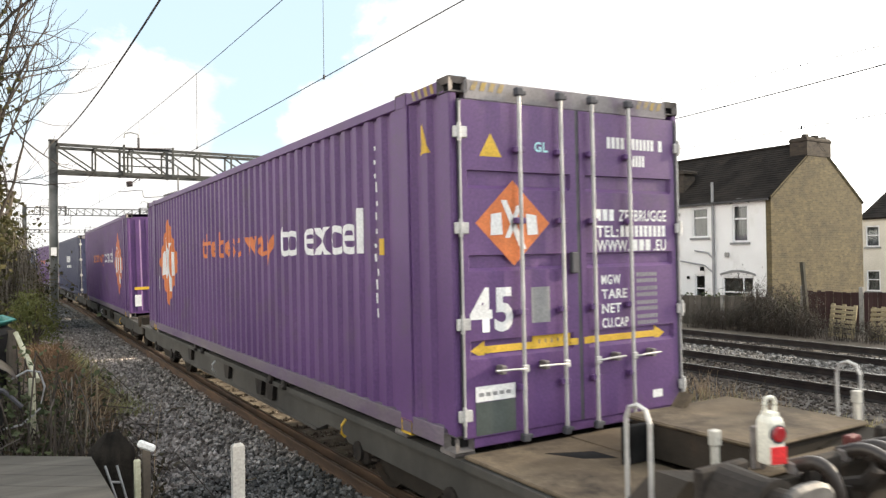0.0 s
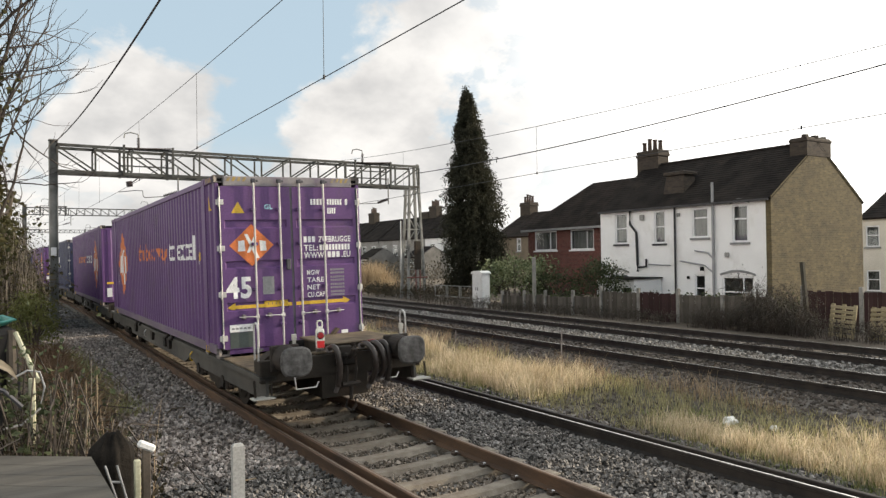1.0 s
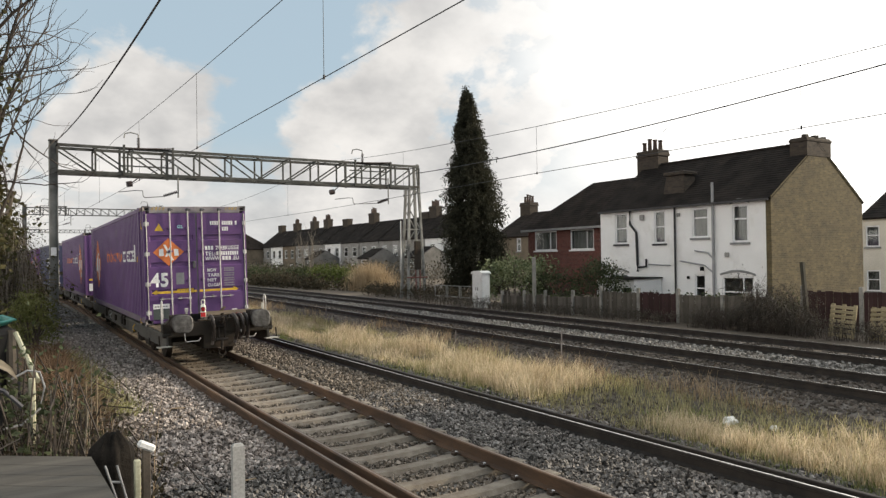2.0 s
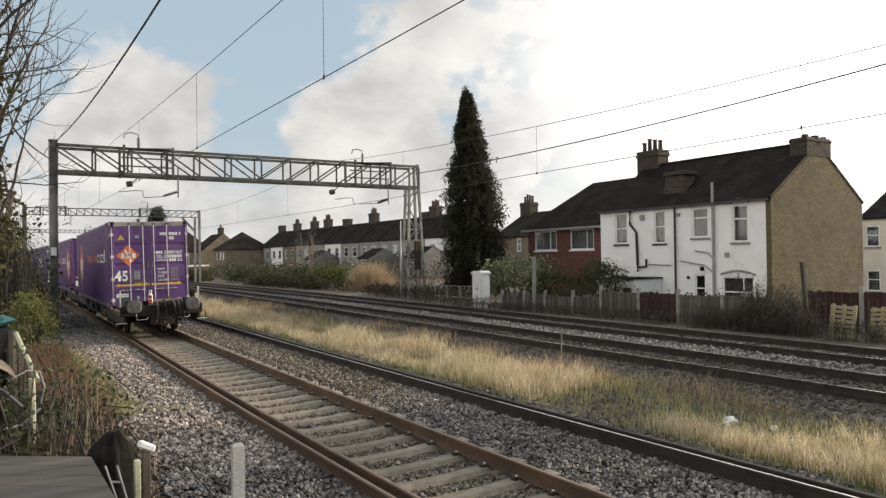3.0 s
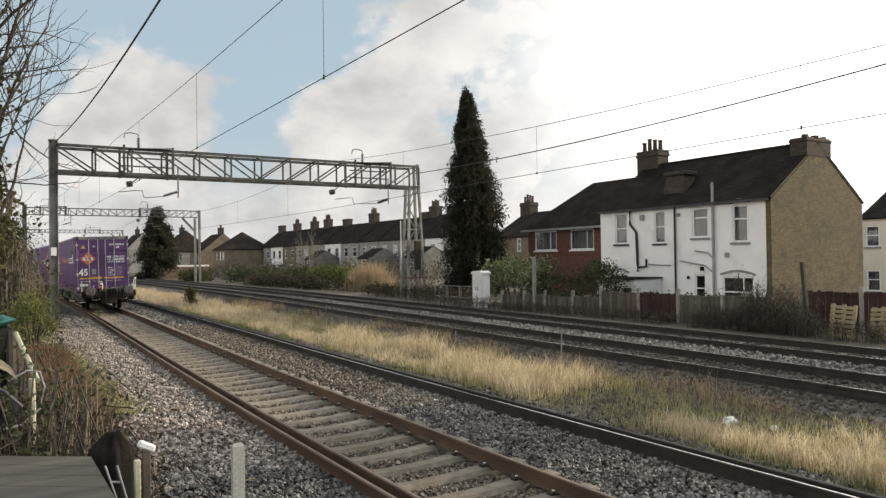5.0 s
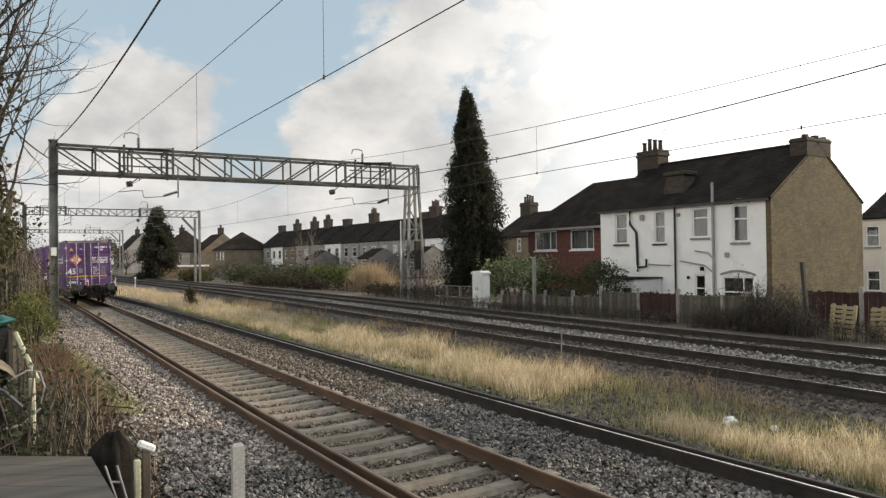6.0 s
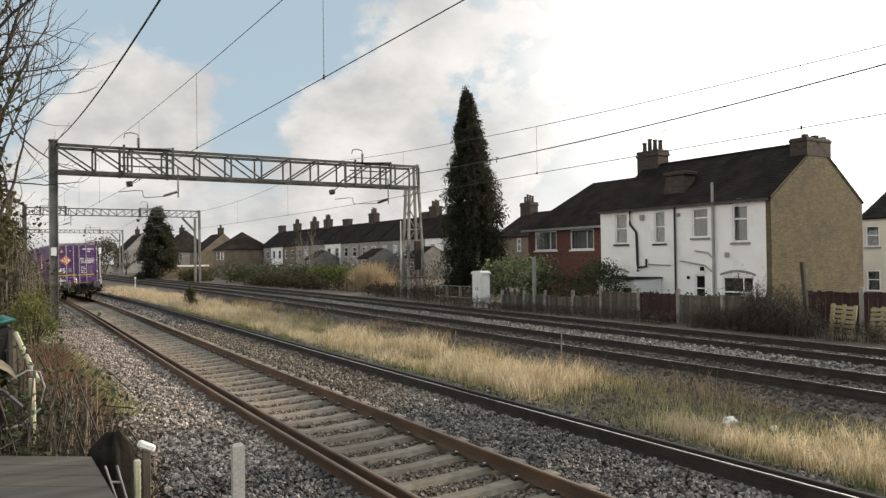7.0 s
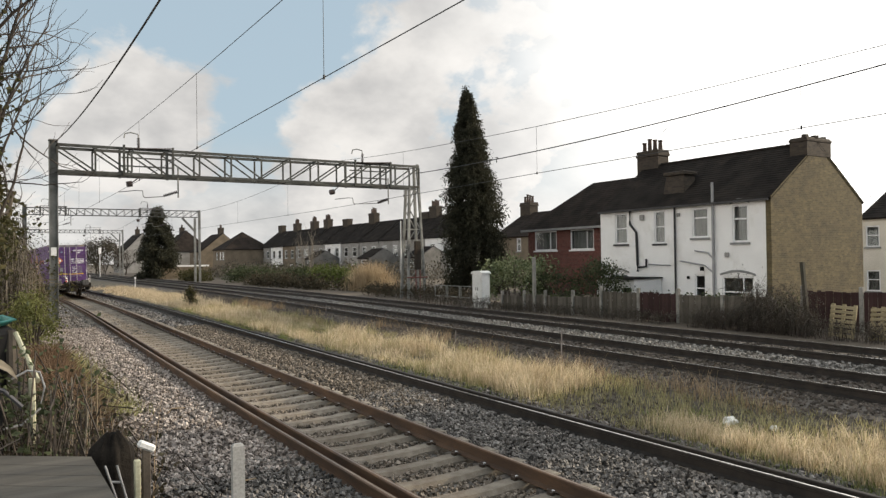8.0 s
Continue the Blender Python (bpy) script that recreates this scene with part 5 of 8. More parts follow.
def bogie(parent, y):
    b = new("bogie")
    b.parent = parent
    for sx in (-1, 1):
        bm = bmesh.new()
        prism(bm, [(y - 1.35, 0.46), (y - 1.2, 0.34), (y - 0.55, 0.34), (y - 0.4, 0.25), (y + 0.4, 0.25), (y + 0.55, 0.34), (y + 1.2, 0.34), (y + 1.35, 0.46), (y + 1.3, 0.60), (y + 0.5, 0.60), (y + 0.4, 0.52), (y - 0.4, 0.52), (y - 0.5, 0.60), (y - 1.3, 0.60)], 0, sx * 0.99 - 0.06, sx * 0.99 + 0.06)
        part("side_frame", bm, M_WAGON, b)
        for dy in (-0.9, 0.9):
            bm = bmesh.new()
            box(bm, (sx * 1.06, y + dy, 0.42), (0.16, 0.28, 0.26), bevel=0.03)
            rod(bm, (sx * 1.12, y + dy, 0.42), (sx * 1.17, y + dy, 0.42), 0.10, seg=12)
            part("axle_box", bm, M_BUFFER, b)
            for q in (-0.22, 0.22):
                bm = bmesh.new()
                for i in range(5):
                    rod(bm, (sx * 1.04, y + dy + q, 0.36 + i * 0.045), (sx * 1.04, y + dy + q, 0.385 + i * 0.045), 0.07, seg=10)
                part("spring", bm, M_BUFFER, b)
    bm = bmesh.new()
    box(bm, (0, y, 0.50), (1.9, 0.4, 0.2), bevel=0.02)
    part("bolster", bm, M_WAGON, b)
    return b


def buffer_unit(parent, x, y, sy):
    """A round buffer: base, tapered casing, plunger and domed head; sy: the way that it points."""
    b = new("buffer")
    b.parent = parent
    z = 1.03
    bm = bmesh.new()
    box(bm, (x, y + sy * 0.03, z), (0.40, 0.06, 0.36), bevel=0.015)
    rod(bm, (x, y + sy * 0.05, z), (x, y + sy * 0.33, z), 0.185, 0.165, 24)
    rod(bm, (x, y + sy * 0.33, z), (x, y + sy * 0.36, z), 0.175, 0.175, 24)
    part("casing", bm, M_BUFFER, b, smooth=False)
    bm = bmesh.new()
    rod(bm, (x, y + sy * 0.36, z), (x, y + sy * 0.50, z), 0.135, seg=24)
    part("plunger", bm, M_BUFFER, b)
    bm = bmesh.new()
    # head with flattened sides: rings of a squared circle
    rows = []
    for d, r in ((0.44, 0.12), (0.50, 0.195), (0.515, 0.212), (0.54, 0.212), (0.557, 0.19), (0.562, 0.10)):
        ring = []
        for k in range(28):
            c, q = math.cos(k * math.tau / 28), math.sin(k * math.tau / 28)
            f = (abs(c) ** 3.2 + abs(q) ** 3.2) ** (-1 / 3.2)
            ring.append(bm.verts.new((x + c * f * r, y + sy * d, z + q * f * r * 0.93)))
        rows.append(ring)
    for p, q in zip(rows, rows[1:]):
        for k in range(28):
            bm.faces.new((p[k], p[(k + 1) % 28], q[(k + 1) % 28], q[k]))
    bm.faces.new(rows[-1])
    bmesh.ops.recalc_face_normals(bm, faces=bm.faces)
    part("head", bm, M_BUFFER_FACE, b, "scuffed round buffer face")
    return b


def smooth_curve(pts, n=5):
    """A flowing line through the given points."""
    p = [Vector(q) for q in pts]
    p = [p[0] * 2 - p[1]] + p + [p[-1] * 2 - p[-2]]
    out = []
    for a, b, c, d in zip(p, p[1:], p[2:], p[3:]):
        for i in range(n):
            t = i / n
            out.append(0.5 * (2 * b + (c - a) * t + (2 * a - 5 * b + 4 * c - d) * t * t + (3 * b - a - 3 * c + d) * t ** 3))
    return out + [p[-2]]


def tail_lamp(m):
    """A square white tail lamp with a carrying loop, a red lens and a red reflector; it hooks on a bracket."""
    t = thing("tail_lamp", "white tail lamp with red lens and reflector on the wagon", "lamp", m=m)
    bm = bmesh.new()
    rows = []
    for z, w in ((0.0, 0.062), (0.012, 0.070), (0.30, 0.070), (0.325, 0.062), (0.345, 0.048), (0.37, 0.044)):
        ring = []
        for k in range(20):
            ca, sa = math.cos(k * math.tau / 20), math.sin(k * math.tau / 20)
            f = (abs(ca) ** 6 + abs(sa) ** 6) ** (-1 / 6)
            ring.append(bm.verts.new((ca * f * w, sa * f * w * 1.14, z)))
        rows.append(ring)
    for a, b in zip(rows, rows[1:]):
        for k in range(20):
            bm.faces.new((a[k], a[(k + 1) % 20], b[(k + 1) % 20], b[k]))
    bm.faces.new(rows[0][::-1])
    bm.faces.new(rows[-1])
    part("housing", bm, M_LAMP, t)
    bm = bmesh.new()
    pipe(bm, smooth_curve([(-0.036, 0, 0.36), (-0.044, 0, 0.42), (-0.026, 0, 0.468), (0.026, 0, 0.468), (0.044, 0, 0.42), (0.036, 0, 0.36)]), 0.015, 8)
    part("carrying_loop", bm, M_LAMP, t)
    bm = bmesh.new()
    rod(bm, (0, -0.07, 0.225), (0, -0.09, 0.225), 0.067, 0.065, 24)
    part("bezel", bm, M_GASKET, t)
    bm = bmesh.new()
    rod(bm, (0, -0.085, 0.225), (0, -0.102, 0.225), 0.060, 0.045, 24)
    part("lens", bm, M_RED_LENS, t, "dark red lens")
    bm = bmesh.new()
    solid(bm, (-0.064, -0.087, 0.014), (0.064, -0.079, 0.135))
    part("reflector", bm, M_RED, t, "bright red reflector")
    bm = bmesh.new()
    solid(bm, (-0.015, 0.081, -0.10), (0.015, 0.095, 0.15))
    part("hook", bm, M_CASTING, t)
    return t


REAR = -2.12        # rear headstock


def flat_wagon(label, last):
    """A low flat wagon; origin on rail level under the container's door sill."""
    w = thing("flat_wagon", label, "wagon", "wagons of the train")
    y0, y1 = (REAR if last else -1.45), CL + 1.35
    for sx in (-1, 1):
        bm = bmesh.new()
        prof = [(y0, 0.50), (y0 + 0.5, 0.46), (2.3, 0.45), (2.5, 0.53), (2.9, 0.53), (3.2, 0.42), (CL - 3.2, 0.42), (CL - 2.9, 0.53), (CL - 2.5, 0.53), (CL - 2.3, 0.45), (y1 - 0.4, 0.46), (y1, 0.50), (y1, 0.80), (y0, 0.80)]
        prism(bm, prof, 0, sx * 1.13 - 0.02, sx * 1.13 + 0.02)
        prism(bm, [(y0, 0.74), (y1, 0.74), (y1, 0.80), (y0, 0.80)], 0, min(sx * 1.0, sx * 1.235), max(sx * 1.0, sx * 1.235))
        prism(bm, [(3.2, 0.405), (CL - 3.2, 0.405), (CL - 3.2, 0.44), (3.2, 0.44)], 0, min(sx * 1.02, sx * 1.16), max(sx * 1.02, sx * 1.16))
        part("side_sill", bm, M_SIDE_SILL, w)
        # folded spigots on the top flange; dark blocks stand for shaded holes in the web
        for y in (4.06, 4.60, 8.37, 8.90):
            bm = bmesh.new()
            solid(bm, (sx * 1.235 - 0.03, y - 0.05, 0.755), (sx * 1.235 + 0.03, y + 0.05, 0.875), 0.012)
            rod(bm, (sx * 1.27, y - 0.07, 0.79), (sx * 1.27, y + 0.07, 0.79), 0.022, seg=8)
            part("folded_spigot", bm, M_BUFFER, w)
        for y in (4.76, 5.25, 6.95, 9.6):
            bm = bmesh.new()
            prism(bm, [(y - 0.16, 0.735), (y + 0.16, 0.735), (y + 0.09, 0.52), (y - 0.09, 0.52)], 0, min(sx * 1.152, sx * 1.21), max(sx * 1.152, sx * 1.21))
            part("web_bracket", bm, M_BUFFER, w)
        for y in (0.16, 0.95, CL - 0.95, CL - 0.16):
            bm = bmesh.new()
            solid(bm, (sx * 1.14 - 0.1, y - 0.11, 0.80), (sx * 1.14 + 0.1, y + 0.11, DECK_Z - 0.002), 0.01)
            part("spigot_plate", bm, M_CASTING, w)
        for y in (2.2, 7.6):
            bm = bmesh.new()
            pipe(bm, [(sx * 1.22, y, 0.72), (sx * 1.27, y, 0.66), (sx * 1.27, y, 0.58), (sx * 1.23, y, 0.54)], 0.014, 6)
            part("lashing_hook", bm, M_YELLOW if y == 2.2 else M_GALV, w)
    bm = bmesh.new()
    solid(bm, (-1.0, y0 + 0.1, 0.76), (1.0, y1 - 0.1, 0.80))
    solid(bm, (-0.35, y0, 0.40), (0.35, y1, 0.755))
    for i in range(9):
        y = 0.6 + i * 1.55
        solid(bm, (-1.1, y - 0.05, 0.5), (1.1, y + 0.05, 0.757))
    part("underframe", bm, M_WAGON, w)
    for y in (1.15, CL - 1.15):
        bogie(w, y)
    sets = [wheelset(w, y + d) for y in (1.15, CL - 1.15) for d in (-0.9, 0.9)]
    # end platforms with headstock
    bm = bmesh.new()
    solid(bm, (-1.22, y0, 0.70), (1.22, y0 + 0.10, 1.01 if last else 0.98), 0.012)
    part("headstock", bm, M_WAGON, w)
    bm = bmesh.new()
    solid(bm, (-1.22, y1 - 0.1, 0.70), (1.22, y1, 0.98), 0.012)
    part("headstock", bm, M_WAGON, w)
    for y in (y1,):
        for x in (-0.875, 0.875):
            buffer_unit(w, x, y, 1) if not last else None
    if not last:
        return w, sets
    # dusty deck plates behind the container
    for k, (x0, x1, ya, yb, z) in enumerate(((-1.2, -0.17, -1.85, -0.03, 0.835), (1.05, 1.2, -1.85, -0.03, 0.835), (-0.165, 1.045, -0.69, -0.03, 0.84))):
        bm = bmesh.new()
        solid(bm, (x0, ya, 0.805), (x1, yb, z), 0.008)
        part("deck_plate", bm, M_DECK, w, "dusty brown deck plate")
    for x0, x1, ya, yb, z0, z1, nm, m in ((-0.12, 1.0, -1.82, -0.70, 0.842, 1.10, "plate_box", M_WAGON), (-0.16, 1.04, -1.86, -0.66, 1.102, 1.13, "raised_plate", M_DECK),
                                          (-0.42, 0.55, -2.06, -1.90, 1.015, 1.045, "front_plate", M_DECK), (-0.40, 0.50, -2.0, -1.91, 0.80, 1.013, "front_box", M_WAGON)):
        bm = bmesh.new()
        solid(bm, (x0, ya, z0), (x1, yb, z1), 0.012)
        part(nm, bm, m, w, "dusty raised plate" if m is M_DECK else "")
    bm = bmesh.new()
    prism(bm, [(0.36, 1.132), (0.42, 1.132), (0.50, 1.22), (0.46, 1.23)], 1, -0.78, -0.66)
    part("bent_flap", bm, M_DECK, w)
    bm = bmesh.new()
    solid(bm, (-0.40, -0.93, 0.836), (-0.165, -0.88, 1.11), 0.006)
    part("stop_plate", bm, M_BLACK, w)
    # thin black plate on the deck: the shade of an opening as colour
    bm = bmesh.new()
    prism(bm, [(-0.66, -0.34), (-0.32, -0.50), (-0.30, -0.74), (-0.52, -0.62)], 2, 0.8355, 0.8375)
    part("deck_hole", bm, M_BLACK, w, "black patch for a shaded opening in the deck")
    bm = bmesh.new()
    prism(bm, [(-1.2, 0.80), (-0.5, 0.80), (-0.5, 1.02), (-1.0, 1.10), (-1.2, 0.98)], 1, y0 + 0.10, y0 + 0.36)
    part("buffer_housing", bm, M_WAGON, w)
    bm = bmesh.new()
    prism(bm, [(0.5, 1.02), (0.5, 0.80), (1.2, 0.80), (1.2, 0.98), (1.0, 1.10)], 1, y0 + 0.10, y0 + 0.36)
    part("buffer_housing", bm, M_WAGON, w)
    for x in (-0.89, 0.81):
        buffer_unit(w, x, y0, -1)
    for x in (-1.18, 1.21):
        bm = bmesh.new()
        k = 0.20 if x < 0 else 0.42
        pipe(bm, [(x, y0 + k, 0.75), (x, y0 + k, 1.42), (x, y0 + k + 0.03, 1.49), (x, y0 + k + 0.09, 1.51), (x, y0 + k + 0.15, 1.49), (x, y0 + k + 0.18, 1.42), (x, y0 + k + 0.18, 0.80)], 0.013, 8)
        part("grab_rail", bm, M_GALV, w, "pale tubular grab rail")
        bm = bmesh.new()
        solid(bm, (x - 0.17, y0 - 0.10, 0.50), (x + 0.13, y0 + 0.10, 0.525), 0.006)
        part("foot_step", bm, M_STEP, w, "pale worn foot step")
        for q in (-0.14, 0.14):
            bm = bmesh.new()
            beam(bm, (x + q * 0.8, y0 + 0.02, 0.52), (x + q * 0.8, y0 + 0.06, 0.75), 0.03, 0.012)
            part("step_hanger", bm, M_WAGON, w)
        bm = bmesh.new()
        k = 0.5 if x < 0 else 1.35
        px = math.copysign(0.62, x)
        pipe(bm, [(px - 0.16, y0 - 0.10, 0.78), (px - 0.15, y0 - 0.14, 0.60), (px + 0.13, y0 - 0.14, 0.60), (px + 0.18, y0 - 0.10, 0.66)], 0.012, 6)
        part("shunter_handle", bm, M_GALV, w)
    for x, y in ((-0.67, -1.93), (1.12, -1.72)):
        bm = bmesh.new()
        solid(bm, (x - 0.02, y - 0.015, 0.80), (x + 0.02, y + 0.015, 1.26))
        solid(bm, (x - 0.032, y - 0.025, 1.23), (x + 0.032, y + 0.025, 1.32), 0.006)
        part("lamp_post", bm, M_STEP, w)
    # drawhook, screw coupling and brake hoses
    bm = bmesh.new()
    pipe(bm, [(0, y0, 0.98), (0, y0 - 0.18, 0.98), (0, y0 - 0.30, 1.02), (0, y0 - 0.36, 1.10), (0, y0 - 0.31, 1.17)], 0.045, 8)
    box(bm, (0, y0 - 0.03, 0.98), (0.34, 0.06, 0.28), bevel=0.02)
    part("drawhook", bm, M_BUFFER, w)
    bm = bmesh.new()
    for sx in (-0.07, 0.07):
        pipe(bm, [(sx, y0 - 0.24, 1.0), (sx, y0 - 0.26, 0.8), (sx * 0.9, y0 - 0.22, 0.62)], 0.02, 6)
    rod(bm, (-0.13, y0 - 0.22, 0.60), (0.13, y0 - 0.22, 0.60), 0.035)
    rod(bm, (0, y0 - 0.22, 0.62), (0, y0 - 0.2, 0.38), 0.03)
    for sx in (-0.06, 0.06):
        pipe(bm, [(sx, y0 - 0.2, 0.40), (sx * 1.3, y0 - 0.19, 0.28), (0, y0 - 0.19, 0.22)], 0.018, 6)
    part("screw_coupling", bm, M_BUFFER, w)
    for i, (x, reach, drop) in enumerate(((0.26, 0.34, 0.50), (0.40, 0.32, 0.42), (0.52, 0.24, 0.50), (-0.24, 0.24, 0.5))):
        bm = bmesh.new()
        pipe(bm, smooth_curve([(x, y0 + 0.02, 1.08), (x + 0.02, y0 - 0.16, 1.13), (x + 0.05, y0 - reach, 1.02), (x + 0.07, y0 - reach, 0.80), (x + 0.05, y0 - 0.20, 1.08 - drop)]), 0.042, 10)
        h = part("brake_hose", bm, M_HOSE, w, "black rubber brake hose", True)
        bm = bmesh.new()
        rod(bm, (x + 0.05, y0 - 0.20, 1.09 - drop), (x + 0.04, y0 - 0.13, 1.0 - drop), 0.034)
        part("hose_coupling", bm, M_CASTING, h)
        bm = bmesh.new()
        box(bm, (x, y0 - 0.02, 1.08), (0.08, 0.07, 0.08), bevel=0.012)
        part("hose_coupling", bm, M_CASTING, h)
    bm = bmesh.new()
    box(bm, (0.46, y0 + 0.05, 1.09), (0.12, 0.06, 0.14), bevel=0.01)
    part("brake_cock", bm, M_DULL_RED, w, "dull red brake cock")
    bm = bmesh.new()
    solid(bm, (-0.36, y0 + 0.155, 1.046), (-0.24, y0 + 0.19, 1.30), 0.004)
    part("lamp_bracket", bm, M_CASTING, w)
    return w, sets


TRAIN = []
for i in range(6):
    wagon, sets = flat_wagon("grimy low flat wagon with buffers, hoses and a tail lamp bracket" if i == 0 else "grimy low flat wagon carrying one container", i == 0)
    if i == 0:
        first = box_one = container("faded purple corrugated container, orange diamond logos, locked double doors", M_PURPLE, M_PURPLE, "purple")
    elif i == 1:
        turned = box_one = container("purple corrugated container standing with its blank end rearward", M_PURPLE, M_PURPLE, "reversed")
    elif i == 3:
        box_one = copy_thing(turned, Matrix())
    elif i == 2:
        second = box_one = container("dark navy corrugated container with white block lettering", M_NAVY, M_NAVY, "navy")
    else:
        box_one = copy_thing(second, Matrix())
    TRAIN.append((wagon, sets, box_one))
LAMP = tail_lamp(Matrix())
for _ob in LAMP.children:
    _ob.data.transform(Matrix.Scale(0.82, 4))
LAMP_AT = pose(-0.33, REAR + 0.07, 1.10, 0, 0, -14)


# ---- the houses further off ----
bm = bmesh.new()
solid(bm, (20.9, 24.1, -0.6), (22.69, 26.5, 1.28))
lean_to = thing("lean_to", "small white lean-to shed against the white house", "shed")
part("wall", bm, M_RENDER, lean_to)
bm = bmesh.new()
prism(bm, [(20.75, 1.285), (22.69, 1.31), (22.69, 1.355), (20.75, 1.33)], 1, 24.0, 26.65)
part("roof", bm, M_ROOF, lean_to)
bm = bmesh.new()
solid(bm, (20.885, 24.3, -0.5), (20.91, 24.75, 0.9))
part("door", bm, M_BLACK, lean_to)

# drainpipes, vents and a lamp on the white walls
for h, col, pts, r in ((h2, M_PIPE_BLACK, [(22.62, 25.95, 4.6), (22.62, 25.95, 3.9), (22.62, 25.55, 3.5), (22.62, 25.5, 1.95), (22.62, 25.5, 1.6)], 0.06),
                       (h2, M_PIPE_BLACK, [(22.62, 24.95, 2.2), (22.62, 24.95, 1.85), (22.62, 25.45, 1.8)], 0.05),
                       (h2, M_PIPE_BLACK, [(22.62, 23.2, 4.6), (22.62, 23.2, -0.5)], 0.045),
                       (h1, M_PIPE_GREY, [(22.6, 21.1, 5.5), (22.6, 21.1, -0.5)], 0.06),
                       (h1, M_PIPE_GREY, [(22.62, 22.1, 2.55), (22.62, 21.4, 2.45), (22.62, 21.15, 2.2)], 0.035),
                       (h1, M_PIPE_GREY, [(22.62, 22.9, 2.1), (22.62, 21.6, 1.9), (22.62, 21.15, 1.6)], 0.035),
                       (h2, M_PIPE_GREY, [(22.62, 24.8, 1.95), (22.62, 23.5, 1.9)], 0.03)):
    bm = bmesh.new()
    pipe(bm, pts, r, 8)
    part("drainpipe", bm, col, h)
for h, y, z, w, mt in ((h1, 23.0, 4.2, 0.16, M_SILL), (h1, 20.45, 2.35, 0.2, M_RENDER_GREY), (h2, 25.2, 4.2, 0.26, M_RENDER_GREY), (h1, 22.5, 1.35, 0.13, M_BLACK), (h1, 21.75, 1.75, 0.18, M_BLACK)):
    bm = bmesh.new()
    solid(bm, (22.6, y - w / 2, z - w / 2), (22.69, y + w / 2, z + w / 2), 0.02)
    part("wall_vent", bm, mt, h)
# segmental arches over the openings, party wall upstand and a patched dormer
for h, y0, y1, z in ((h1, 19.2, 20.75, 1.45), (h2, 26.2, 27.3, 1.5), (h1, 19.42, 20.2, 4.46)):
    bm = bmesh.new()
    m = 8
    prism(bm, [(y0 - 0.08 + (y1 - y0 + 0.16) * i / m, z + 0.02 + 0.14 * math.sin(math.pi * i / m)) for i in range(m + 1)] + [(y1 + 0.08 - (y1 - y0 + 0.16) * i / m, z + 0.10 + 0.16 * math.sin(math.pi * i / m)) for i in range(m + 1)], 0, 22.655, 22.695)
    part("arch", bm, M_SILL, h)
bm = bmesh.new()
stack_rings(bm, 23.5, 24.4, 23.35, 24.55, [(4.9, 0.05), (5.5, 0), (6.12, -0.08), (6.16, 0.02), (6.30, 0.02), (6.32, -0.05)])
part("old_flue", bm, M_CHIMNEY, h2)
bm = bmesh.new()
pipe(bm, [(26.0, 26.9, 7.8), (26.0, 26.9, 8.7), (26.0, 26.5, 9.0)], 0.012, 5)
part("aerial", bm, M_WIRE, h2)


def far_house(label, x, y, w, depth, ze, zr, wall, roof, wins, hip=False, chim=None, group="terrace beyond the gardens", end=None, stacks=()):
    """A far house facing -x, from y to y + w, with built openings."""
    h = thing("house", label, "house", group)
    holes = [(y + w * a, y + w * b, z0, z1) for a, b, z0, z1 in wins]
    bm = bmesh.new()
    wall_panel(bm, x, 0.24, y, y + w, -0.3, ze, holes)
    part("wall", bm, wall, h)
    xm = x + depth / 2
    for yy in (y, y + w - 0.24):
        bm = bmesh.new()
        prism(bm, [(x + 0.245, -0.3), (x + depth, -0.3), (x + depth, ze), (xm, ze if hip else zr - 0.06), (x + 0.245, ze)], 1, yy + 0.002, yy + 0.238)
        part("end_wall", bm, end or wall, h)
    bm = bmesh.new()
    solid(bm, (x + depth - 0.2, y + 0.25, -0.3), (x + depth, y + w - 0.25, ze))
    part("rear_wall", bm, wall, h)
    e = 0.2
    slopes = []
    if hip:
        k = min(depth, w) / 2
        p, q = (xm, y + k, zr), (xm, y + w - k, zr)
        a, b, c, d = (x - e, y - e, ze - 0.1), (x - e, y + w + e, ze - 0.1), (x + depth + e, y + w + e, ze - 0.1), (x + depth + e, y - e, ze - 0.1)
        slopes = [("roof", (a, b, q, p), 12), ("rear_roof", (c, d, p, q), 12), ("hip_roof", (d, a, p, p), 12), ("hip_roof", (b, c, q, q), 12)]
    else:
        slopes = [("roof", ((x - e, y, ze - 0.1), (x - e, y + w, ze - 0.1), (xm, y + w, zr), (xm, y, zr)), 14),
                  ("rear_roof", ((x + depth + e, y + w, ze - 0.1), (x + depth + e, y, ze - 0.1), (xm, y, zr), (xm, y + w, zr)), 14)]
    for nm, corners, n in slopes:
        bm = bmesh.new()
        roof_slope(bm, *corners, n)
        part(nm, bm, roof, h)
    for g in holes:
        window(h, x, *g, bars=(0.55,), curtain=(g[0] * 7) % 2 < 1.2)
    if chim:
        chimney(h, xm - 0.45, xm + 0.45, y + w * chim[0] - 0.7, y + w * chim[0] + 0.7, zr - 0.8, zr + chim[1], chim[2], None, 0.62)
    for c, n, up in stacks:
        chimney(h, xm - 0.45, xm + 0.45, c - 0.95, c + 0.95, zr - 0.8, zr + up, n, None, 0.75)
    return h


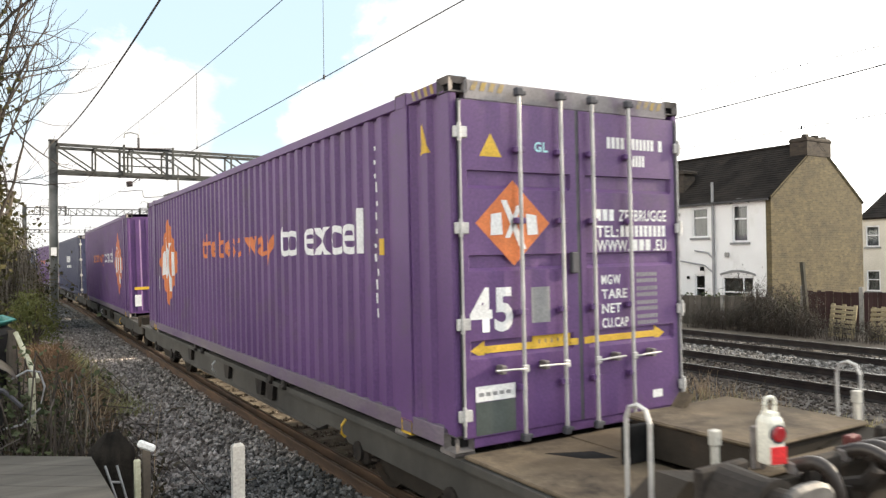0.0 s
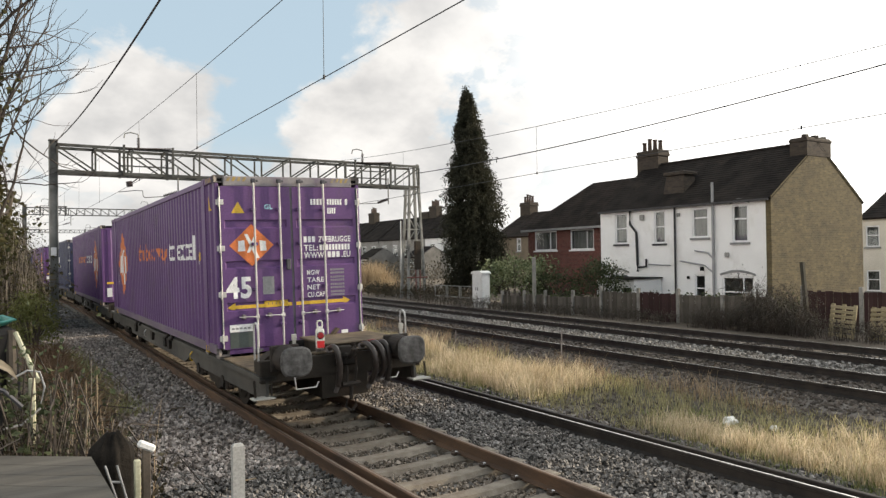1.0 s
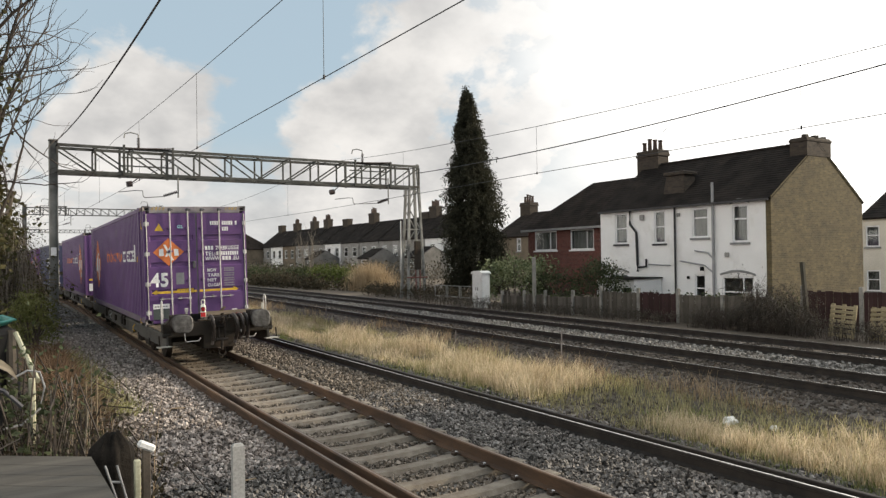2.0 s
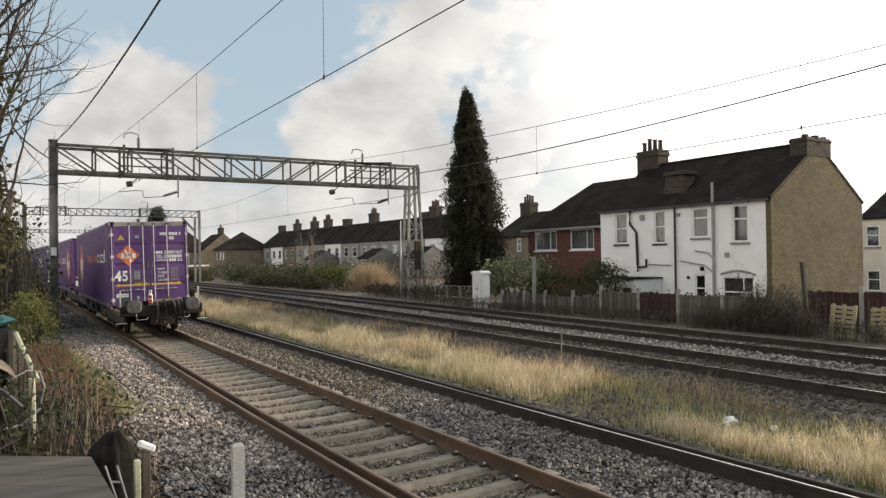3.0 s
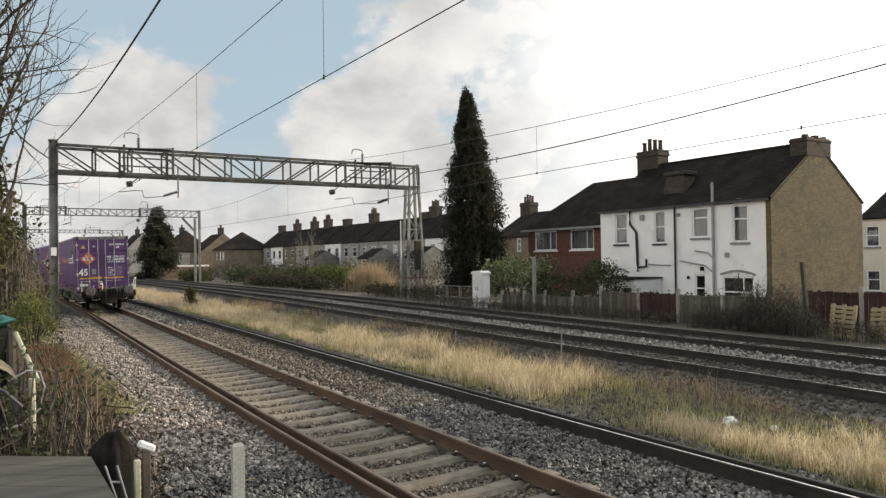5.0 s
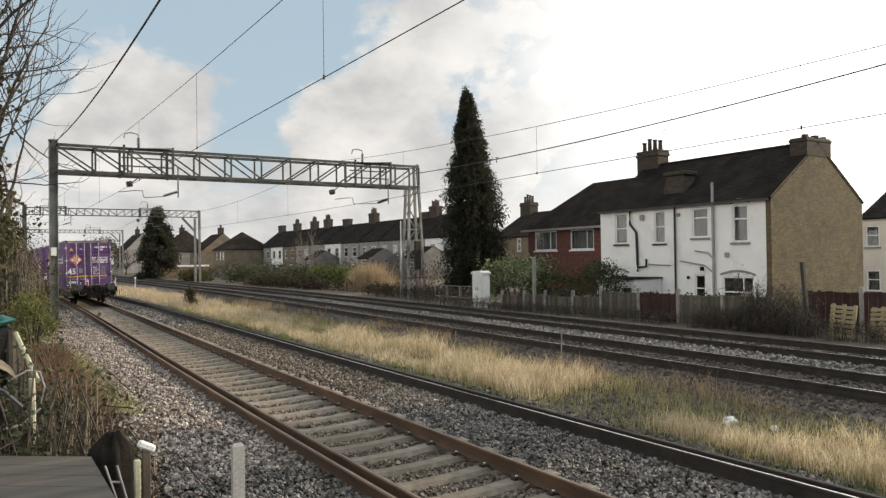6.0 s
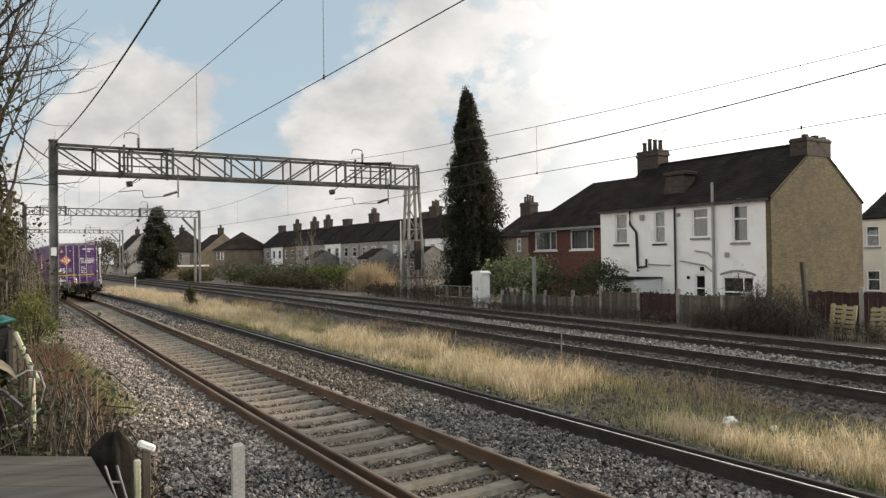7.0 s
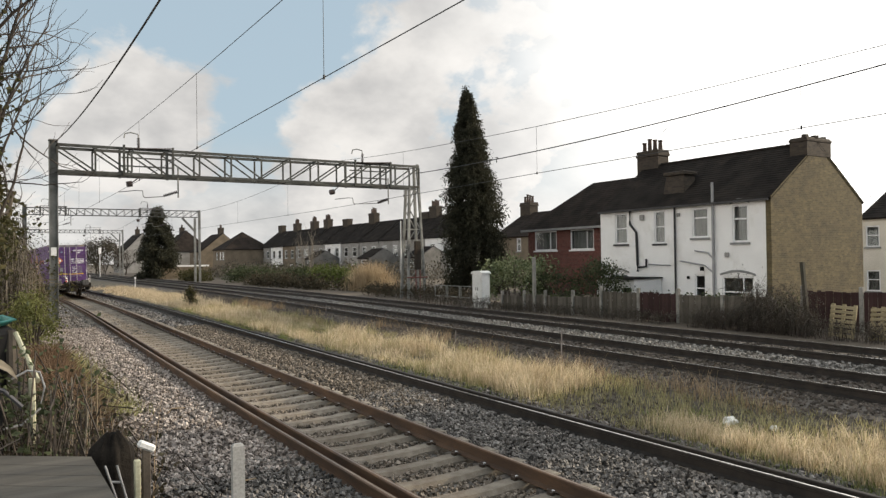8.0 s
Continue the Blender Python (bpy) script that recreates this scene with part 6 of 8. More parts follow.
WINS = [(0.12, 0.34, 2.9, 4.3), (0.62, 0.84, 2.9, 4.3), (0.12, 0.4, 0.5, 1.8)]
walls = [M_RENDER, M_RENDER_GREY, M_RENDER_GREY, M_RENDER_GREY, M_RENDER_GREY, M_RENDER, M_RENDER_GREY, M_RENDER_GREY, M_RENDER_TAN]
names = {M_RENDER.name: "white", M_RENDER_GREY.name: "grey pebbledashed", M_RENDER_TAN.name: "tan pebbledashed", M_RENDER_CREAM.name: "cream"}
# chimney stacks along the terrace: place, pots, height over the ridge
STACKS = ((83.5, 5, 1.25), (85.6, 0, 0.6), (100.8, 4, 1.35), (110.1, 0, 0.95), (117.4, 5, 1.3), (123.1, 4, 1.25), (131.2, 4, 1.25), (139.0, 0, 1.2))
for i in range(11):
    m = walls[i % 9]
    y = 74.0 + i * 6.1
    far_house("%s terraced house with a dark roof and chimney pots" % names[m.name], 43.0 - 0.12 * i, 74.0 + i * 6.1, 6.1, 7.6, 5.1, 8.1, m, M_ROOF,
              WINS, end=M_DASH_DARK, stacks=[(c, n, up) for c, n, up in STACKS if y <= c < y + 6.1])
# rear wings with lean-to roofs that stand out from the far terrace
for i in (0, 2, 5):
    y = 74.0 + i * 6.1
    far_house("low rear wing of a terraced house with a slate roof", 38.6 - 0.12 * i, y + 0.3, 3.4, 4.3, 2.7, 3.9, M_DASH_DARK, M_ROOF, [(0.25, 0.7, 1.5, 2.4)], end=M_DASH_DARK)
far_house("brown brick house with a hipped roof", 34.5, 139.0, 8.5, 9.0, 4.8, 8.2, M_RENDER_TAN, M_ROOF_BROWN, [(0.1, 0.22, 2.8, 4.2), (0.32, 0.44, 2.8, 4.2), (0.6, 0.72, 2.8, 4.2)], hip=True, group="houses in the distance")
far_house("brown brick house with a gabled roof", 33.0, 151.0, 9.0, 9.0, 4.6, 8.2, M_RENDER_TAN, M_ROOF_BROWN, [(0.1, 0.24, 2.8, 4.2), (0.5, 0.64, 2.8, 4.2)], chim=(0.2, 1.2, 2), group="houses in the distance")
far_house("brown house with a dark hipped roof", 29.5, 163.0, 12.0, 9.0, 4.8, 9.4, M_RENDER_GREY, M_ROOF_BROWN, [(0.1, 0.24, 2.8, 4.2)], hip=True, chim=(0.7, 0.8, 2), group="houses in the distance")
far_house("grey house with a dark roof", 24.5, 190.0, 14.0, 9.0, 5.0, 9.6, M_RENDER_GREY, M_ROOF, [(0.1, 0.24, 2.8, 4.2)], chim=(0.5, 1.2, 3), group="houses in the distance")
far_house("tan pebbledashed house behind the red-brick house", 34.0, 44.5, 8.5, 7.0, 4.25, 6.4, M_RENDER_TAN, M_ROOF_BROWN, [(0.55, 0.62, 2.9, 4.0)], chim=(0.93, 0.9, 4), group="houses in the distance")
far_house("cream rendered house with white windows beyond the gap", 40.0, 16.2, 8.1, 7.5, 4.5, 6.5, M_RENDER_CREAM, M_ROOF, [(0.86, 0.96, 2.7, 3.95), (0.86, 0.96, 0.1, 1.35), (0.3, 0.5, 2.7, 3.95)], group="houses in the distance")

# ---- line-side fences, cabinet and walls ----
M_BOARD = material("grey_weathered_board", (0.062, 0.055, 0.044), (0.122, 0.108, 0.088), 2.0, 0.9, bump=0.25, fine=50, vary=0.35, stretch=(1, 1, 0.3), stain=((0.036, 0.040, 0.026), 0.8, 0.45, 0.65))
M_BOARD_RED = material("dark_red_board", (0.026, 0.012, 0.011), (0.05, 0.021, 0.019), 2.0, 0.85, bump=0.2, fine=50, vary=0.3, stretch=(1, 1, 0.3))
M_POST = material("concrete_post", (0.17, 0.162, 0.145), (0.28, 0.27, 0.245), 3.0, 0.9, bump=0.25, fine=60, stain=((0.12, 0.12, 0.09), 2.0, 0.5, 0.75))
M_PALE_WOOD = material("pale_cut_wood", (0.20, 0.165, 0.095), (0.33, 0.275, 0.165), 3.0, 0.85, bump=0.2, fine=60, vary=0.15, stretch=(1, 0.3, 1))
M_CABINET = material("white_cabinet_paint", (0.62, 0.62, 0.60), (0.72, 0.72, 0.70), 1.5, 0.6, bump=0.05, stain=((0.45, 0.44, 0.40), 2.0, 0.58, 0.8))


def board_mesh(w, t, h):
    bm = bmesh.new()
    solid(bm, (-t / 2, -w / 2, 0), (t / 2, w / 2, h), 0.006)
    me = bpy.data.meshes.new("board")
    bm.to_mesh(me)
    bm.free()
    return me


def board_fence(label, x, ys, z0, heights, mats, post_h):
    f = thing("fence", label, "fence", "garden fences")
    rng = random.Random(int(x * 10 + ys[0]))
    for i, y in enumerate(ys):
        bm = bmesh.new()
        solid(bm, (x - 0.06, y - 0.055, z0 - 0.4), (x + 0.06, y + 0.055, z0 + post_h[i]), 0.012)
        part("post", bm, M_POST, f)
    for i, (a, b) in enumerate(zip(ys, ys[1:])):
        m, h = mats[i % len(mats)], heights[i % len(heights)]
        n = max(3, round((b - a - 0.12) / 0.125))
        w = (b - a - 0.12) / n
        me = board_mesh(w * 0.97, 0.022, h)
        me.materials.append(m)
        for k in range(n):
            ob = new("board", me)
            ob.parent = f
            ob.location = (x + 0.012 * (k % 2), a + 0.06 + w * (k + 0.5), z0 + rng.uniform(-0.03, 0.02))
        bm = bmesh.new()
        for z in (0.2, h - 0.15):
            solid(bm, (x + 0.03, a + 0.06, z0 + z), (x + 0.07, b - 0.06, z0 + z + 0.07))
        part("fence_rail", bm, m, f)
    return f


board_fence("grey weathered board fence with concrete posts beside the line", 15.6, [13.6, 15.3, 17.07, 18.84, 20.72, 22.3, 24.0, 25.4, 27.0], 0.08, [0.98, 0.95, 0.98, 0.96, 0.72, 0.66, 0.7, 0.62], [M_BOARD, M_BOARD, M_BOARD_RED, M_BOARD, M_BOARD, M_BOARD, M_BOARD, M_BOARD], [1.0, 1.0, 1.15, 1.12, 1.15, 0.95, 0.9, 0.85, 0.8])
board_fence("dark red board fence behind the brambles", 17.2, [8.2, 10.0, 11.8, 13.6], 0.06, [1.15], [M_BOARD_RED], [1.3, 1.3, 1.3, 1.3])
bm = bmesh.new()
solid(bm, (15.5, 24.6, -0.2), (15.62, 24.74, 2.36), 0.015)
tagged(part("post", bm, M_POST), "tall grey concrete post by the fence", "post")
bm = bmesh.new()
beam(bm, (15.7, 12.5, -0.1), (15.7, 12.66, 2.1), 0.1, 0.1)
tagged(part("post", bm, M_BOARD), "tall leaning wooden post in the brambles", "post")
# pallet
pallet = thing("pallet", "pale slatted wooden pallet on its edge among brambles", "pallet", m=pose(14.95, 11.15, 0.10, 4, 9, 14))
me = board_mesh(0.64, 0.02, 0.085)
me.materials.append(M_PALE_WOOD)
for i in range(7):
    ob = new("slat", me)
    ob.parent = pallet
    ob.location = (0, 0, 0.02 + i * 0.125)
for y in (-0.27, 0.0, 0.27):
    bm = bmesh.new()
    solid(bm, (0.012, y - 0.04, 0), (0.10, y + 0.04, 0.9))
    part("bearer", bm, M_PALE_WOOD, pallet)
second_pallet = copy_thing(pallet, pose(15.15, 10.25, 0.08, -5, 14, -12))
# equipment cabinet
cab = thing("equipment_cabinet", "white steel trackside equipment cabinet with a rounded top", "cabinet")
bm = bmesh.new()
solid(bm, (15.3, 28.15, 0.05), (15.75, 28.95, 1.62), 0.02)
part("body", bm, M_CABINET, cab)
bm = bmesh.new()
prism(bm, [(28.11, 1.62), (28.99, 1.62), (28.99, 1.68), (28.8, 1.76), (28.3, 1.76), (28.11, 1.68)], 0, 15.26, 15.79)
part("cap", bm, M_CABINET, cab)
for y0, y1 in ((28.18, 28.54), (28.56, 28.92)):
    bm = bmesh.new()
    solid(bm, (15.282, y0, 0.15), (15.299, y1, 1.58), 0.004)
    d = part("door", bm, M_CABINET, cab)
    bm = bmesh.new()
    solid(bm, (15.26, y0 + 0.28 if y0 < 28.5 else y0 + 0.05, 0.85), (15.282, y0 + 0.31 if y0 < 28.5 else y0 + 0.08, 1.0), 0.004)
    part("handle", bm, M_CASTING, d)
# low tubular frames beside the cabinet
for i in range(3):
    fr = thing("tubular_frame", "low dark steel tube frame beside the cabinet", "railing", "tube frames")
    y = 30.2 + i * 1.25
    bm = bmesh.new()
    pipe(bm, [(16.2, y, -0.1), (16.2, y, 0.95), (16.2, y + 1.1, 0.95), (16.2, y + 1.1, -0.1)], 0.03, 6)
    part("hoop", bm, M_GANTRY, fr)
    bm = bmesh.new()
    rod(bm, (16.2, y, 0.4), (16.2, y + 1.1, 0.4), 0.022, seg=6)
    part("bar", bm, M_GANTRY, fr)
# parapet in the distance
bm = bmesh.new()
solid(bm, (15.6, 112.0, 0.0), (24.5, 112.3, 1.75))
wall_far = tagged(part("wall_far", bm, M_RENDER_TAN), "low brown wall with a pale coping far down the line", "wall", kind="structure")
bm = bmesh.new()
solid(bm, (15.55, 111.95, 1.754), (24.55, 112.35, 2.0))
part("coping", bm, M_RENDER, wall_far)
# white pole, signal posts
for x, y, z, label, r in ((20.3, 45.0, 5.0, "thin white pole beside the gantry leg", 0.045), (13.0, 138.0, 4.2, "pale signal post with a white head far off", 0.06), (8.1, 75.0, 0.95, "short white marker post between the tracks", 0.035)):
    p = thing("pole", label, "post")
    bm = bmesh.new()
    rod(bm, (x, y, -0.1), (x, y, z), r, r * 0.8)
    part("shaft", bm, M_FRAME, p)
    if z > 4 and y > 100 or z < 2:
        bm = bmesh.new()
        k = 1.0 if y > 100 else 0.45
        solid(bm, (x - 0.22 * k, y - 0.15 * k, z - 0.15 * k), (x + 0.22 * k, y + 0.15 * k, z + (0.9 if y > 100 else 0.07)), 0.03)
        part("head", bm, M_FRAME, p)
for s, u, h in ((12.3, 6.0, 0.75), (29.0, 7.15, 0.55), (17.0, 6.2, 0.4)):
    bm = bmesh.new()
    p = along(s, u, 0.0)
    beam(bm, (p.x, p.y, -0.1), (p.x + 0.02, p.y, h), 0.02, 0.02)
    tagged(part("marker_stake", bm, M_CASTING), "thin grey stake beside the fast line", "stake", "marker stakes")


# ---- plants ----
M_BARK = material("grey_bark", (0.055, 0.045, 0.035), (0.11, 0.09, 0.07), 3.0, 0.9, bump=0.3, fine=50)
M_TWIG = material("dark_twig", (0.035, 0.028, 0.024), (0.075, 0.06, 0.048), 3.0, 0.9, bump=0.1, fine=50)
M_STRAW_TWIG = material("pale_grey_twig", (0.14, 0.12, 0.095), (0.24, 0.21, 0.17), 3.0, 0.9, bump=0.1, fine=50)
M_CANE = material("dry_bramble_cane", (0.12, 0.088, 0.054), (0.24, 0.185, 0.12), 3.0, 0.85, bump=0.1, island=0.4)
M_RUSTY_FERN = leaf_material("dead_bracken", (0.10, 0.063, 0.038), (0.19, 0.125, 0.078))
M_CONIFER = leaf_material("conifer_green", (0.027, 0.030, 0.020), (0.066, 0.063, 0.042), 0.25)
M_SHRUB = leaf_material("shrub_green", (0.036, 0.048, 0.024), (0.085, 0.097, 0.05))
M_VARIEGATED = leaf_material("variegated_leaf", (0.055, 0.08, 0.035), (0.26, 0.28, 0.15), 0.6)
M_DARK_LEAF = leaf_material("dark_bramble_leaf", (0.04, 0.04, 0.026), (0.095, 0.075, 0.05))
M_OLIVE = leaf_material("olive_leaf", (0.075, 0.085, 0.028), (0.17, 0.17, 0.065))
M_HEDGE = leaf_material("dark_hedge_leaf", (0.05, 0.048, 0.036), (0.125, 0.108, 0.085))
M_BRIGHT = leaf_material("fresh_green_leaf", (0.05, 0.07, 0.02), (0.12, 0.14, 0.042))
M_IVY = leaf_material("ivy_leaf", (0.04, 0.045, 0.02), (0.10, 0.085, 0.04))
M_PAMPAS = leaf_material("dry_tan_reed", (0.30, 0.22, 0.13), (0.48, 0.38, 0.25))
M_DRY = leaf_material("dry_golden_grass", (0.46, 0.365, 0.235), (0.70, 0.60, 0.43), 0.4, 0.5)
M_GREYGRASS = leaf_material("grey_green_grass", (0.25, 0.235, 0.11), (0.43, 0.385, 0.20), 0.4, 0.45)
M_GREEN = leaf_material("green_grass", (0.10, 0.14, 0.035), (0.22, 0.26, 0.08), 0.35)
M_VERGE = leaf_material("pale_green_grass", (0.19, 0.20, 0.07), (0.34, 0.33, 0.14), 0.35)
M_STRAW = leaf_material("dead_stalk", (0.24, 0.17, 0.10), (0.40, 0.30, 0.19), 0.4)


def leaves(name, pts, size, mat, parent, rng, droop=0.0, ratio=0.55, label=""):
    """Small folded leaves, each of two triangles about a rib, at the given points."""
    pts = np.asarray(pts, float)
    n = len(pts)
    d = rng.normal(size=(n, 3))
    d[:, 2] -= droop
    d /= np.linalg.norm(d, axis=1, keepdims=True)
    e = np.cross(d, rng.normal(size=(n, 3)))
    e /= np.linalg.norm(e, axis=1, keepdims=True)
    f = np.cross(d, e)
    L = (size * rng.uniform(0.6, 1.4, n))[:, None]
    W = L * ratio * 0.5
    V = np.stack([pts, pts + d * L * 0.55 + e * W + f * W * 0.4, pts + d * L, pts + d * L * 0.55 - e * W + f * W * 0.4], 1).reshape(-1, 3)
    k = 4 * np.arange(n)[:, None]
    F = np.concatenate([k + (0, 1, 2), k + (0, 2, 3)], 0)
    return mesh_part(name, make(name, V, F), mat, parent, label)


def clumps(rng, n, centre, radii, per, spread, hollow=0.55, flat_base=True):
    """Points in clumps spread unevenly over a rounded body."""
    out = []
    for _ in range(n):
        d = rng.normal(size=3)
        d /= np.linalg.norm(d)
        if flat_base and d[2] < -0.5:
            d[2] *= -1
        r = rng.uniform(hollow, 1.0) * (1 + 0.22 * noise.noise(Vector(d * 2.3) + Vector(centre)))
        c = np.array(centre) + d * np.array(radii) * r
        out.append(c + rng.normal(size=(per, 3)) * spread)
    return np.concatenate(out)


def blades(name, base, h, w, lean, mat, parent, rng, kind=""):
    """Upright blades: a bent strip of three triangles each."""
    n = len(base)
    a = rng.uniform(0, math.tau, n)
    side = np.stack([np.cos(a), np.sin(a), np.zeros(n)], 1)
    b = rng.uniform(0, math.tau, n)
    bend = np.stack([np.cos(b), np.sin(b), np.zeros(n)], 1) * (lean * rng.uniform(0.2, 1.4, n))[:, None]
    up = np.array([0, 0, 1.0])
    H = (h * rng.uniform(0.55, 1.3, n))[:, None]
    W = (np.broadcast_to(w, n) * rng.uniform(0.7, 1.3, n))[:, None]
    V = np.stack([base - side * W, base + side * W, base + up * H * 0.55 + bend * H * 0.3 + side * W * 0.7, base + up * H * 0.55 + bend * H * 0.3 - side * W * 0.7, base + up * H * 0.96 + bend * H], 1).reshape(-1, 3)
    k = 5 * np.arange(n)[:, None]
    F3 = (k + (3, 2, 4)).tolist()
    F4 = (k + (0, 1, 2, 3)).tolist()
    me = make(name, V, F4 + F3)
    ob = mesh_part(name, me, mat, parent)
    if kind:
        ob["kind"] = kind
    return ob


def grow(bm, rng, p, d, length, r, depth, wander=0.22, split=3, droop=0.0, ends=None):
    """A branch that tapers, wanders and forks."""
    n = 5
    pts = [p]
    for i in range(n):
        d = (d + Vector(rng.normal(size=3)) * wander + Vector((0, 0, 0.05 - droop))).normalized()
        pts.append(pts[-1] + d * length / n)
    seg = 6 if r > 0.03 else 4 if r > 0.012 else 3
    rings = []
    for i, q in enumerate(pts):
        t = (pts[min(i + 1, n)] - pts[max(i - 1, 0)]).normalized().to_track_quat("Z", "Y")
        rr = r * (1 - 0.45 * i / n)
        rings.append([bm.verts.new(q + t @ Vector((rr * math.cos(k * math.tau / seg), rr * math.sin(k * math.tau / seg), 0))) for k in range(seg)])
    for a, b in zip(rings, rings[1:]):
        for k in range(seg):
            bm.faces.new((a[k], a[(k + 1) % seg], b[(k + 1) % seg], b[k]))
    if ends is not None:
        ends.append(pts[-1])
    if depth > 0:
        for i in range(split if depth > 1 else 2):
            k = 1 + int(rng.integers(0, n)) if i else n
            s = d if i == 0 else (d + Vector(rng.normal(size=3)) * 0.75).normalized()
            grow(bm, rng, pts[k], s, length * rng.uniform(0.5, 0.78), max(r * (0.6 if i == 0 else rng.uniform(0.4, 0.55)), 0.007), depth - 1, wander, split, droop, ends)


def bare_tree(label, at, limbs, trunk_h, trunk_r, seed, depth=4, ivy=0, split=3, wander=0.24, limb_mat=None):
    rng = np.random.default_rng(seed)
    t = thing("bare_tree", label, "tree", m=Matrix.Translation(at))
    bm = bmesh.new()
    grow(bm, rng, Vector((0, 0, -0.4)), Vector((0, 0, 1)), trunk_h, trunk_r, 0, 0.05)
    part("trunk", bm, M_BARK, t)
    for (z, d, ln, r) in limbs:
        bm = bmesh.new()
        grow(bm, rng, Vector((0, 0, z)), Vector(d).normalized(), ln, r, depth, wander, split)
        part("limb", bm, limb_mat or M_TWIG, t)
    if ivy:
        z = rng.uniform(0, trunk_h, ivy)
        a = rng.uniform(0, math.tau, ivy)
        rr = (0.55 + 0.35 * np.sin(z * 2.1) + 0.2 * np.sin(z * 5 + a)) * rng.uniform(0.4, 1.1, ivy)
        leaves("ivy", np.stack([rr * np.cos(a), rr * np.sin(a), z], 1), 0.13, M_IVY, t, rng, 0.5, 0.8, "brown-green ivy round the trunk")
    return t


def conifer(label, at, h, rad, n, seed, size=0.34, lean=0.0):
    """A tall dark cypress: trunk, and sprays that stand out and droop, thinning to a ragged tip."""
    rng = np.random.default_rng(seed)
    t = thing("conifer", label, "tree", "cypress trees", m=Matrix.Translation(at))
    bm = bmesh.new()
    rod(bm, (0, 0, -0.3), (0, 0, h * 0.95), rad * 0.1, 0.03, 8)
    part("trunk", bm, M_BARK, t)
    pts = []
    for i in range(n // 24):
        # a bough: sprays that spring from one place, stand out and hang
        z = 0.3 + rng.random() ** 0.85 * (h - 0.55)
        prof = rad * min(1.0, ((h - z) / (h * 0.62)) ** 0.74) + 0.05
        a = rng.uniform(0, math.tau)
        reach = rng.uniform(0.8, 1.12) if i % 5 else rng.uniform(1.1, 1.28)
        for _ in range(24):
            b = a + rng.normal() * 0.34 * min(1.0, 0.9 / max(prof, 0.2))
            o = np.array([math.cos(b), math.sin(b), 0])
            c = o * prof * rng.uniform(0.1, 0.72) + (lean * (z - 5), 0, z + rng.normal() * 0.22)
            m = 11
            q = np.linspace(0, 1, m)[:, None]
            out = prof * reach * rng.uniform(0.2, 0.5)
            hang = (0.25 + 0.5 * prof / rad) * rng.uniform(0.5, 1.3)
            pts.append(c + o * q * out + np.array([0, 0, 1.0]) * (0.35 * q - 1.25 * q * q) * hang + rng.normal(size=(m, 3)) * (0.025 + 0.04 * (1 - q)) * (size / 0.25))
    leaves("crown", np.concatenate(pts), size, M_CONIFER, t, rng, 1.1, 0.3)
    return t


def bush(label, at, radii, mat, n, seed, leaf=0.12, stems=14, category="bush", name="bush", per=26, spread=0.16, group=""):
    rng = np.random.default_rng(seed)
    b = thing(name, label, category, group, m=Matrix.Translation(at))
    for i in range(stems):
        bm = bmesh.new()
        a = i * 2.4
        top = Vector((math.cos(a) * radii[0] * 0.7, math.sin(a) * radii[1] * 0.7, radii[2] * rng.uniform(0.9, 1.7)))
        pipe(bm, [(top.x * 0.15, top.y * 0.15, -0.2), (top.x * 0.5, top.y * 0.5, top.z * 0.6), top], 0.014 + 0.006 * radii[2], 5)
        part("stem", bm, M_TWIG, b)
    pts = clumps(rng, n, (0, 0, radii[2] * 0.85), radii, per, spread)
    pts[:, 2] = np.abs(pts[:, 2] - 0.02)
    leaves("foliage", pts, leaf, mat, b, rng, 0.1)
    return b


def thicket(label, x0, x1, y0, y1, z_of, h, n, seed, cane=M_CANE, leaf_mat=M_DARK_LEAF, n_leaf=3000, leaf=0.07, name="bramble_thicket", r=0.007, arch=1.0):
    """Arching canes with leaves, a tangle that nobody could count."""
    rng = np.random.default_rng(seed)
    b = thing(name, label, "brambles", kind="stuff")
    bm = bmesh.new()
    mids = []
    for i in range(n):
        x, y = rng.uniform(x0, x1), rng.uniform(y0, y1)
        z = z_of(x, y)
        hh = h * rng.uniform(0.5, 1.15) * (0.75 + 0.5 * noise.noise(Vector((x * 0.7, y * 0.7, seed))))
        a = rng.uniform(0, math.tau)
        reach = arch * rng.uniform(0.2, 0.9) * h * 0.7
        dx, dy = math.cos(a) * reach, math.sin(a) * reach
        p = [Vector((x, y, z - 0.05)), Vector((x + dx * 0.15, y + dy * 0.15, z + hh * 0.6)), Vector((x + dx * 0.5, y + dy * 0.5, z + hh)), Vector((x + dx, y + dy, z + hh * rng.uniform(0.55, 1.0)))]
        pipe(bm, p, r * rng.uniform(0.6, 1.5), 3)
        mids += [p[1], p[2], p[3], p[1].lerp(p[2], 0.5)]
    part("canes", bm, cane, b)
    if n_leaf:
        m = np.array([tuple(v) for v in mids])
        pts = m[rng.integers(0, len(m), n_leaf)] + rng.normal(size=(n_leaf, 3)) * 0.11 * h
        leaves("foliage", pts, leaf, leaf_mat, b, rng, 0.2, 0.7)
    return b


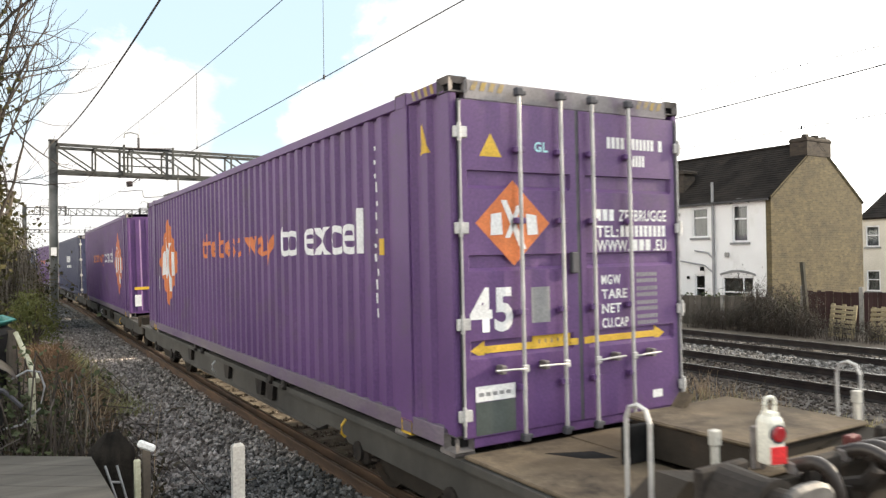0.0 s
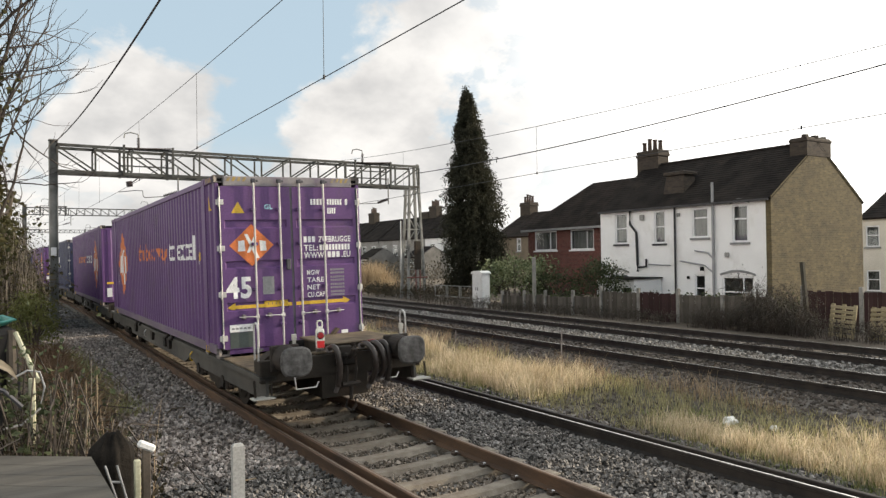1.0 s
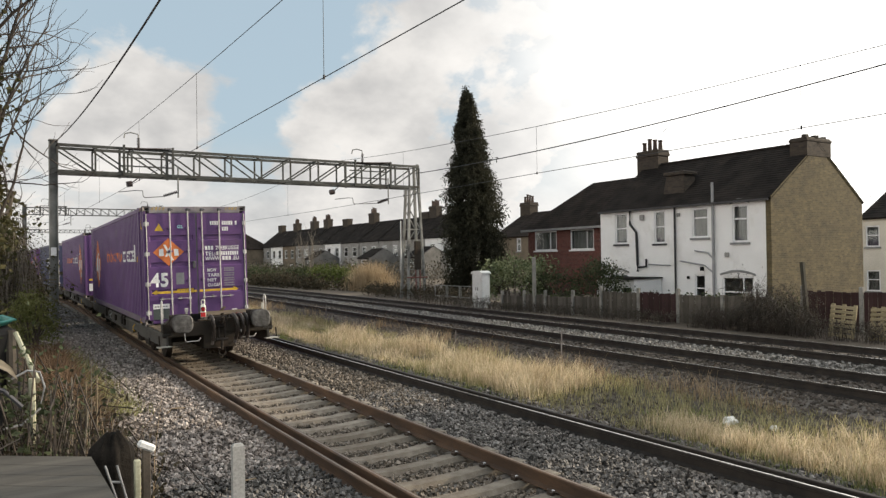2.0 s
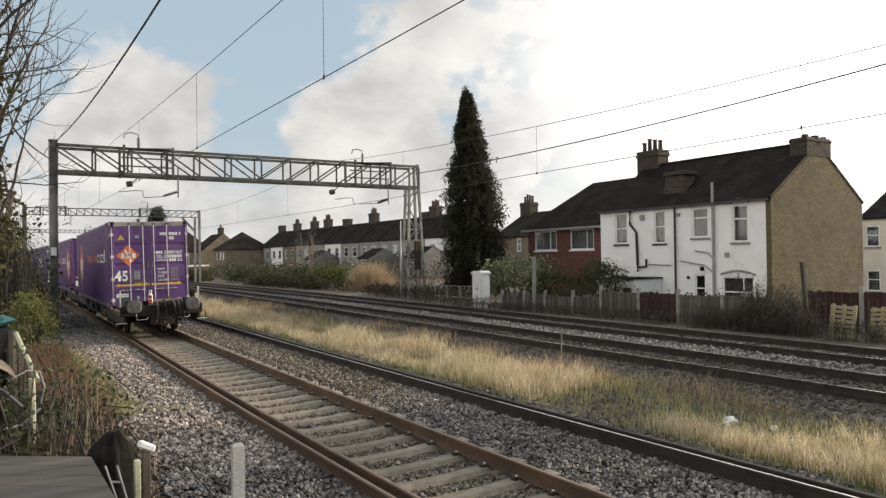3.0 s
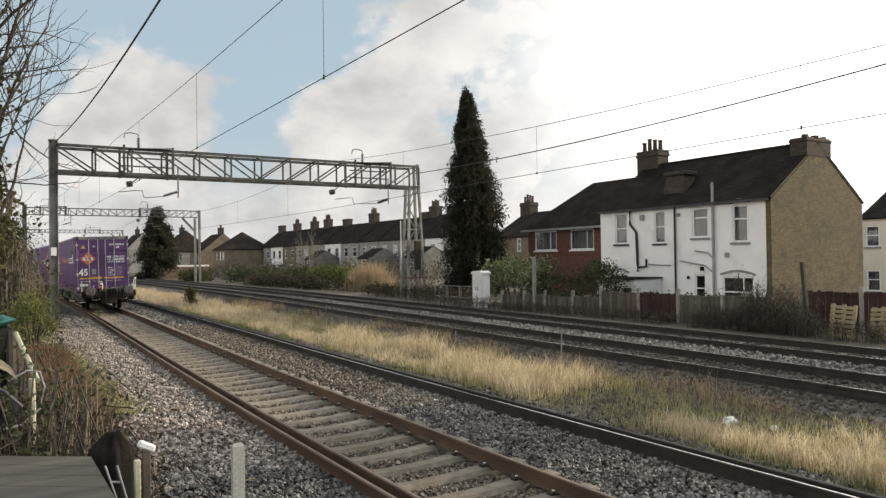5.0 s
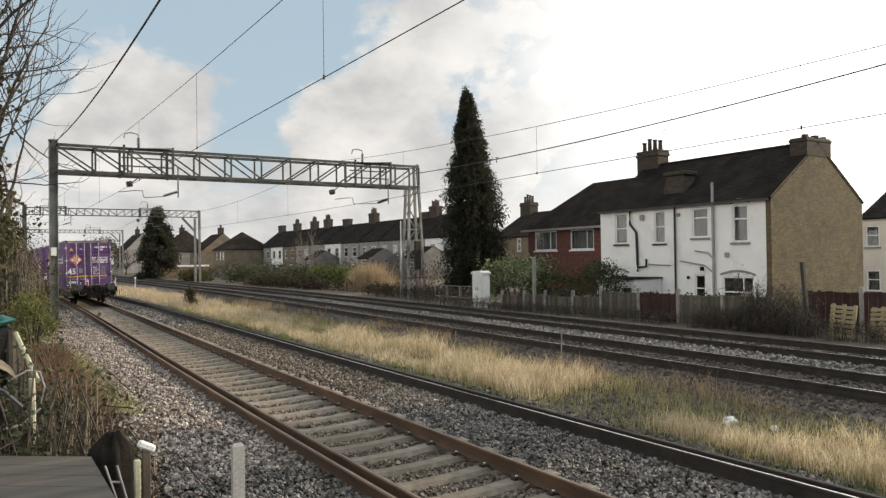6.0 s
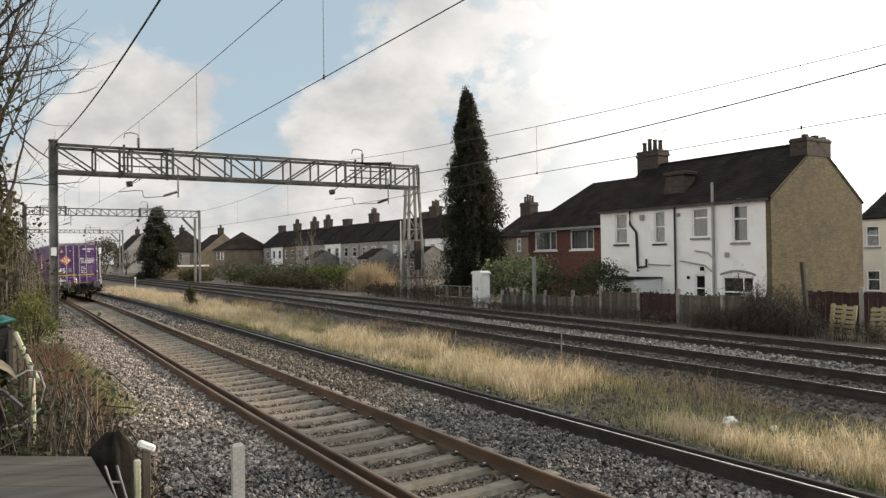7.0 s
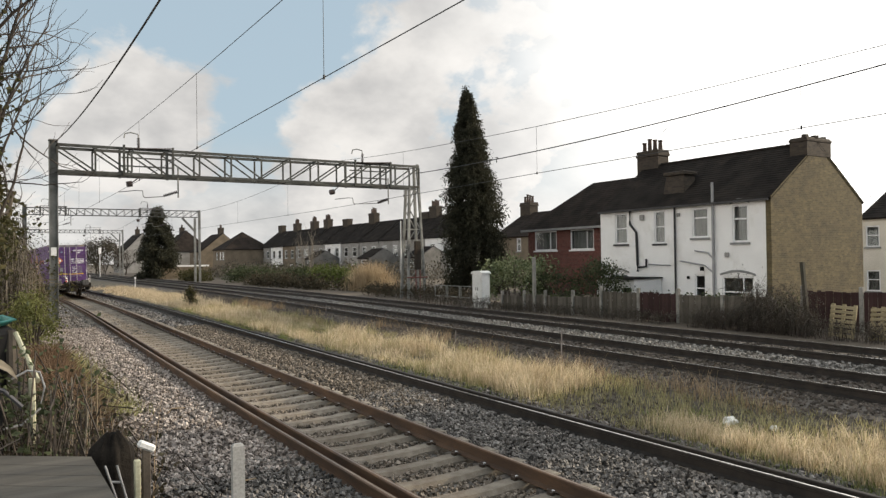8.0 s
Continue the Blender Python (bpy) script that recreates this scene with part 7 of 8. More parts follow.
# behind the fast line
conifer("tall dark cypress tree with ragged drooping sprays", (22.95, 40.0, 0.0), 13.25, 2.15, 6600, 3, 0.22, -0.045)
conifer("smaller dark cypress far along the line", (16.9, 110.0, 0.0), 10.4, 2.9, 2300, 8, 0.42)
# the third stands out of view, added to cast the shade band over the tracks
conifer("unseen cypress added out of view to shade a band of the line", (20.5, 4.1, 0.0), 14.0, 1.7, 2600, 5, 0.42)
bush("big variegated shrub in cream and green", (18.0, 29.3, 0.05), (1.35, 3.2, 1.35), M_VARIEGATED, 130, 11, 0.15)
bush("dark green garden shrub", (18.3, 26.6, 0.05), (1.0, 1.5, 0.95), M_SHRUB, 60, 12, 0.13)
bush("dark rounded evergreen bush beside the white house", (19.6, 25.0, 0.0), (1.0, 1.45, 1.2), M_SHRUB, 90, 13, 0.12)
bush("bright green bush on the bank", (20.6, 57.5, 0.0), (1.6, 5.0, 0.95), M_BRIGHT, 110, 14, 0.22, spread=0.26)
bush("low dark green hedge along the bank", (20.9, 66.0, 0.0), (1.6, 7.0, 0.85), M_SHRUB, 110, 15, 0.24, spread=0.3)
bush("low dark green hedge along the bank", (20.7, 80.0, 0.0), (1.7, 9.0, 0.8), M_SHRUB, 110, 16, 0.26, spread=0.32)
bush("dark brown undergrowth by the fast line", (18.6, 62.0, 0.0), (1.0, 13.0, 0.5), M_DARK_LEAF, 130, 17, 0.24, spread=0.3)
bush("brown scrub beyond the bank", (18.5, 95.0, 0.0), (1.4, 6.0, 0.55), M_IVY, 80, 18, 0.3, spread=0.34)
rng = np.random.default_rng(21)
reed = thing("pampas_clump", "large clump of dry tan reeds beside the gantry leg", "reeds")
q = np.stack([rng.normal(20.2, 0.55, 2600), rng.normal(49.6, 1.5, 2600), np.full(2600, 0.0)], 1)
blades("reeds", q, 2.05 * np.exp(-((q[:, 1] - 49.6) / 3.4) ** 2), 0.016, 0.28, M_PAMPAS, reed, rng)
bare_tree("bare grey shrub behind the reeds", (21.9, 66.0, 0), [(0.3, (math.cos(a), math.sin(a), 2.6), 2.2, 0.04) for a in np.arange(0, 6.2, 0.55)], 1.2, 0.1, 31, 3, wander=0.12, limb_mat=M_STRAW_TWIG)
# out of view; added so that its twigs dim the sun on the doors
bare_tree("unseen bare tree added out of view to break the sunlight", (19.5, -0.6, 0), [(4.5 + 0.42 * k, (math.cos(k * 2.4), math.sin(k * 2.4), 1.0), 2.1, 0.06) for k in range(14)], 10.5, 0.2, 47, 4, split=4)
for i, (x, y, hh, sd) in enumerate(((11.0, 165.0, 6.5, 41), (16.5, 172.0, 7.5, 42), (5.5, 185.0, 8.0, 43), (20.5, 160.0, 5.5, 44), (-1.5, 190.0, 8.0, 45), (52.0, 22.5, 9.5, 46))):
    bare_tree("bare brown tree in the distance", (x, y, 0), [(hh * 0.22, (math.cos(a), math.sin(a), 1.3), hh * 0.42, 0.09) for a in np.arange(0, 6.2, 0.9)], hh * 0.6, 0.16, sd, 4, split=4)
bush("brown leafless thicket of trees far along the line", (17.2, 168.0, 0.0), (4.2, 4.0, 4.2), M_HEDGE, 150, 19, 0.34, spread=0.5)
thicket("dark bramble hedge in front of the fence", 14.7, 15.5, 12.0, 16.0, lambda x, y: 0.03, 0.78, 650, 51, M_TWIG, M_HEDGE, 7500, 0.035, r=0.005)
thicket("tall dark bramble heap in front of the gable", 14.8, 15.5, 12.5, 14.0, lambda x, y: 0.03, 1.75, 260, 56, M_TWIG, M_HEDGE, 4500, 0.04, r=0.005)
thicket("thin red-stemmed scrub beside the pallets", 14.4, 15.2, 9.5, 12.2, lambda x, y: 0.03, 0.7, 200, 57, M_TWIG, M_HEDGE, 1200, 0.035, r=0.005)
thicket("dark undergrowth at the foot of the fence", 14.7, 15.5, 17.0, 34.0, lambda x, y: 0.05, 0.55, 700, 52, M_TWIG, M_HEDGE, 5000, 0.05, r=0.005)
thicket("brambles below the gantry leg", 16.4, 18.4, 33.0, 44.0, lambda x, y: 0.03, 0.9, 260, 53, M_TWIG, M_DARK_LEAF, 5000, 0.1)
thicket("garden scrub behind the fence", 16.4, 19.5, 14.0, 24.0, lambda x, y: 0.03, 0.9, 240, 54, M_TWIG, M_SHRUB, 4500, 0.1)
thicket("scrub on the bank below the terrace", 23.0, 32.0, 55.0, 118.0, lambda x, y: 0.0, 2.1, 900, 55, M_STRAW_TWIG, M_HEDGE, 16000, 0.2, r=0.014)


def bank_z(x, y):
    return ground_z(x - on_line(y)[0].x)


# the near side of the line
bare_tree("bare tree with ivy on its trunk beside the line", (-4.15, 20.0, -0.5),
          [(z, (0.32 + 0.35 * math.cos(k * 2.1), 0.45 * math.sin(k * 2.4), 1.5 + 0.3 * math.sin(k)), 2.1, 0.042) for k, z in enumerate((3.6, 4.0, 4.4, 4.8, 5.2, 5.5, 5.9, 6.2, 6.6, 6.9, 7.3, 7.6, 8.0, 8.4))],
          9.3, 0.10, 62, 3, 900, 4, 0.13)
bare_tree("bare ivy-clad tree on the near bank", (-3.95, 30.0, -0.5),
          [(2.0, (0.3, 0.3, 0.8), 1.4, 0.03), (3.0, (-0.2, 0.4, 1.0), 1.6, 0.03), (3.6, (0.3, -0.2, 1.0), 1.6, 0.03), (4.2, (0.1, 0.1, 1.0), 1.5, 0.03)], 6.0, 0.16, 63, 3, 4200)
thicket("tan tangle of dead brambles on the near bank", -4.6, -2.75, 29.0, 38.0, bank_z, 3.3, 1900, 64, M_STRAW_TWIG, M_IVY, 11000, 0.08, r=0.007, arch=0.34)
thicket("fine grey-brown scrub at the foot of the bank", -4.4, -3.0, 29.0, 36.0, bank_z, 4.4, 1900, 68, M_TWIG, M_IVY, 7000, 0.07, r=0.006, arch=0.2)
thicket("pale dead canes at the foot of the bank", -4.2, -2.7, 30.0, 36.0, bank_z, 3.6, 500, 69, M_CANE, M_IVY, 0, 0.06, r=0.007, arch=0.25)
thicket("dead brambles along the foot of the masts", -6.0, -2.7, 30.0, 75.0, bank_z, 2.9, 700, 65, M_CANE, M_IVY, 12000, 0.16, r=0.015)
thicket("overgrown near bank in the distance", -9.0, -3.2, 75.0, 190.0, bank_z, 3.6, 700, 66, M_TWIG, M_IVY, 12000, 0.3, r=0.03)
thicket("dark brambles close to the path", -4.6, -3.2, 6.6, 12.0, bank_z, 1.4, 560, 67, M_TWIG, M_DARK_LEAF, 5200, 0.06, r=0.006)
thicket("leafy dark brambles over the junk", -4.6, -3.8, 7.0, 9.2, bank_z, 2.0, 170, 73, M_TWIG, M_SHRUB, 2600, 0.06, r=0.006, arch=0.5)
thicket("dark twigs over the torn sheeting", -3.78, -3.34, 6.0, 7.3, bank_z, 1.55, 110, 72, M_TWIG, M_DARK_LEAF, 900, 0.05, r=0.006, arch=0.4)
bush("bright green bush beside the ballast", (-3.05, 25.3, -0.35), (0.6, 2.0, 1.0), M_OLIVE, 120, 71, 0.09, spread=0.14)
rng = np.random.default_rng(81)
fern = thing("dead_bracken_bank", "rust-brown dead bracken standing beside the ballast", "bracken", kind="stuff")
n = 5200
q = np.stack([rng.normal(-3.18, 0.13, n), rng.uniform(11.0, 22.0, n), np.zeros(n)], 1)
q[:, 0] += (q[:, 1] - 11) * 0.02
q[:, 2] = [bank_z(a, b) for a, b, _ in q]
blades("fronds", q, 0.66, 0.012, 0.85, M_RUSTY_FERN, fern, rng)
stalks = thing("dry_stalks", "tall pale dead stalks among dark brambles", "weeds", kind="stuff")
n = 150
q = np.stack([rng.uniform(-4.1, -2.95, n), rng.uniform(7.4, 12.5, n), np.zeros(n)], 1)
q[:, 2] = [bank_z(a, b) for a, b, _ in q]
blades("stalks", q, 1.15, 0.007, 0.35, M_STRAW, stalks, rng)
for k in range(16):
    x, y = rng.uniform(-3.95, -3.42), rng.uniform(7.5, 8.2)
    top = rng.uniform(0.95, 1.36)
    bend = rng.uniform(-0.06, 0.10)
    bm = bmesh.new()
    pipe(bm, smooth_curve([(x, y, bank_z(x, y) - 0.05), (x + bend * 0.2, y, 0.45), (x + bend * 0.7, y - 0.03, 0.85), (x + bend, y + 0.05, top)]), rng.uniform(0.004, 0.009), 5)
    part("stem", bm, M_STRAW_TWIG if k % 3 else M_CANE, stalks)
verge = thing("green_verge_grass", "pale green grass at the edge of the ballast", "grass", kind="stuff")
n = 2600
q = np.stack([rng.normal(-2.42, 0.22, n), rng.uniform(13.0, 23.0, n), np.zeros(n)], 1)
q[:, 2] = [bank_z(a, b) for a, b, _ in q]
blades("grass_blades", q, 0.26, 0.006, 0.6, M_VERGE, verge, rng)


def strip_grass(name, label, n, u0, u1, s0, s1, h, w, mat, seed, mask, bias=1.6):
    """Tufts along the strip between the lines, thick and thin by noise."""
    rng = np.random.default_rng(seed)
    g = thing(name, label, "grass", kind="stuff")
    pts, hs = [], []
    while len(pts) < n:
        s = s0 + (s1 - s0) * rng.random() ** bias
        u = rng.uniform(u0, u1)
        k = noise.noise(Vector((s * 0.42, u * 0.9, seed * 0.37)))
        if not mask(s, u, k):
            continue
        p = along(s, u + 0.02 * s * (u - u0) / (u1 - u0), 0)
        for _ in range(6):
            a, b = rng.normal(size=2) * 0.06
            pts.append((p.x + a, p.y + b, ground_z(u) - 0.01))
            hs.append(h * (0.7 + 0.8 * k) * rng.uniform(0.4, 1.35) * min(1.0, 0.55 + 0.035 * s))
    return blades("grass_blades", np.array(pts), np.array(hs), w * (1 + 0.02 * np.array([p[1] for p in pts])), 0.55, mat, g, rng)


# bright blades are left out from 7.6 to 10.2 m to imitate a shade band
strip_grass("golden_grass", "tall dry golden grass between the lines", 54000, 3.6, 5.0, 3.0, 80.0, 0.40, 0.0040, M_DRY, 91,
            lambda s, u, k: (k > -0.22 and not 7.6 < s < 10.2) if s < 12 else k > -0.4, 2.0)
strip_grass("pale_grass", "thin grey-green grass between the lines", 20000, 3.4, 5.5, 3.0, 40.0, 0.36, 0.0034, M_GREYGRASS, 92, lambda s, u, k: k < 0.25)
strip_grass("green_tufts", "low green tufts beside the dark rail", 9000, 3.2, 4.6, 4.0, 45.0, 0.15, 0.0045, M_GREEN, 93, lambda s, u, k: k > 0.0)
strip_grass("dead_weeds", "thin dead weeds on the old ballast", 2600, 5.2, 6.3, 4.0, 40.0, 0.42, 0.0025, M_STRAW, 94, lambda s, u, k: k > 0.1)


# ---- close to the camera, on the near bank ----
M_LID = material("weathered_grey_planks", (0.055, 0.05, 0.043), (0.098, 0.089, 0.076), 1.5, 0.85, bump=0.3, fine=30, stretch=(0.35, 3.0, 1), vary=0.12, spec=0.2, stain=((0.055, 0.05, 0.044), 1.2, 0.5, 0.75))
M_TAN_SHEET = material("faded_tan_sheet", (0.30, 0.26, 0.19), (0.42, 0.37, 0.28), 1.5, 0.7, bump=0.1, fine=30, stain=((0.18, 0.16, 0.11), 1.6, 0.5, 0.75))
M_PALE_STICK = material("pale_weathered_wood", (0.30, 0.29, 0.20), (0.46, 0.45, 0.33), 3.0, 0.85, bump=0.2, fine=60)
M_TEAL = material("teal_plastic", (0.03, 0.15, 0.125), (0.05, 0.21, 0.17), 3.0, 0.4, bump=0.05)
M_BLACK_PLASTIC = material("black_sheet", (0.012, 0.012, 0.012), (0.028, 0.026, 0.025), 2.0, 0.85, bump=0.1, spec=0.15)
M_SACK = material("dark_rotten_sacking", (0.008, 0.007, 0.006), (0.021, 0.018, 0.015), 5.0, 0.95, bump=0.6, fine=40, spec=0.1, stain=((0.035, 0.031, 0.026), 3.0, 0.58, 0.75))
M_WHITE_PLASTIC = material("white_plastic", (0.68, 0.68, 0.66), (0.78, 0.78, 0.76), 4.0, 0.4, bump=0.02)

M_PALE_POST = material("pale_concrete_post", (0.30, 0.295, 0.28), (0.40, 0.39, 0.37), 3.0, 0.9, bump=0.2, fine=60, stain=((0.2, 0.195, 0.17), 2.5, 0.55, 0.75))
post = thing("fence_post", "grey square fence post with a chamfered top", "post")
bm = bmesh.new()
stack_rings(bm, -2.995, -2.918, 4.77, 4.82, [(-0.7, 0), (1.14, 0), (1.155, -0.012)])
part("shaft", bm, M_PALE_POST, post)
bm = bmesh.new()
solid(bm, (-3.42, 5.46, -0.7), (-3.365, 5.5, 1.04), 0.006)
bank_post = thing("stake", "brown wooden stake with a white plastic cap", "stake")
part("shaft", bm, M_BARK, bank_post)
bm = bmesh.new()
solid(bm, (-3.475, 5.44, -0.7), (-3.435, 5.48, 0.98), 0.006)
part("batten", bm, M_PALE_STICK, bank_post)
bm = bmesh.new()
box(bm, (-3.39, 5.48, 1.06), (0.12, 0.06, 0.05), Matrix.Rotation(radians(28), 4, "Y"), 0.012)
part("cap", bm, M_WHITE_PLASTIC, bank_post, "white plastic cap")
bm = bmesh.new()
beam(bm, (-3.2, 9.0, -0.7), (-3.22, 9.0, 0.62), 0.05, 0.05)
tagged(part("stake", bm, M_BARK), "dark thin stake at the edge of the ballast", "stake")

# plank lid of a box beside the camera; the planks' ends follow the fence
lid = thing("plank_box", "grey plank box lid beside the fence", "box")
ax, ay = Vector((0.8, -0.6, 0)), Vector((0.6, 0.8, 0))
for i in range(6):
    bm = bmesh.new()
    w = 0.235
    end = Vector((-3.67, 6.09 - 0.30 * (i + 0.04), 0.9))
    nxt = Vector((-3.67, 6.09 - 0.30 * (i + 1.015), 0.9))
    tops = [end, nxt, nxt - ax * 2.4, end - ax * 2.4]
    lo = [bm.verts.new(p - Vector((0, 0, 0.04))) for p in tops]
    hi = [bm.verts.new(p) for p in tops]
    bm.faces.new(hi)
    bm.faces.new(lo[::-1])
    for k in range(4):
        bm.faces.new((lo[k], lo[(k + 1) % 4], hi[(k + 1) % 4], hi[k]))
    bmesh.ops.recalc_face_normals(bm, faces=bm.faces)
    part("plank", bm, M_LID, lid)
bm = bmesh.new()
prism(bm, [(-3.72, 6.05), (-3.72, 4.3), (-5.5, 5.6), (-5.5, 7.35)], 2, -0.8, 0.855)
part("body", bm, M_BLACK_PLASTIC, lid)

# black sheeting and boards leaning behind the box
sheet = thing("torn_sacking", "dark torn sacking bunched over a rotten stump", "sheeting")
bm = bmesh.new()
rows = []
for i in range(15):
    z = -0.6 + 1.62 * i / 14
    w = 0.26 * (1 - 0.55 * (i / 14) ** 2.5) if i < 14 else 0.05
    ring = []
    for k in range(28):
        a = k * math.tau / 28
        fold = 1 + 0.30 * noise.noise(Vector((math.cos(a) * 2.6, math.sin(a) * 2.6, z * 1.4))) + 0.12 * math.sin(a * 9 + z * 3)
        ring.append(bm.verts.new((-3.60 + 0.10 * (i / 14) + math.cos(a) * w * fold, 6.25 + math.sin(a) * w * fold, z + 0.09 * noise.noise(Vector((math.cos(a) * 2, math.sin(a) * 2, 4.0))) * (i / 14))))
    rows.append(ring)
for a, b in zip(rows, rows[1:]):
    for k in range(28):
        bm.faces.new((a[k], a[(k + 1) % 28], b[(k + 1) % 28], b[k]))
bm.faces.new(rows[-1])
part("sheet", bm, M_SACK, sheet, smooth=True)
bm = bmesh.new()
pipe(bm, [(-3.55, 5.9, 0.35), (-3.47, 5.85, 0.1), (-3.4, 5.8, -0.2)], 0.012, 6)
part("strip", bm, M_WHITE_PLASTIC, sheet)

for pts in ([(-3.60, 5.9, 0.86), (-3.53, 5.86, 0.62), (-3.50, 5.84, 0.4)], [(-3.57, 5.9, 0.74), (-3.50, 5.88, 0.73)], [(-3.52, 5.9, 0.85), (-3.46, 5.86, 0.6), (-3.43, 5.84, 0.4)]):
    bm = bmesh.new()
    pipe(bm, pts, 0.008, 6)
    part("strip", bm, M_PIPE_GREY, sheet)

# upturned tan sheet and leaning poles
tub = thing("upturned_sheet", "faded tan curved sheet lying over junk", "sheet")
bm = bmesh.new()
rows = []
for i in range(9):
    a = -0.9 + 1.9 * i / 8
    rows.append([bm.verts.new((-4.55 + 0.55 * math.sin(a), 7.4 + yy, 1.08 + 0.46 * math.cos(a) - 0.04 * yy)) for yy in (0.0, 0.5, 1.0, 1.4)])
for a, b in zip(rows, rows[1:]):
    for j in range(3):
        bm.faces.new((a[j], b[j], b[j + 1], a[j + 1]))
bmesh.ops.solidify(bm, geom=bm.faces[:], thickness=0.03)
part("shell", bm, M_TAN_SHEET, tub, smooth=True)
bm = bmesh.new()
solid(bm, (-5.3, 7.6, -0.8), (-4.2, 8.7, 1.15))
part("black_box", bm, M_BLACK_PLASTIC, tub)
bm = bmesh.new()
pipe(bm, [(-4.5, 7.38, 1.32), (-4.2, 7.38, 1.26), (-4.06, 7.4, 1.1)], 0.02, 6)
part("edge_strip", bm, M_GASKET, tub)
for a, b, r, m, label in (((-3.93, 7.9, -0.6), (-3.96, 7.9, 1.27), 0.035, M_PALE_STICK, "pale upright wooden pole among brambles"), ((-3.90, 8.1, 1.22), (-4.05, 8.9, 1.62), 0.028, M_PALE_STICK, "pale leaning pole among junk"),
                          ((-4.05, 9.3, -0.5), (-4.08, 9.4, 1.62), 0.06, M_BARK, "dark wooden pole with ragged top"), ((-3.72, 8.6, -0.5), (-3.66, 8.7, 0.75), 0.03, M_BARK, "dark leaning stick among brambles")):
    bm = bmesh.new()
    rod(bm, a, b, r, r * 0.85, 8)
    tagged(part("pole", bm, m), label, "pole", "poles")
bm = bmesh.new()
pipe(bm, [(-4.15, 7.8, 1.28), (-4.0, 7.8, 1.36), (-3.9, 7.8, 1.34), (-3.86, 7.8, 1.2), (-3.9, 7.8, 1.0), (-4.05, 7.75, 0.88), (-4.4, 7.7, 0.84)], 0.010, 6)
tagged(part("hose", bm, M_PIPE_GREY), "grey hose looped over a pole", "hose")
bucket = thing("crate", "teal plastic crate on a pile of junk", "crate", m=pose(-4.25, 9.5, 1.66, 8, -9, 25))
bm = bmesh.new()
stack_rings(bm, -0.17, 0.17, -0.12, 0.12, [(0, -0.05), (0.05, 0.0), (0.05, 0.02), (0.065, 0.02), (0.065, -0.02), (0.02, -0.05)])
part("tub", bm, M_TEAL, bucket)
bm = bmesh.new()
solid(bm, (-0.3, -0.2, -2.2), (0.16, 0.2, -0.01), 0.05)
part("black_box", bm, M_BLACK_PLASTIC, bucket)
# a small dark shrub and litter between the lines
bush("small dark weed shrub between the tracks", tuple(along(42.0, 4.4, -0.05)), (0.3, 0.3, 0.55), M_IVY, 26, 101, 0.1, spread=0.1, name="weed_shrub")
for s, u, k in ((11.1, 2.25, 0.09), (6.9, 4.6, 0.11), (6.3, 4.75, 0.06), (14.0, 3.2, 0.05)):
    bm = bmesh.new()
    bmesh.ops.create_icosphere(bm, subdivisions=2, radius=k)
    for v in bm.verts:
        v.co *= 1 + 0.5 * noise.noise(v.co * 14 + Vector((s, u, 0)))
        v.co.z *= 0.6
    p = along(s, u, ground_z(u) + k * 0.4)
    bmesh.ops.translate(bm, verts=bm.verts, vec=p)
    tagged(part("litter", bm, M_WHITE_PLASTIC), "crumpled white litter on the stones", "litter", "litter")
rng = random.Random(3)
for i in range(2):
    bm = bmesh.new()
    p = along(8.0 + i * 4.7, -2.2 + i * 0.2, -0.2)
    pipe(bm, [p, p + Vector((0.15, 0.1, 0.12)), p + Vector((0.4, 0.25, 0.08))], 0.009, 5)
    tagged(part("twig", bm, M_CANE), "dry twig on the ballast", "twig", "twigs")


# ---- pieces of the track: sleepers, clips and stones ----
sl_me, clip_me = sleeper_mesh(), clip_mesh()
sl_me.materials.append(M_CONCRETE)
clip_me.materials.append(M_CLIP)
clip_me.materials.append(M_FRAME)
for i in range(170):
    s = 0.3175 + i * 0.635 - 3.81
    p, h = on_line(s)
    at = Matrix.Translation((p.x, p.y, 0)) @ Matrix.Rotation(-h, 4, "Z") @ Matrix.Rotation(-CANT, 4, "Y")
    ob = new("sleeper", sl_me)
    ob.parent, ob.matrix_basis = slow_track, at
    if s < 45:
        for u in (-GAUGE, GAUGE):
            c = new("rail_clip", clip_me)
            c.parent, c.matrix_basis = slow_track, at @ Matrix.Translation((u, 0, 0))
stones = thing("ballast_stones", "grey crushed-stone ballast in and beside the track", "ballast", kind="stuff")
# near stones darker, farther ones brighter: shade and sunlight put into the stone colour
ballast("stones", 15000, -3.25, -0.98, 3.5, 9.2, 0.028, 201, stones, 0.085)
ballast("stones", 26000, -3.25, -0.98, 8.6, 32.0, 0.032, 211, stones, 0.085, mat=M_SUNLIT_STONE)
ballast("stones", 22000, -0.70, 0.70, 3.5, 34.0, 0.028, 202, stones, 0.045, True, M_TRACK_STONE)
ballast("stones", 5000, -1.25, -0.98, 3.5, 26.0, 0.03, 214, stones, 0.05, True, M_TRACK_STONE)
ballast("stones", 20000, 0.86, 2.50, 3.5, 12.5, 0.028, 203, stones, 0.085)
ballast("stones", 14000, 0.86, 2.50, 11.0, 30.0, 0.032, 213, stones, 0.085, mat=M_TRACK_STONE)
ballast("stones", 5000, 2.95, 3.6, 3.5, 26.0, 0.036, 204, stones, 0.02)
ballast("stones", 9000, -2.9, 2.5, 28.0, 70.0, 0.06, 205, stones, 0.02)
old_stones = thing("old_ballast_stones", "old ballast of the fast lines, toned pale as sunlit and dark as shaded", "ballast", kind="stuff")
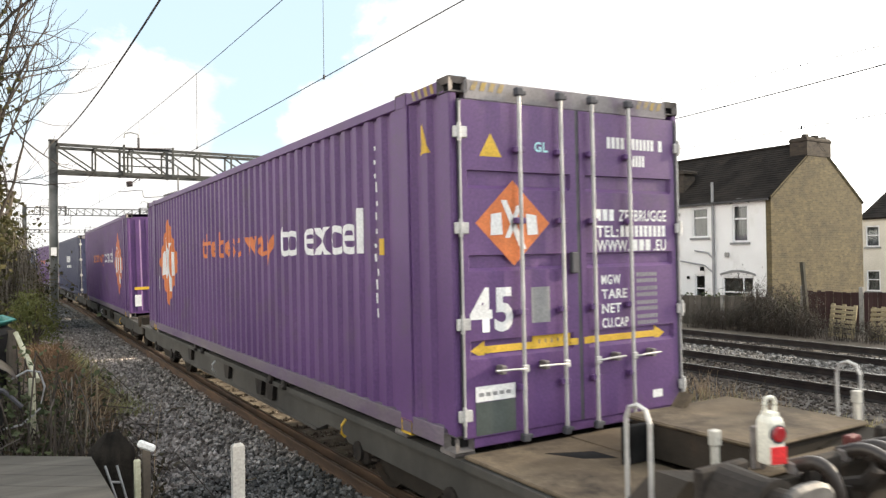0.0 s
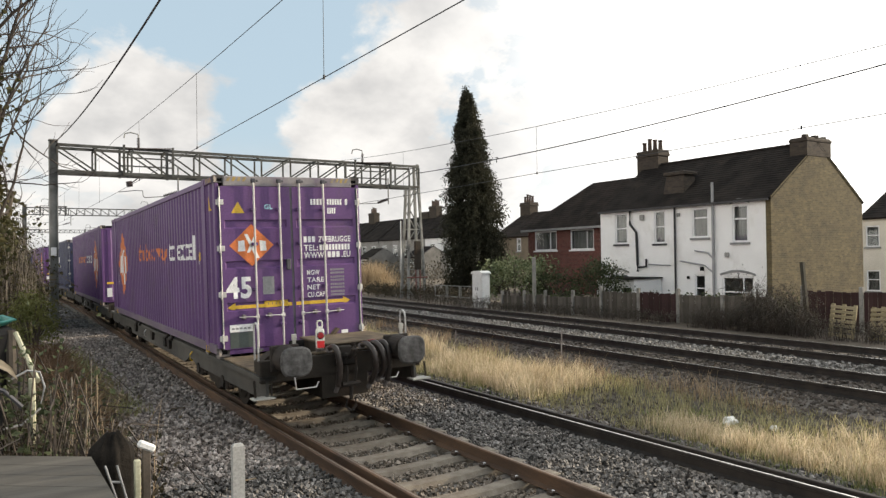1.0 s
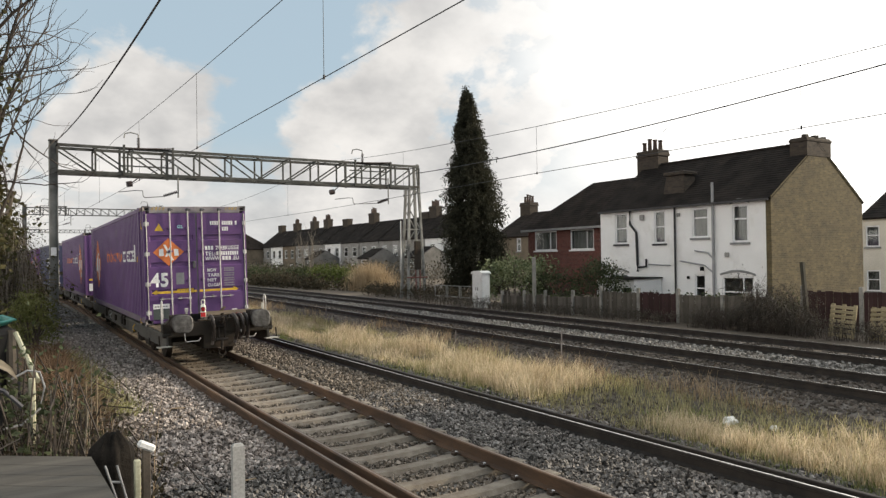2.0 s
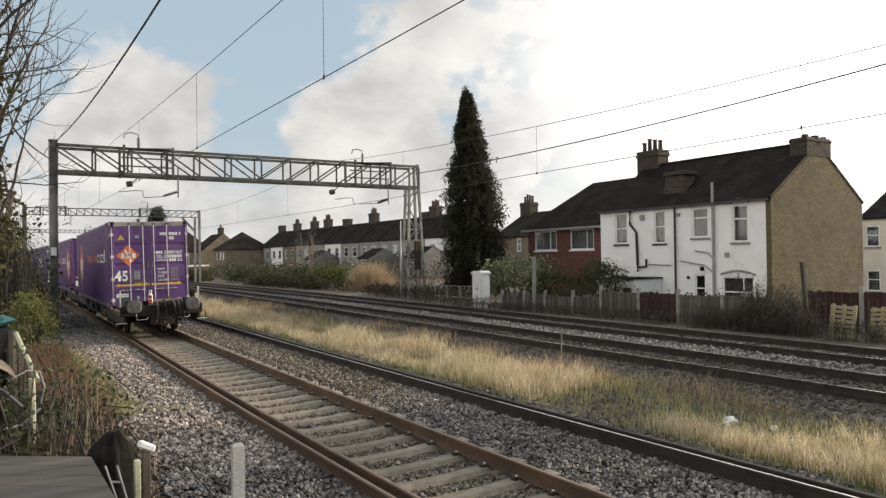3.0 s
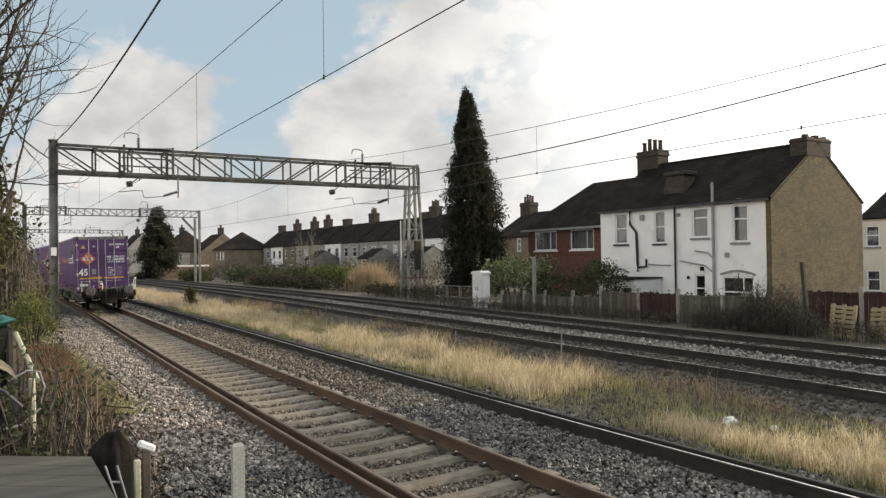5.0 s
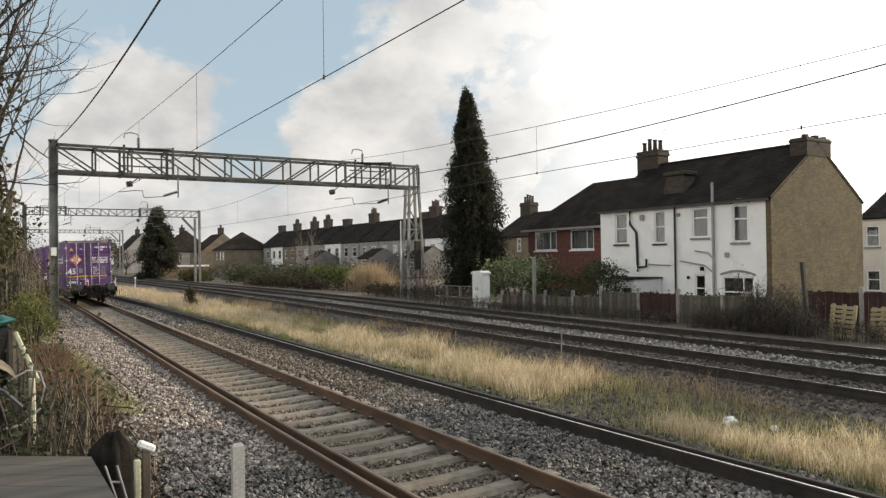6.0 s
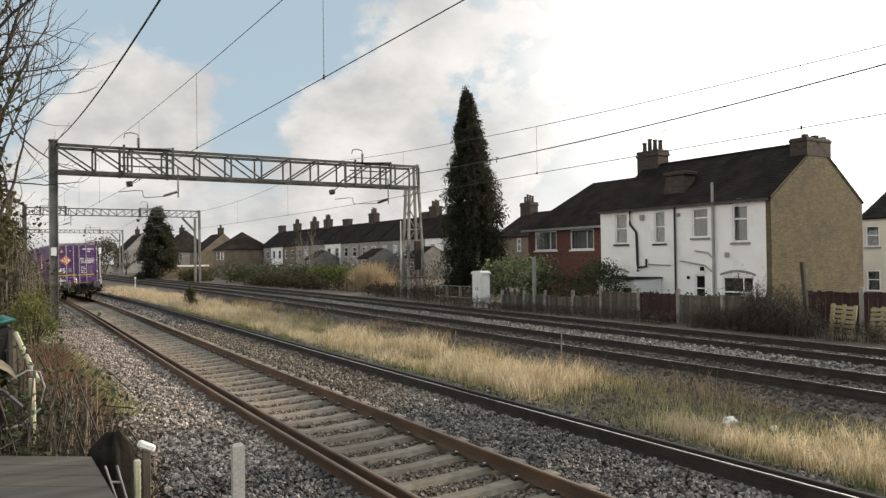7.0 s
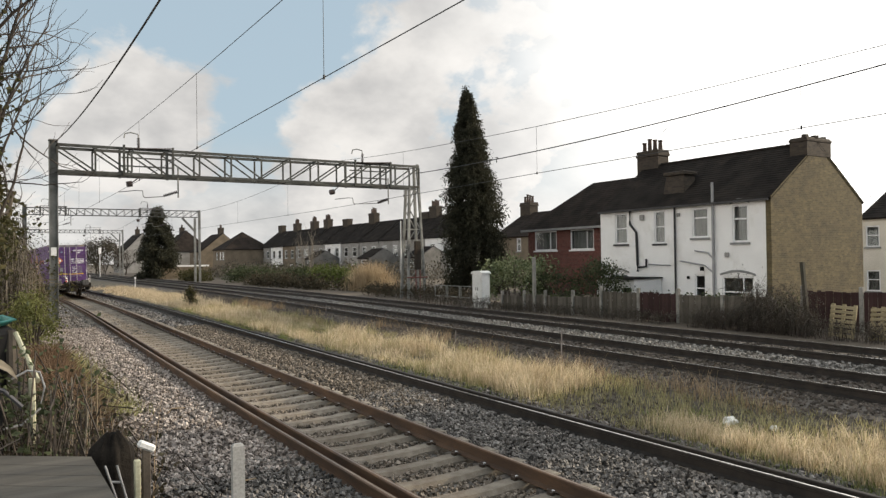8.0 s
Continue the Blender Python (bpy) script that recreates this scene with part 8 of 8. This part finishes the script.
# pale between the tracks, dark inside them: sun and rail shade painted as stone tone
ballast("stones", 14000, 8.3, 9.7, 2.0, 45.0, 0.033, 206, old_stones, 0.08, mat=M_PALE_STONE)
ballast("stones", 6000, 6.6, 8.0, 2.0, 60.0, 0.045, 215, old_stones, 0.03, mat=M_BROWN_STONE)
ballast("stones", 6000, 9.9, 11.3, 2.0, 60.0, 0.045, 216, old_stones, 0.03, mat=M_BROWN_STONE)
ballast("stones", 5000, 11.9, 12.8, 2.0, 45.0, 0.04, 207, old_stones, 0.05, mat=M_PALE_STONE)
ballast("stones", 12000, 5.3, 6.45, 2.0, 60.0, 0.034, 208, old_stones, 0.02, mat=M_BROWN_STONE)
ballast("stones", 13000, 3.2, 5.7, 2.0, 32.0, 0.024, 209, old_stones, 0.02, mat=M_BROWN_STONE)


# ---- what moves ----
def travel(t):
    """Distance of the last container's door from the camera's cross-line."""
    return 4.737 + 6.909 * t + 0.1318 * t ** 2 + 0.004968 * t ** 3 - 0.0026 * t ** 4 + lag(t)


def lag(t):
    """How far the train is ahead of its even run at t seconds."""
    return float(np.interp(t, (0.0, 0.5, 1.0, 1.5, 3.0, 4.0, 6.0, 8.0), (0.02, -0.02, 0.12, 0.10, 0.08, 0.20, 0.0, -0.25)))


def lean(s):
    """The body leans over as it runs onto the curve."""
    return CANT * (0.2 + 0.8 * max(0.0, min(1.0, (s - 3.0) / 8.0)))


def car_pose(s):
    a, b = on_line(s + 2.0)[0], on_line(s + 12.0)[0]
    d = (b - a).normalized()
    o = a - 2.0 * d
    return Matrix.Translation((o.x, o.y, 0)) @ Matrix.Rotation(-math.atan2(d.x, d.y), 4, "Z") @ Matrix.Translation(((lean(s) - CANT) * 2.2, 0, 0)) @ Matrix.Rotation(-lean(s), 4, "Y")


def motions():
    times = [i / 10 for i in range(81)]
    spins = [i / 15 for i in range(121)]
    for i, (wagon, sets, load) in enumerate(TRAIN):
        walk(wagon, [(t, car_pose(travel(t) + PITCH * i)) for t in times])
        turn = pose(0, CL, 0, rz=180) if i in (1, 3) else Matrix()
        walk(load, [(t, car_pose(travel(t) + PITCH * i) @ Matrix.Translation((0, 0, DECK_Z)) @ turn) for t in times])
        for w in sets:
            at = w.location.copy()
            walk(w, [(t, pose(*at, rx=-math.degrees((travel(t) - travel(0)) / WHEEL_R))) for t in spins])
    walk(LAMP, [(t, car_pose(travel(t)) @ LAMP_AT) for t in times])


motions()
